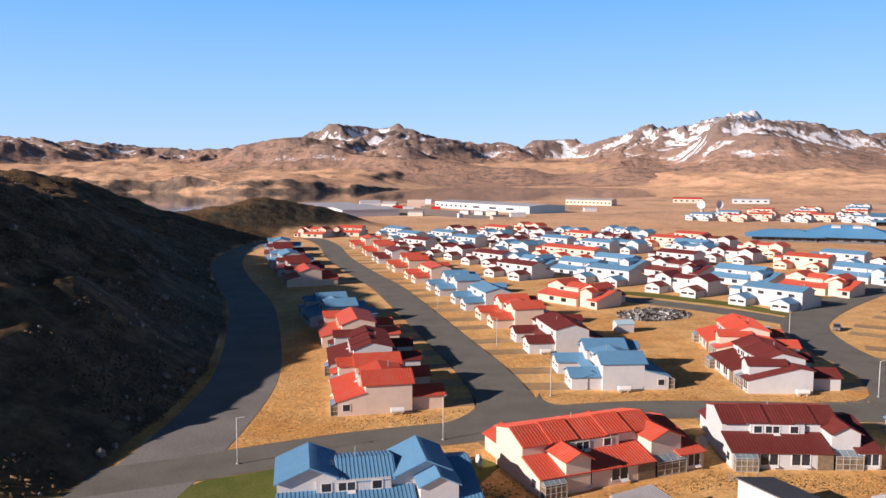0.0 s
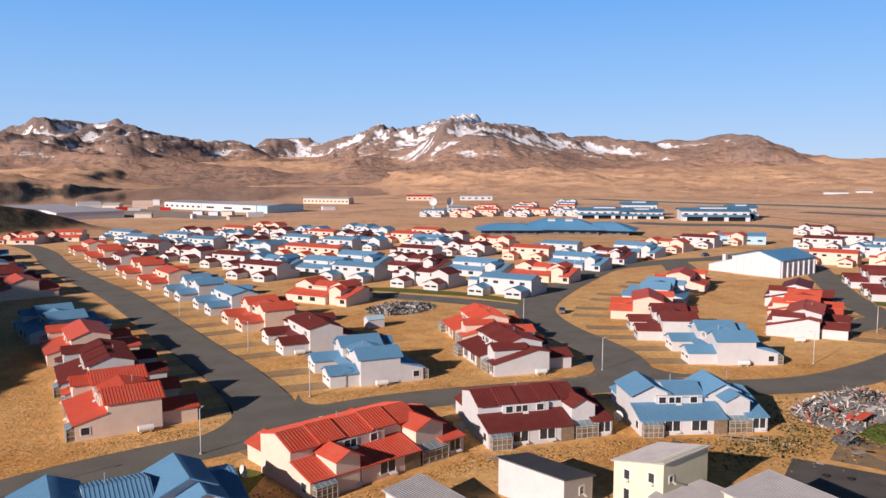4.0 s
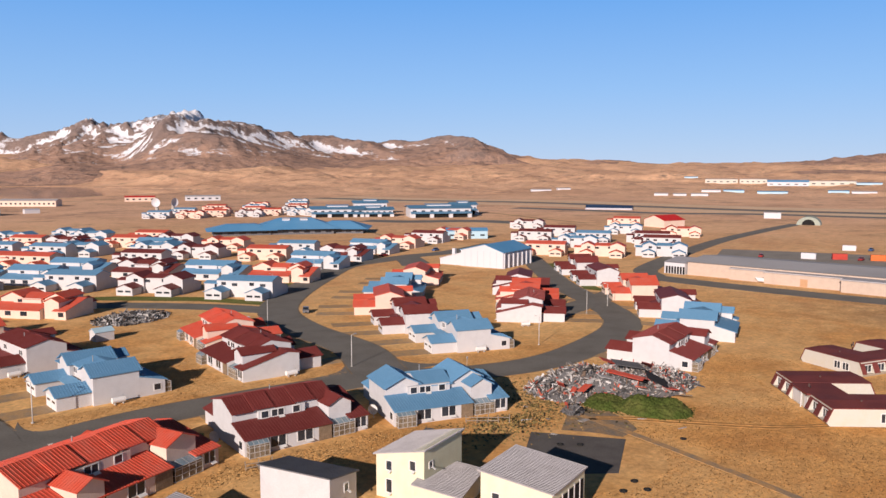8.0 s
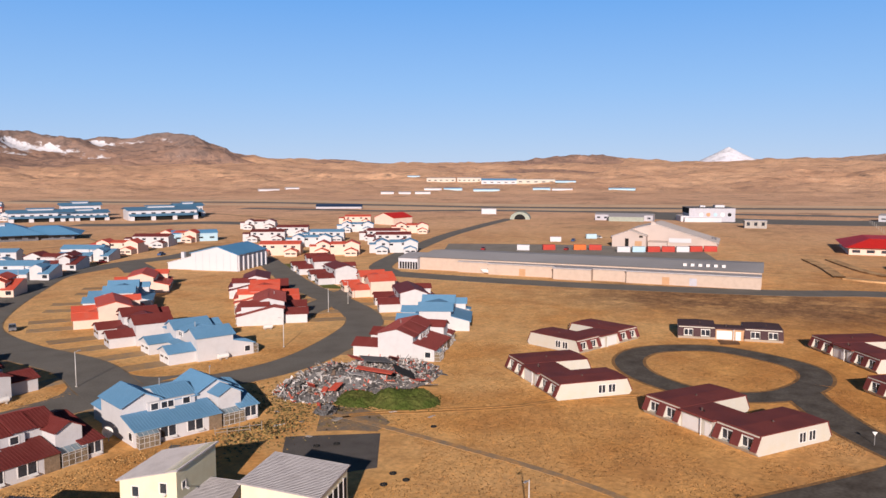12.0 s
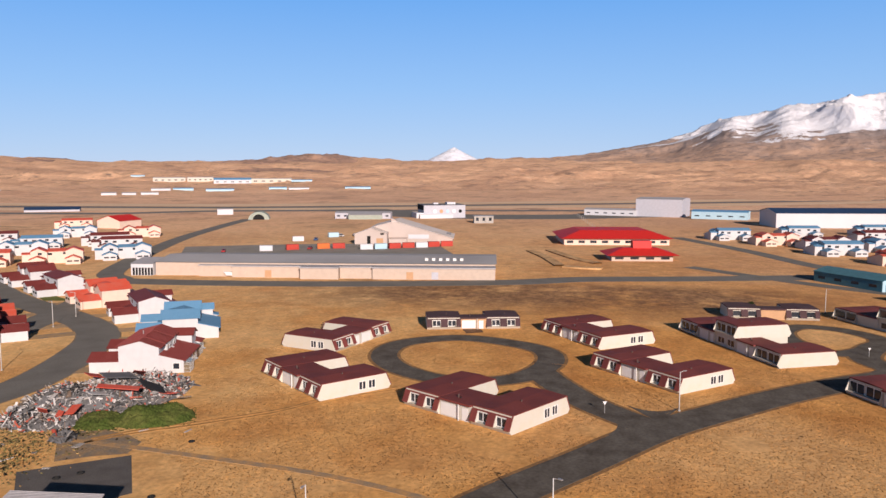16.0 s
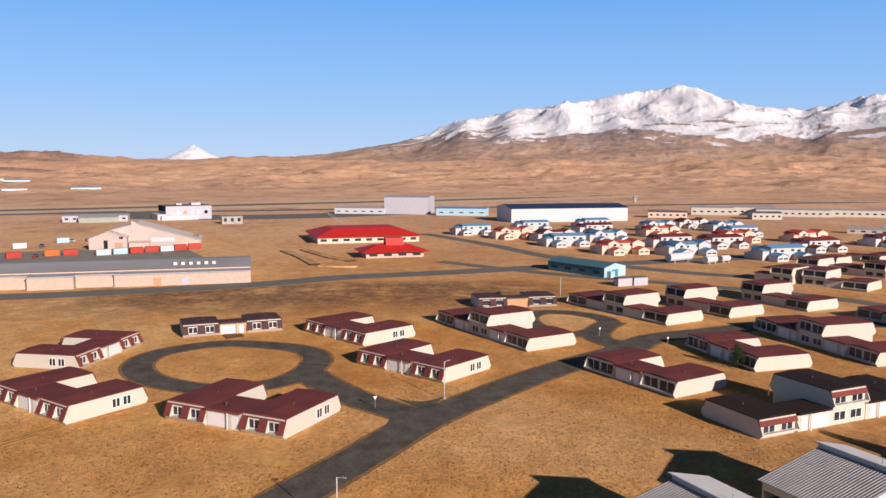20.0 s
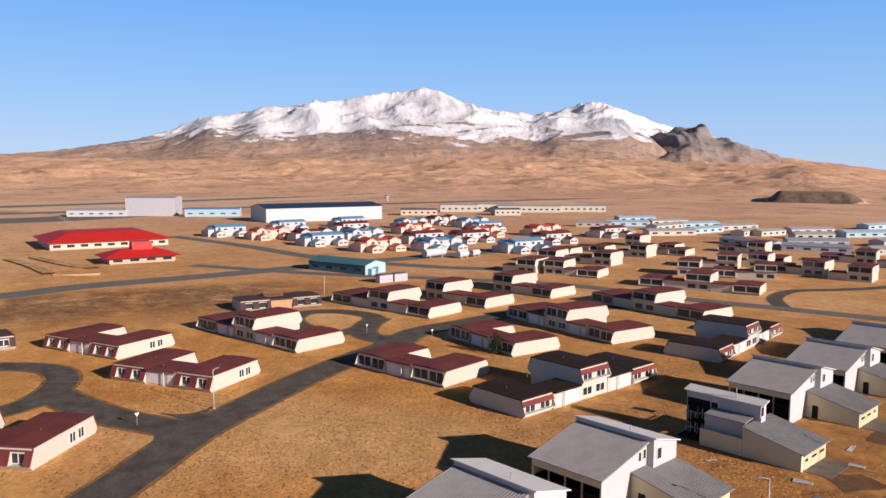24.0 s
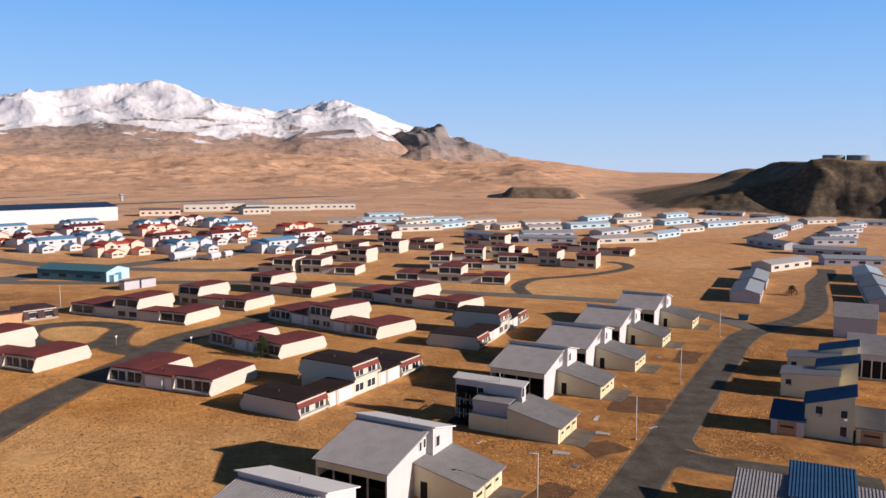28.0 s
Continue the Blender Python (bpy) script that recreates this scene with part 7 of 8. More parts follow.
part("roof", Shape().slab((2.4, 1.8, 2.15), (-2.4, 1.8, 2.15), (-2.4, 0, 3.05), (2.4, 0, 3.05), 0.08), PALE_BLUE, shed)
part("door", Shape().box(2.2, 2.26, -0.5, 0.5, 0, 1.9), DARK, shed)

# ---------------------------------------------------------------- heaps of rubble
RUBBLE = [material("rubble_" + n, c, 0.85, spots=0.2, scale=1.5, vary=0.25) for n, c in (("grey", (0.17, 0.165, 0.165)), ("pale", (0.40, 0.375, 0.35)), ("red", (0.40, 0.07, 0.045)), ("black", (0.035, 0.033, 0.033)), ("brown", (0.17, 0.12, 0.09)), ("white", (0.62, 0.60, 0.58)))]
PIECES = []
for mat in RUBBLE:
    PIECES.append(Shape().box(-1.6, 1.6, -0.09, 0.09, -0.05, 0.05).mesh("plank", mat))
    PIECES.append(Shape().add([(-1.2, -0.8, 0), (1.2, -0.8, 0.12), (1.3, 0.8, 0), (-1.2, 0.8, 0.2), (-1.2, -0.8, -0.06), (1.2, -0.8, 0.06), (1.3, 0.8, -0.06), (-1.2, 0.8, 0.14)],
                              [(0, 1, 2, 3), (7, 6, 5, 4), (0, 4, 5, 1), (1, 5, 6, 2), (2, 6, 7, 3), (3, 7, 4, 0)]).mesh("sheet", mat))
    PIECES.append(Shape().box(-0.45, 0.45, -0.3, 0.3, -0.2, 0.2).mesh("chunk", mat))


def scrap_material(name, colours):
    """Each loose piece takes one of a few colours."""
    m = bpy.data.materials.new(name)
    m.use_nodes = True
    n, link = m.node_tree.nodes, m.node_tree.links.new
    geo, ramp, s = n.new("ShaderNodeNewGeometry"), n.new("ShaderNodeValToRGB"), n["Principled BSDF"]
    ramp.color_ramp.interpolation = "CONSTANT"
    for i, c in enumerate(colours):
        e = ramp.color_ramp.elements[i] if i < 2 else ramp.color_ramp.elements.new(i / len(colours))
        e.position, e.color = i / len(colours), (*c, 1)
    link(geo.outputs["Random Per Island"], ramp.inputs["Fac"])
    link(ramp.outputs["Color"], s.inputs["Base Color"])
    s.inputs["Roughness"].default_value = 0.85
    return m


SCRAP = scrap_material("mixed_scrap", [(0.15, 0.145, 0.145), (0.36, 0.33, 0.30), (0.04, 0.04, 0.04), (0.45, 0.10, 0.06), (0.48, 0.45, 0.43), (0.15, 0.11, 0.08), (0.28, 0.275, 0.28), (0.06, 0.055, 0.05), (0.55, 0.53, 0.51), (0.24, 0.20, 0.17), (0.38, 0.36, 0.34)])
SCRAP_GREY = scrap_material("grey_scrap", [(0.16, 0.155, 0.155), (0.36, 0.34, 0.32), (0.04, 0.04, 0.04), (0.52, 0.50, 0.48), (0.15, 0.12, 0.10), (0.24, 0.235, 0.235), (0.08, 0.075, 0.07)])


def heap(name, cx, cy, ax, ay, turn, top, count, label, weights, seed, big=1.0):
    """A mound of scrap: a lumpy core and single pieces that lie on it at all angles."""
    rnd = random.Random(seed)
    root = thing(name, pose(cx, cy, 0, 0, 0, turn), label, "rubble")
    rise = lambda u, v: top * max(0.0, 1 - u * u - v * v) ** 0.8 * (0.75 + 0.5 * noise.noise(Vector((u * 2.3 + seed, v * 2.3, 0.3))))
    k, n = Shape(), 22
    for i in range(n + 1):
        for j in range(n + 1):
            u, v = 2 * i / n - 1, 2 * j / n - 1
            k.v.append((u * ax, v * ay, rise(u, v) - 0.15 + rnd.uniform(-0.12, 0.12)))
    k.f = [(i * (n + 1) + j, (i + 1) * (n + 1) + j, (i + 1) * (n + 1) + j + 1, i * (n + 1) + j + 1) for i in range(n) for j in range(n)]
    k.f = [q for q in k.f if max(k.v[c][2] for c in q) > 0.02]
    part("core", k, RUBBLE[0], root)
    if count > 100:
        # small scrap that nobody could count
        k = Shape()
        for _ in range(count * 11):
            a, r = rnd.uniform(0, 2 * math.pi), math.sqrt(rnd.random()) * 1.04
            u, v = r * math.cos(a), r * math.sin(a)
            m = pose(u * ax, v * ay, rise(u, v) + rnd.uniform(-0.05, 0.3), rnd.gauss(0, 35), rnd.gauss(0, 35), rnd.uniform(0, 360))
            a, b, c = rnd.uniform(0.1, 0.9) * rnd.uniform(0.5, 1.0), rnd.uniform(0.03, 0.20), rnd.uniform(0.02, 0.06)
            n0 = len(k.v)
            k.box(-a, a, -b, b, -c, c)
            k.v[n0:] = [tuple(m @ Vector(p)) for p in k.v[n0:]]
        tagged(part("small_scrap", k, SCRAP if weights[2] else SCRAP_GREY, root, "loose small scrap of many colours"), kind="stuff")
    pool = [p for m, w in enumerate(weights) for p in PIECES[3 * m:3 * m + 3] for _ in range(w)]
    for _ in range(count):
        a, r = rnd.uniform(0, 2 * math.pi), math.sqrt(rnd.random()) * 1.05
        u, v = r * math.cos(a), r * math.sin(a)
        me = rnd.choice(pool)
        ob = new(me.name.split(".")[0], me)
        ob.parent = root
        s = rnd.uniform(0.45, 1.35) * big
        flat = 25 if me.name.startswith("sheet") else 40
        ob.matrix_basis = pose(u * ax, v * ay, rise(u, v) + rnd.uniform(0.0, 0.35), rnd.gauss(0, flat), rnd.gauss(0, flat), rnd.uniform(0, 360)) @ Matrix.Diagonal((s, s, s, 1))
    return root


demolished = heap("rubble_heap", 108, 94.5, 17, 10.5, -18, 4.0, 170, "heap of demolished house scrap: planks, sheet metal and red roofing", (6, 6, 5, 4, 3, 6), 3, 0.72)
for x, y, z, lx, ly, tilt, turn, mat in ((103.6, 88.2, 4.0, 6.6, 1.7, 7, -68, ROOFS["r"]), (108.2, 91.4, 4.6, 5.4, 3.2, 10, -30, RUBBLE[0]), (112.9, 90.6, 3.9, 3.4, 2.0, 22, 40, ROOFS["m"]), (108.8, 85.4, 2.9, 4.4, 3.0, 28, -35, RUBBLE[3]), (110.1, 83.4, 1.5, 3.4, 1.8, 8, 55, ROOFS["r"]),
                                         (108.3, 96.1, 4.3, 2.8, 1.8, 18, -20, RUBBLE[2]), (96.6, 91.4, 2.2, 2.8, 1.6, -14, 10, ROOFS["r"]), (95.6, 96.0, 2.0, 2.4, 1.4, 30, 35, RUBBLE[2]), (109.5, 80.6, 1.0, 3.0, 2.0, 14, 70, RUBBLE[0]), (101.3, 90.4, 3.5, 3.6, 1.4, 16, -15, RUBBLE[5]), (99.0, 93.4, 2.9, 3.0, 0.8, 20, 50, RUBBLE[1])):
    sheet = part("sheet", Shape().box(-lx / 2, lx / 2, -ly / 2, ly / 2, -0.05, 0.05), mat, demolished)
    sheet.matrix_basis = demolished.matrix_basis.inverted() @ pose(x, y, z, tilt * 0.6, tilt, turn)
heap("rubble_heap", 59, 217, 11, 8, 30, 1.3, 101, "low field of grey and white demolition scrap", (6, 3, 0, 6, 4, 2), 5, 0.9)
heap("scrap_pile", 90.5, 88.5, 3, 2, 40, 1.2, 26, "small pile of dark scrap beside the blue house", (3, 2, 1, 4, 2, 1), 8, 0.6)
MOSS = material("green_moss_bank", (0.050, 0.072, 0.013), 0.95, spots=0.4, second=(0.10, 0.10, 0.028), scale=0.35, grain=5, bump=0.6)


def bank(cx, cy, ax, ay, turn, top, seed):
    k, n = Shape(), 72
    for i in range(n + 1):
        for j in range(n + 1):
            u, v = 2 * i / n - 1, 2 * j / n - 1
            tail = 0.5 * max(0.0, 1 - ((u - 0.55) / 0.45) ** 2 - (v / 0.8) ** 2) ** 0.9
            z = top * max(max(0.0, 1 - ((u + 0.3) / 0.7) ** 2 - v * v) ** 1.1, tail) * (0.8 + 0.5 * noise.noise(Vector((u * 1.6 + seed, v * 1.6, 0)))) + 0.25 * noise.noise(Vector((u * 8, v * 8, seed))) + 0.5 * noise.noise(Vector((u * 24, v * 24, seed + 4)))
            k.v.append((u * ax, v * ay, z - 0.15))
    k.f = [(i * (n + 1) + j, (i + 1) * (n + 1) + j, (i + 1) * (n + 1) + j + 1, i * (n + 1) + j + 1) for i in range(n) for j in range(n)]
    return solo("earth_bank", k, MOSS, "grass-green mossy earth bank beside the rubble", "mound", m=pose(cx, cy, 0, 0, 0, turn), smooth=True)


bank(99.8, 82.7, 9.2, 4.8, 118, 3.8, 2)
YARD = material("grey_brown_gravel", (0.20, 0.165, 0.125), 0.95, spots=0.2, second=(0.36, 0.22, 0.10), scale=0.5, grain=3, amount=0.8)
yard = [(81.8, 83.1), (88.0, 87.6), (93.2, 88.4), (95.0, 84.5), (93.4, 79.5), (91.2, 76.0), (86.6, 75.2), (84.6, 79.4)]
solo("gravel_yard", Shape().add([(x, y, 0.026) for x, y in yard], [tuple(range(len(yard)))[::-1]]), YARD, "worn gravel ground beside the bare slab", "ground", kind="structure")
LAWN = material("short_green_lawn", (0.105, 0.125, 0.024), 0.95, spots=0.2, second=(0.19, 0.17, 0.045), scale=0.25, grain=3)


def lawn(points):
    k = Shape().add([(x, y, 0.025) for x, y in points], [tuple(range(len(points)))])
    return solo("lawn", k, LAWN, "short green lawn between the houses and the street", "lawn", kind="structure")


lawn([(-40, 88), (-30, 100), (-22, 104), (-16, 96), (-28, 84)])
lawn([(196, 168), (202, 178), (216, 196), (212, 200), (194, 176)])
lawn([(112, 246), (120, 254), (128, 246), (120, 238)])
lawn([(132, 268), (140, 276), (146, 270), (138, 262)])
lawn([(150, 300), (160, 309), (165, 303), (156, 295)])
lawn([(226, 214), (232, 222), (240, 232), (236, 236), (222, 219)])
lawn([(4, 96), (8, 104), (5, 107), (0, 100)])
lawn([(50, 266), (58, 256), (84, 233), (97, 213), (101, 216), (90, 238), (68, 258)])
lawn([(102, 236), (112, 244), (108, 249), (98, 241)])
lawn([(36, 109), (38.5, 116), (35, 118), (32.5, 112)])


BERM = material("low_earth_berm", (0.58, 0.36, 0.17), 0.95, spots=0.2, second=(0.24, 0.13, 0.06), scale=0.2, grain=2, amount=0.7)
for line in ([(368, 49), (340, 39), (311, 31)], [(309, 29), (306, 22), (305, 14)], [(372, 40), (352, 32), (334, 24), (322, 16)]):
    k = Shape()
    strip(smooth_line(line), -2.0, 2.0, -0.2, 0.6, k)
    solo("earth_berm", k, BERM, "low earth berm on the dry grass", "mound", "earth berms")

# ---------------------------------------------------------------- trees and bushes
NEEDLES = material("dark_spruce_needles", (0.030, 0.042, 0.014), 0.9, spots=0.3, vary=0.2)
BARK = material("grey_bark", (0.10, 0.075, 0.055), 0.9, spots=0.2)


def spruce(x, y, tall, wide, seed):
    rnd = random.Random(seed)
    root = thing("spruce_tree", pose(x, y, 0), "small dark wind-shaped spruce beside a house", "tree")
    part("trunk", Shape().tube((0, 0, -0.2), (0.1, 0, tall * 0.95), 0.16, 0.03), BARK, root)
    k = Shape()
    for _ in range(520):
        h = rnd.random() ** 0.8
        a, r = rnd.uniform(0, 2 * math.pi), wide * (1 - h * 0.85) * math.sqrt(rnd.random()) * rnd.uniform(0.7, 1.15)
        c = Vector((r * math.cos(a), r * math.sin(a), 0.25 + h * tall * 0.95 - 0.12 * r))
        d = Vector((math.cos(a + rnd.gauss(0, 0.5)), math.sin(a + rnd.gauss(0, 0.5)), rnd.uniform(-0.3, 0.35))) * rnd.uniform(0.25, 0.5)
        s = d.cross(Vector((0, 0, 1))).normalized() * rnd.uniform(0.08, 0.16)
        u = Vector((0, 0, rnd.uniform(0.05, 0.15)))
        k.add([c - s, c + s, c + d, c + u], [(0, 1, 2), (1, 3, 2), (3, 0, 2)])
    part("crown", k, NEEDLES, root)
    return root


spruce(138.2, -61.5, 4.6, 2.2, 1)
spruce(139.8, -62.8, 3.6, 1.8, 2)
spruce(215.5, -27, 3.6, 2.2, 3)
spruce(147.0, 3.8, 2.0, 1.8, 4)
spruce(144.6, 4.6, 1.7, 1.6, 5)
spruce(101, -226, 3.0, 2.6, 6)

# ---------------------------------------------------------------- tanks, containers, vehicles
for x, y, turn, lx, r in ((309, -121, -65, 13, 1.7), (301, -131, -65, 6, 1.4), (305, -139, -65, 5, 1.3)):
    root = thing("storage_tank", pose(x, y, 0, 0, 0, turn), "white horizontal steel storage tank on low saddles", "storage tank", "storage tanks")
    part("tank", Shape().tube((-lx / 2, 0, r + 0.5), (lx / 2, 0, r + 0.5), r, sides=20), STEEL_WHITE, root)
    for q in (-0.3, 0.3):
        part("saddle", Shape().box(lx * q - 0.3, lx * q + 0.3, -r * 0.8, r * 0.8, -0.1, 0.9), CONCRETE, root)
TANK_SIDE = material("weathered_tank_side", (0.22, 0.27, 0.30), 0.6, spots=0.12)
for x, y in ((291.9, -744.9), (273.0, -752.0)):
    z = float(land(np.array(float(x)), np.array(float(y))))
    root = thing("hilltop_tank", pose(x, y, z), "broad pale water tank on the hilltop", "water tank", "hilltop tanks")
    part("shell", Shape().tube((0, 0, -8), (0, 0, 5.0), 9.6, sides=32), TANK_SIDE, root)
    part("cap", Shape().tube((0, 0, 5.0), (0, 0, 5.6), 9.9, 9.0, sides=32), GREY_ROOF, root)
BOXES = {"red": material("red_container", (0.40, 0.045, 0.03), 0.6, wave=3), "white": STEEL_WHITE, "blue": PALE_BLUE, "orange": material("orange_container", (0.55, 0.13, 0.03), 0.6, wave=3)}
for i, (x, y, c) in enumerate(((358, 128, "white"), (362, 122, "blue"), (366, 116, "red"), (370, 110, "red"), (373, 104, "white"), (378, 99, "red"), (382, 93, "red"), (357, 150, "orange"), (349, 163, "red"), (341, 173, "white"), (392, 178, "white"), (420, 168, "blue"), (360, 143, "red"))):
    root = thing("shipping_container", pose(x, y, 0, 0, 0, -70 + 7 * (i % 3)), "%s steel shipping container on the gravel yard" % c, "container", "shipping containers")
    part("box", Shape().box(-3, 3, -1.2, 1.2, 0.1, 2.7), BOXES[c], root)
    part("door", Shape().box(3.0, 3.05, -1.1, 1.1, 0.25, 2.55), BOXES[c], root)
PAINT = [material("car_paint_" + n, c, 0.3, 0.2, spots=0.03) for n, c in (("white", (0.6, 0.6, 0.6)), ("grey", (0.18, 0.18, 0.19)), ("red", (0.35, 0.03, 0.03)), ("blue", (0.05, 0.12, 0.28)))]
TYRE = material("black_tyre", (0.02, 0.02, 0.02), 0.9)


def car(x, y, turn, k):
    def build():
        root = thing("parked_car", pose(0, 0, 0), "parked %s pickup-like car at the roadside" % ("white", "grey", "red", "blue")[k], "car", "parked cars")
        part("body", Shape().prism_y([(-2.2, 0.35), (-2.2, 0.95), (-1.2, 1.05), (2.1, 1.0), (2.25, 0.7), (2.2, 0.35)], -0.85, 0.85), PAINT[k], root)
        part("cabin", Shape().prism_y([(-1.1, 1.03), (-0.6, 1.6), (0.7, 1.6), (1.2, 1.0)], -0.75, 0.75), GLASS, root)
        part("cabin_roof", Shape().box(-0.6, 0.7, -0.76, 0.76, 1.58, 1.66), PAINT[k], root)
        for wx in (-1.4, 1.4):
            for wy in (-0.85, 0.65):
                part("wheel", Shape().tube((wx, wy, 0.33), (wx, wy + 0.2, 0.33), 0.33, sides=12), TYRE, root)
        return root

    return placed(("car", k), build, pose(x, y, 0.05, 0, 0, turn))


for i, (x, y, turn) in enumerate(((168, 290, 30), (183, 296, 20), (198, 300.5, 15), (232, 305, 22), (80.5, 192, 75), (100, 196, 60), (331, 190, 20), (398, 170, 10), (424, 165, 60), (428, 158, 30), (352, 155, 10), (20, 344, 100), (300, 356, 30))):
    car(x, y, turn, i % 4)
boat = thing("boat", pose(255, 145, 0, 0, 0, 100), "white motor boat parked on land by the store", "boat")
part("hull", Shape().prism_y([(-3.5, 0.4), (-3.6, 1.5), (4.2, 1.9), (3.0, 0.6)], -1.1, 1.1), FRAME, boat)
part("cabin", Shape().prism_y([(-1.5, 1.6), (-1.2, 2.5), (0.6, 2.5), (1.6, 1.75)], -0.8, 0.8), GLASS, boat)

# ---------------------------------------------------------------- signs, fences and litter
def road_sign():
    root = thing("road_sign", pose(0, 0, 0), "white triangular give-way sign on a short post", "road sign", "road signs")
    part("post", Shape().tube((0, 0, -0.2), (0, 0, 1.9), 0.05), METAL, root)
    part("plate", Shape().prism_y([(0, 1.4), (-0.36, 2.0), (0.36, 2.0)], -0.06, -0.02), FRAME, root)
    return root


for x, y, turn in ((119.2, 10.6, -75), (169.8, -43.2, -60), (158.2, -55.2, -70), (18.0, 119.5, 10), (96, 122, 20)):
    placed(("sign",), road_sign, pose(x, y, 0, 0, 0, turn))


def tyre():
    k, n, m = Shape(), 16, 8
    for i in range(n):
        a = 2 * math.pi * i / n
        for j in range(m):
            b = 2 * math.pi * j / m
            r = 0.36 + 0.13 * math.cos(b)
            k.v.append((r * math.cos(a), r * math.sin(a), 0.12 + 0.12 * math.sin(b)))
    k.f = [(i * m + j, (i + 1) % n * m + j, (i + 1) % n * m + (j + 1) % m, i * m + (j + 1) % m) for i in range(n) for j in range(m)]
    return solo("old_tyre", k, TYRE, "old black tyre lying on the ground", "tyre", "old tyres", smooth=True)


for x, y in ((76.7, 78.7), (74.1, 63.5), (73.2, 60.8), (92.7, 68.9), (78.9, 76.8), (70.5, 62.4)):
    placed(("tyre",), tyre, pose(x, y, 0.03))


def board(k):
    w, d = ((1.6, 0.9), (2.2, 0.5), (1.1, 1.1))[k]
    s = Shape().add([(-w, -d, 0.02), (w, -d, 0.10), (w * 0.9, d, 0.06), (-w, d * 0.8, 0.14), (-w, -d, -0.06), (w, -d, 0.02), (w * 0.9, d, -0.02), (-w, d * 0.8, 0.06)],
                    [(0, 1, 2, 3), (7, 6, 5, 4), (0, 4, 5, 1), (1, 5, 6, 2), (2, 6, 7, 3), (3, 7, 4, 0)])
    return solo("loose_board", s, RUBBLE[(1, 5, 0)[k]], ("grey sheet of board lying in the grass", "white plank panel lying in the grass", "dark square plate lying in the grass")[k], "debris", "litter in the grass")


LITTER = [(62.5, -65.0), (68.4, -81.2), (66.1, -71.2), (84.0, -123.9), (73.0, -59.7), (58.3, -62.8), (79.5, 82.5), (95.8, 78.7), (84.1, 88.1), (88, 84), (81, 90), (93, 96), (86, 95), (97, 72), (66, 96), (63.5, -76), (60, -84), (89, -137), (80, -112), (76, -100), (110, -58), (121, -70)]
rnd = random.Random(21)
for i, (x, y) in enumerate(LITTER):
    placed(("board", i % 3), lambda: board(i % 3), pose(x, y, 0.03, 0, 0, rnd.uniform(0, 180)) @ Matrix.Scale(rnd.uniform(0.4, 0.9), 4))
SOIL = material("bare_brown_soil", (0.135, 0.070, 0.035), 0.95, spots=0.2, second=(0.22, 0.115, 0.055), scale=0.5, grain=3)
for pts in (((63.4, -69.2), (61.3, -74.1), (56.7, -73.8), (58.0, -67.4)), ((69.8, -85.6), (73.6, -93.9), (66.4, -99.6), (62.6, -91.1)), ((56.0, -50), (57.5, -56), (53, -57), (51.6, -51)), ((80, -122), (84.4, -133), (79.8, -134.5), (75.8, -124)), ((186.5, 43), (183.5, 46.8), (175, 44), (177, 40))):
    k = Shape()
    mx, my = sum(p[0] for p in pts) / 4, sum(p[1] for p in pts) / 4
    rim = []
    for i in range(24):
        a, q = divmod(i / 6, 1)
        p0, p1 = pts[int(a)], pts[(int(a) + 1) % 4]
        u = 1 + rnd.uniform(-0.09, 0.09)
        rim.append((mx + (p0[0] + (p1[0] - p0[0]) * q - mx) * u, my + (p0[1] + (p1[1] - p0[1]) * q - my) * u, 0.028))
    k.add([(mx, my, 0.028)] + rim, [(0, 1 + (i + 1) % 24, 1 + i) for i in range(24)])
    solo("bare_earth", k, SOIL, "bare brown earth drive worn into the grass", "ground", kind="structure")
WOOD = material("weathered_grey_wood", (0.24, 0.20, 0.16), 0.9, spots=0.2)
for x, y, turn, n in ((72.6, 94.8, -38, 5), (52, 214, 20, 6), (120, 152, 60, 6), (37, 98, -12, 4)):
    root = thing("fence", pose(x, y, 0, 0, 0, turn), "short run of weathered wooden fence with leaning posts", "fence", "fences")
    for i in range(n):
        p = part("post", Shape().box(-0.06, 0.06, -0.06, 0.06, -0.2, 1.3 + 0.12 * (i % 3)), WOOD, root)
        p.matrix_basis = pose(i * 1.7, 0, 0, 4 * (i % 2), 5 * (i % 3) - 4, 0)
    part("rail", Shape().box(-0.1, (n - 1) * 1.7, -0.1, -0.05, 0.85, 0.97), WOOD, root)
    part("rail", Shape().box(-0.1, (n - 2) * 1.7, -0.1, -0.05, 0.35, 0.47), WOOD, root)
bin_root = thing("dumpster", pose(91.9, -176.6, 0, 0, 0, 20), "teal steel dumpster with a dark lid on the grass", "dumpster")
part("body", Shape().prism_y([(-1.1, 0.15), (1.1, 0.15), (1.3, 1.4), (-1.3, 1.4)], -0.8, 0.8), TEAL, bin_root)
part("lid", Shape().box(-1.35, 1.35, -0.85, 0.85, 1.4, 1.5), DARK_ROOF, bin_root, "dark lid")
# posts of the airfield fence and lights by the apron
for i in range(9):
    x, y = 645.6 - 134.7 * i / 8, 38.9 - 17 * i / 8
    placed(("fence_post",), lambda: solo("fence_post", Shape().tube((0, 0, -0.3), (0, 0, 3.0), 0.12, sides=6), CONCRETE, "grey post of the airfield fence", "fence post", "airfield fence posts"), pose(x, y, 0))

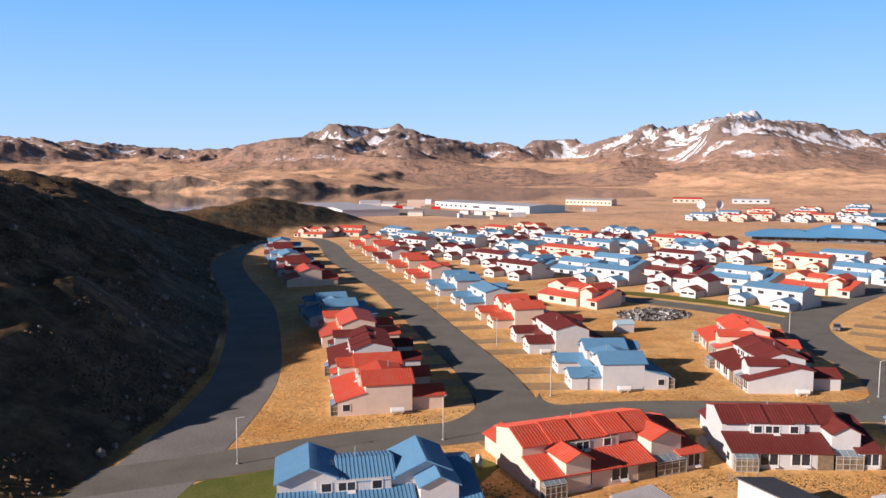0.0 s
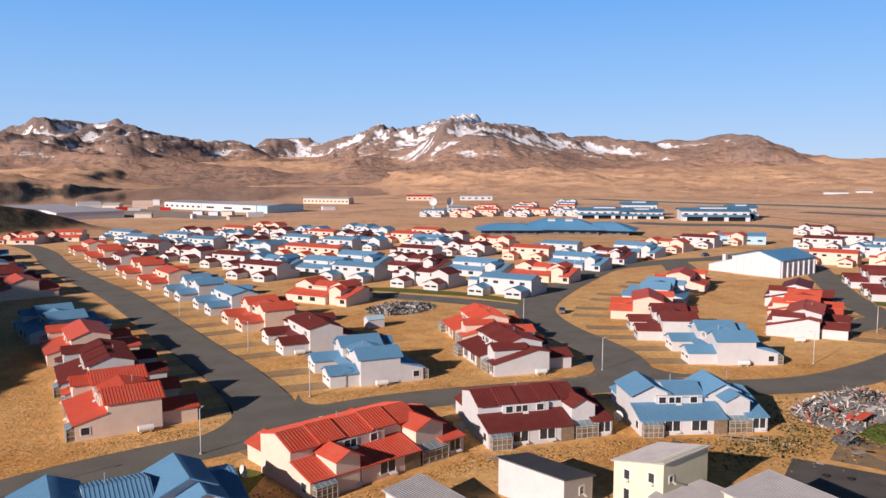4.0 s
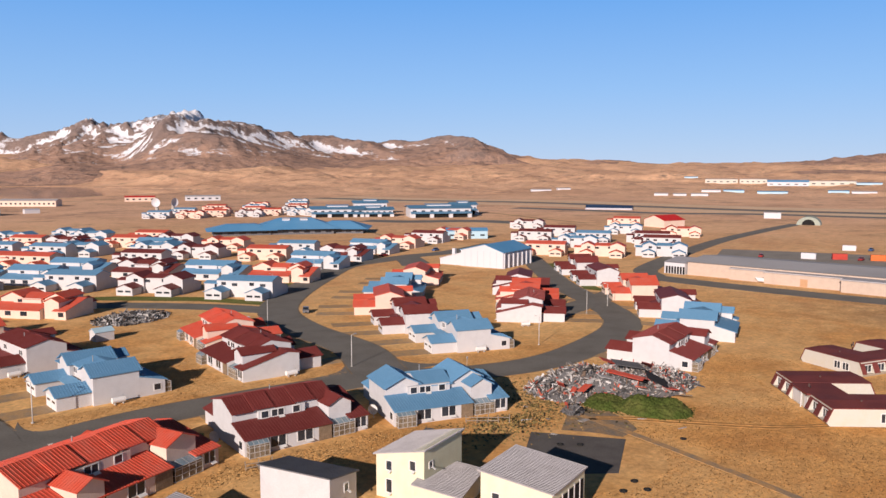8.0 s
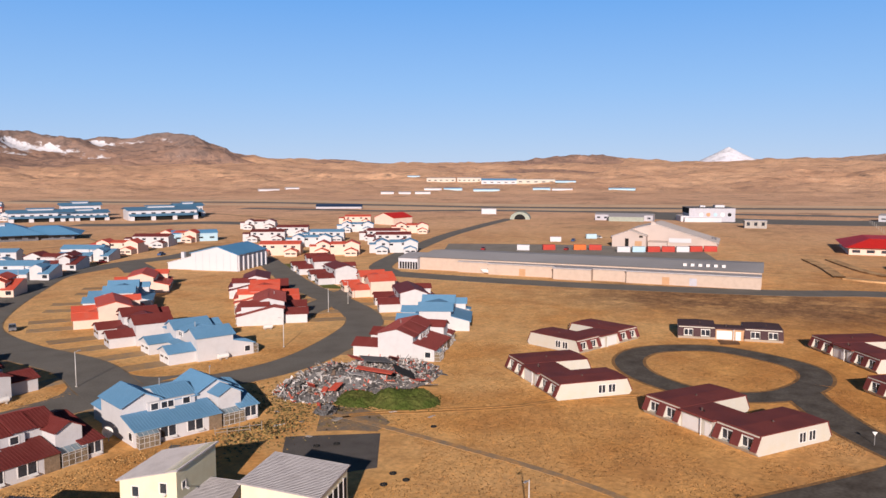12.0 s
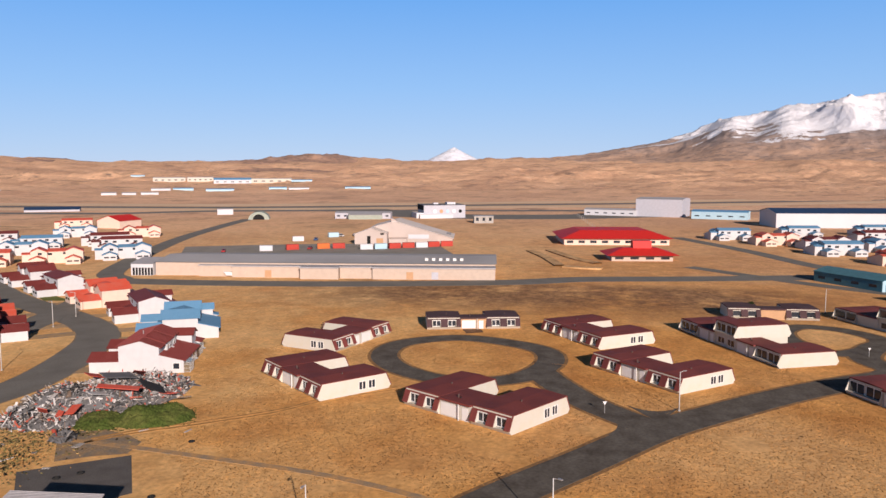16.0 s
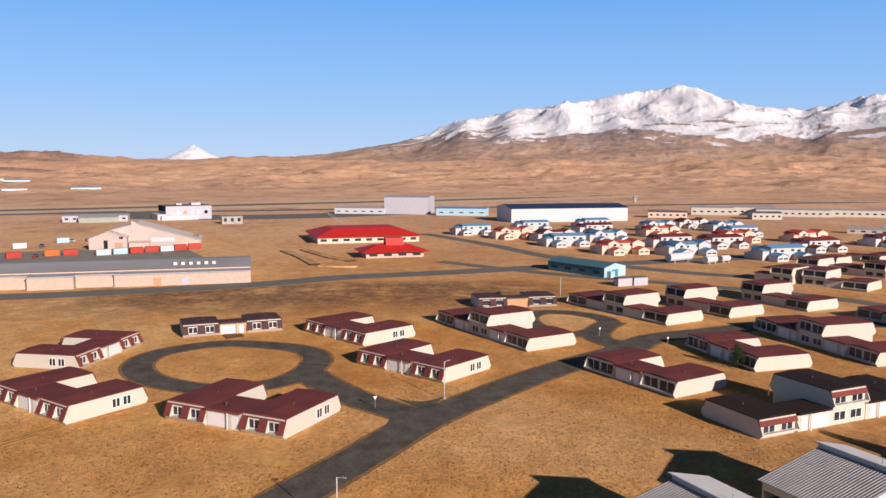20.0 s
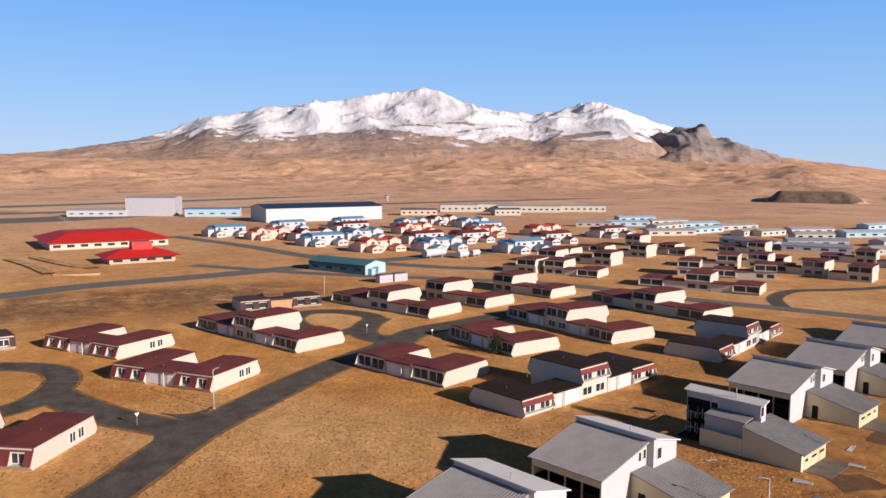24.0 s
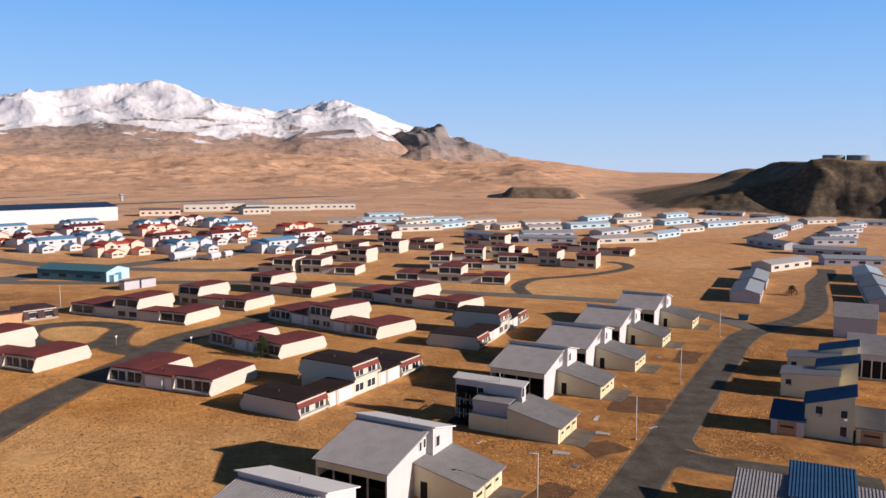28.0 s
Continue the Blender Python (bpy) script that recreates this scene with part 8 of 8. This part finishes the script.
# ---------------------------------------------------------------- hillside tufts, boulders and weeds
def clumps(name, px, py, pz, tall, wide, mat, label, category, rng):
    """Many small pointed tufts in one mesh."""
    n = len(px)
    lift, spread, turn = rng.uniform(0.4, 1.0, n) * tall, rng.uniform(0.5, 1.0, n) * wide, rng.uniform(0, 2 * np.pi, n)
    rings = [np.stack([px + spread * np.cos(turn + k * 2.1), py + spread * np.sin(turn + k * 2.1), pz - 0.1], -1) for k in range(3)]
    lean = rng.normal(0, 0.5, (n, 2)) * spread[:, None]
    rings.append(np.stack([px + lean[:, 0], py + lean[:, 1], pz + lift], -1))
    co = np.stack(rings, 1).reshape(-1, 3)
    base = np.arange(n)[:, None] * 4
    tri = np.concatenate([base + np.array([q]) for q in ([0, 1, 3], [1, 2, 3], [2, 0, 3])], 0)
    me = bpy.data.meshes.new(name)
    me.vertices.add(len(co))
    me.vertices.foreach_set("co", co.ravel())
    me.loops.add(tri.size)
    me.loops.foreach_set("vertex_index", tri.ravel())
    me.polygons.add(len(tri))
    me.polygons.foreach_set("loop_start", np.arange(0, tri.size, 3))
    me.materials.append(mat)
    me.update()
    return tagged(new(name, me), label, category, kind="stuff")


rng = np.random.RandomState(5)
# tufts as dark as the hillside below, its shade put into their colours
SHADE_TUFTS = scrap_material("dark_heath_tufts", [(0.095, 0.06, 0.032), (0.13, 0.08, 0.04), (0.06, 0.042, 0.024), (0.19, 0.11, 0.05), (0.10, 0.075, 0.034), (0.14, 0.09, 0.048)])
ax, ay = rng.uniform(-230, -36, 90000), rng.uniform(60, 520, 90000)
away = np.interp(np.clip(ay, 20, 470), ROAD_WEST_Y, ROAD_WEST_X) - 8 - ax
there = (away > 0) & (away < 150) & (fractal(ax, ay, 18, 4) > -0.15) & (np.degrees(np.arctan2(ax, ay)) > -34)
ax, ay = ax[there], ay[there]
clumps("heath", ax, ay, land(ax, ay), 0.4, 0.6, SHADE_TUFTS, "dark brown tufts on the hillside, its shade put into their colour", "heath", rng)
BOULDER = material("grey_lichen_boulder", (0.20, 0.185, 0.165), 0.95, spots=0.25, second=(0.11, 0.10, 0.085), scale=0.8, grain=4, bump=0.5)
rnd, k = random.Random(31), Shape()
for _ in range(240):
    y = rnd.uniform(70, 330)
    x = float(np.interp(y, ROAD_WEST_Y, ROAD_WEST_X)) - 9 - rnd.random() ** 1.7 * 70
    z, w = float(land(np.array(x), np.array(y))), rnd.uniform(0.25, 0.6) * (2.4 if rnd.random() < 0.12 else 1.0)
    ring = [(x + w * rnd.uniform(0.7, 1.2) * math.cos(a), y + w * rnd.uniform(0.7, 1.2) * math.sin(a)) for a in (0.0, 1.05, 2.1, 3.15, 4.2, 5.25)]
    low = [(a, b, z - 0.3) for a, b in ring]
    mid = [(x + (a - x) * 0.9, y + (b - y) * 0.9, z + w * rnd.uniform(0.35, 0.7)) for a, b in ring]
    k.add(low + mid + [(x + rnd.uniform(-0.2, 0.2) * w, y, z + w * rnd.uniform(0.8, 1.1))], [(i, (i + 1) % 6, 6 + (i + 1) % 6, 6 + i) for i in range(6)] + [(6 + i, 6 + (i + 1) % 6, 12) for i in range(6)])
solo("boulders", k, BOULDER, "grey boulders scattered over the dark hillside", "boulder", kind="stuff")
WEED = scrap_material("olive_weeds", [(0.20, 0.165, 0.05), (0.30, 0.21, 0.07), (0.12, 0.11, 0.03), (0.42, 0.26, 0.09), (0.24, 0.17, 0.06), (0.16, 0.11, 0.045)])
STRAW = scrap_material("tall_straw", [(0.56, 0.32, 0.11), (0.50, 0.28, 0.09), (0.62, 0.37, 0.14), (0.46, 0.25, 0.08)])
for kind, mat, label, places in (("weeds", WEED, "olive weeds between the houses and the rubble", ((78, 91, 6, 3, 1100), (88, 95, 4, 3, 400), (91, 84, 3, 3, 200), (6, 92, 3, 3, 300), (94, 101, 5, 3, 300))),
                                 ("tall_grass", STRAW, "tall straw-coloured grass along the gardens", ((62, 97, 8, 2, 1600), (38, 98, 8, 2, 1300), (18, 92, 8, 2, 800), (85, 92, 8, 4, 900), (68, 134, 6, 2, 700), (-6, 124, 6, 2, 700), (110, 127, 5, 2, 500)))):
    wx = np.concatenate([rng.normal(cx, sx, number) for cx, cy, sx, sy, number in places])
    wy = np.concatenate([rng.normal(cy, sy, number) for cx, cy, sx, sy, number in places])
    clear = np.ones(len(wx), bool)
    for line, half in ROAD_LINES:
        for p in line:
            clear &= np.hypot(wx - p.x, wy - p.y) > half + 1.0
    for use, m in FOOTPRINTS:
        if use == "family":
            clear &= ~((np.abs(m[0][0] * wx + m[0][1] * wy + m[0][3]) < 12) & (np.abs(m[1][0] * wx + m[1][1] * wy + m[1][3] - 2.5) < 13))
    wx, wy = wx[clear], wy[clear]
    clumps(kind, wx, wy, np.zeros(len(wx)), 0.24 if kind == "weeds" else 0.14, 0.5 if kind == "weeds" else 0.3, mat, label, "weeds" if kind == "weeds" else "grass", rng)

# ---------------------------------------------------------------- tall dry grass on the nearer ground
SIZES = {"family": (-11.5, 11.5, -10.8, 16.0), "mansard": (-0.5, 15, -0.5, 38), "shed": (-14.8, 14.8, -14, 11), "lamp": (0, 0, 0, 0), "dish": (0, 0, 0, 0), "tank": (0, 0, 0, 0), "row": (-14, 14, -5, 5), "car": (-2, 2, -1, 1)}
rng = np.random.RandomState(11)
count = 560000
bearing = np.radians(rng.uniform(-33, 168, count))
reach = np.sqrt(rng.uniform(52 ** 2, 175 ** 2, count))
gx, gy = reach * np.sin(bearing), reach * np.cos(bearing)
keep = (np.abs(land(gx, gy)) < 0.3) & (fractal(gx, gy, 9, 3) > -0.55)
ragged = 0.15 + 0.55 * fractal(gx, gy, 3.0, 3)
for line, half in ROAD_LINES:
    for p, q in zip(line[:-1], line[1:]):
        dx, dy = q.x - p.x, q.y - p.y
        k = np.clip(((gx - p.x) * dx + (gy - p.y) * dy) / max(dx * dx + dy * dy, 1e-6), 0, 1)
        keep &= np.hypot(gx - p.x - k * dx, gy - p.y - k * dy) > half + ragged
for kind, m in FOOTPRINTS:
    x0, x1, y0, y1 = SIZES.get(kind, (0, 0, 0, 0))
    lx = m[0][0] * gx + m[0][1] * gy + m[0][3]
    ly = m[1][0] * gx + m[1][1] * gy + m[1][3]
    keep &= ~((lx > x0) & (lx < x1) & (ly > y0) & (ly < y1))
for x, y, r in ((-28, 94, 11), (54, 79, 9), (57, 66, 9), (40, 84, 8), (25, 83, 7), (75, 75, 13), (108, 94, 17), (101, 82, 8), (88.5, 82, 6.5), (68, -92.5, 5), (60, -69.5, 4), (80, -128, 4.5), (42, -99, 9), (50, -119, 8), (55, -133, 9), (31, -68, 12), (92, 92, 8), (18.5, 131, 4.5), (3, 124, 3.5), (74, 131, 3.5), (88, 130, 3.5)):
    keep &= np.hypot(gx - x, gy - y) > r
gx, gy = gx[keep], gy[keep]
n = len(gx)
lift, spread, turn = rng.uniform(0.02, 0.075, n), rng.uniform(0.08, 0.18, n), rng.uniform(0, 2 * np.pi, n)
corners = []
for k in range(3):
    a = turn + k * 2.1
    corners.append(np.stack([gx + spread * np.cos(a), gy + spread * np.sin(a), np.full(n, -0.03)], -1))
lean = rng.normal(0, 0.14, (n, 2))
tip = np.stack([gx + lean[:, 0], gy + lean[:, 1], lift], -1)
verts = np.stack(corners + [tip], 1).reshape(-1, 3)
first = np.arange(n)[:, None] * 4
faces = np.concatenate([first + np.array([[0, 1, 3]]), first + np.array([[1, 2, 3]]), first + np.array([[2, 0, 3]])], 0)
DRY_GRASS = material("dry_grass_blades", (0.54, 0.275, 0.088), 0.9, spots=0.14, second=(0.41, 0.19, 0.058), scale=0.09, grain=1.3, bump=0.0, amount=0.6)
turf = bpy.data.meshes.new("dry_grass")
turf.vertices.add(len(verts))
turf.vertices.foreach_set("co", verts.ravel())
turf.loops.add(faces.size)
turf.loops.foreach_set("vertex_index", faces.ravel())
turf.polygons.add(len(faces))
turf.polygons.foreach_set("loop_start", np.arange(0, faces.size, 3))
turf.materials.append(DRY_GRASS)
turf.update()
tagged(new("dry_grass", turf), "clumps of tall dry golden grass", "grass", kind="stuff")
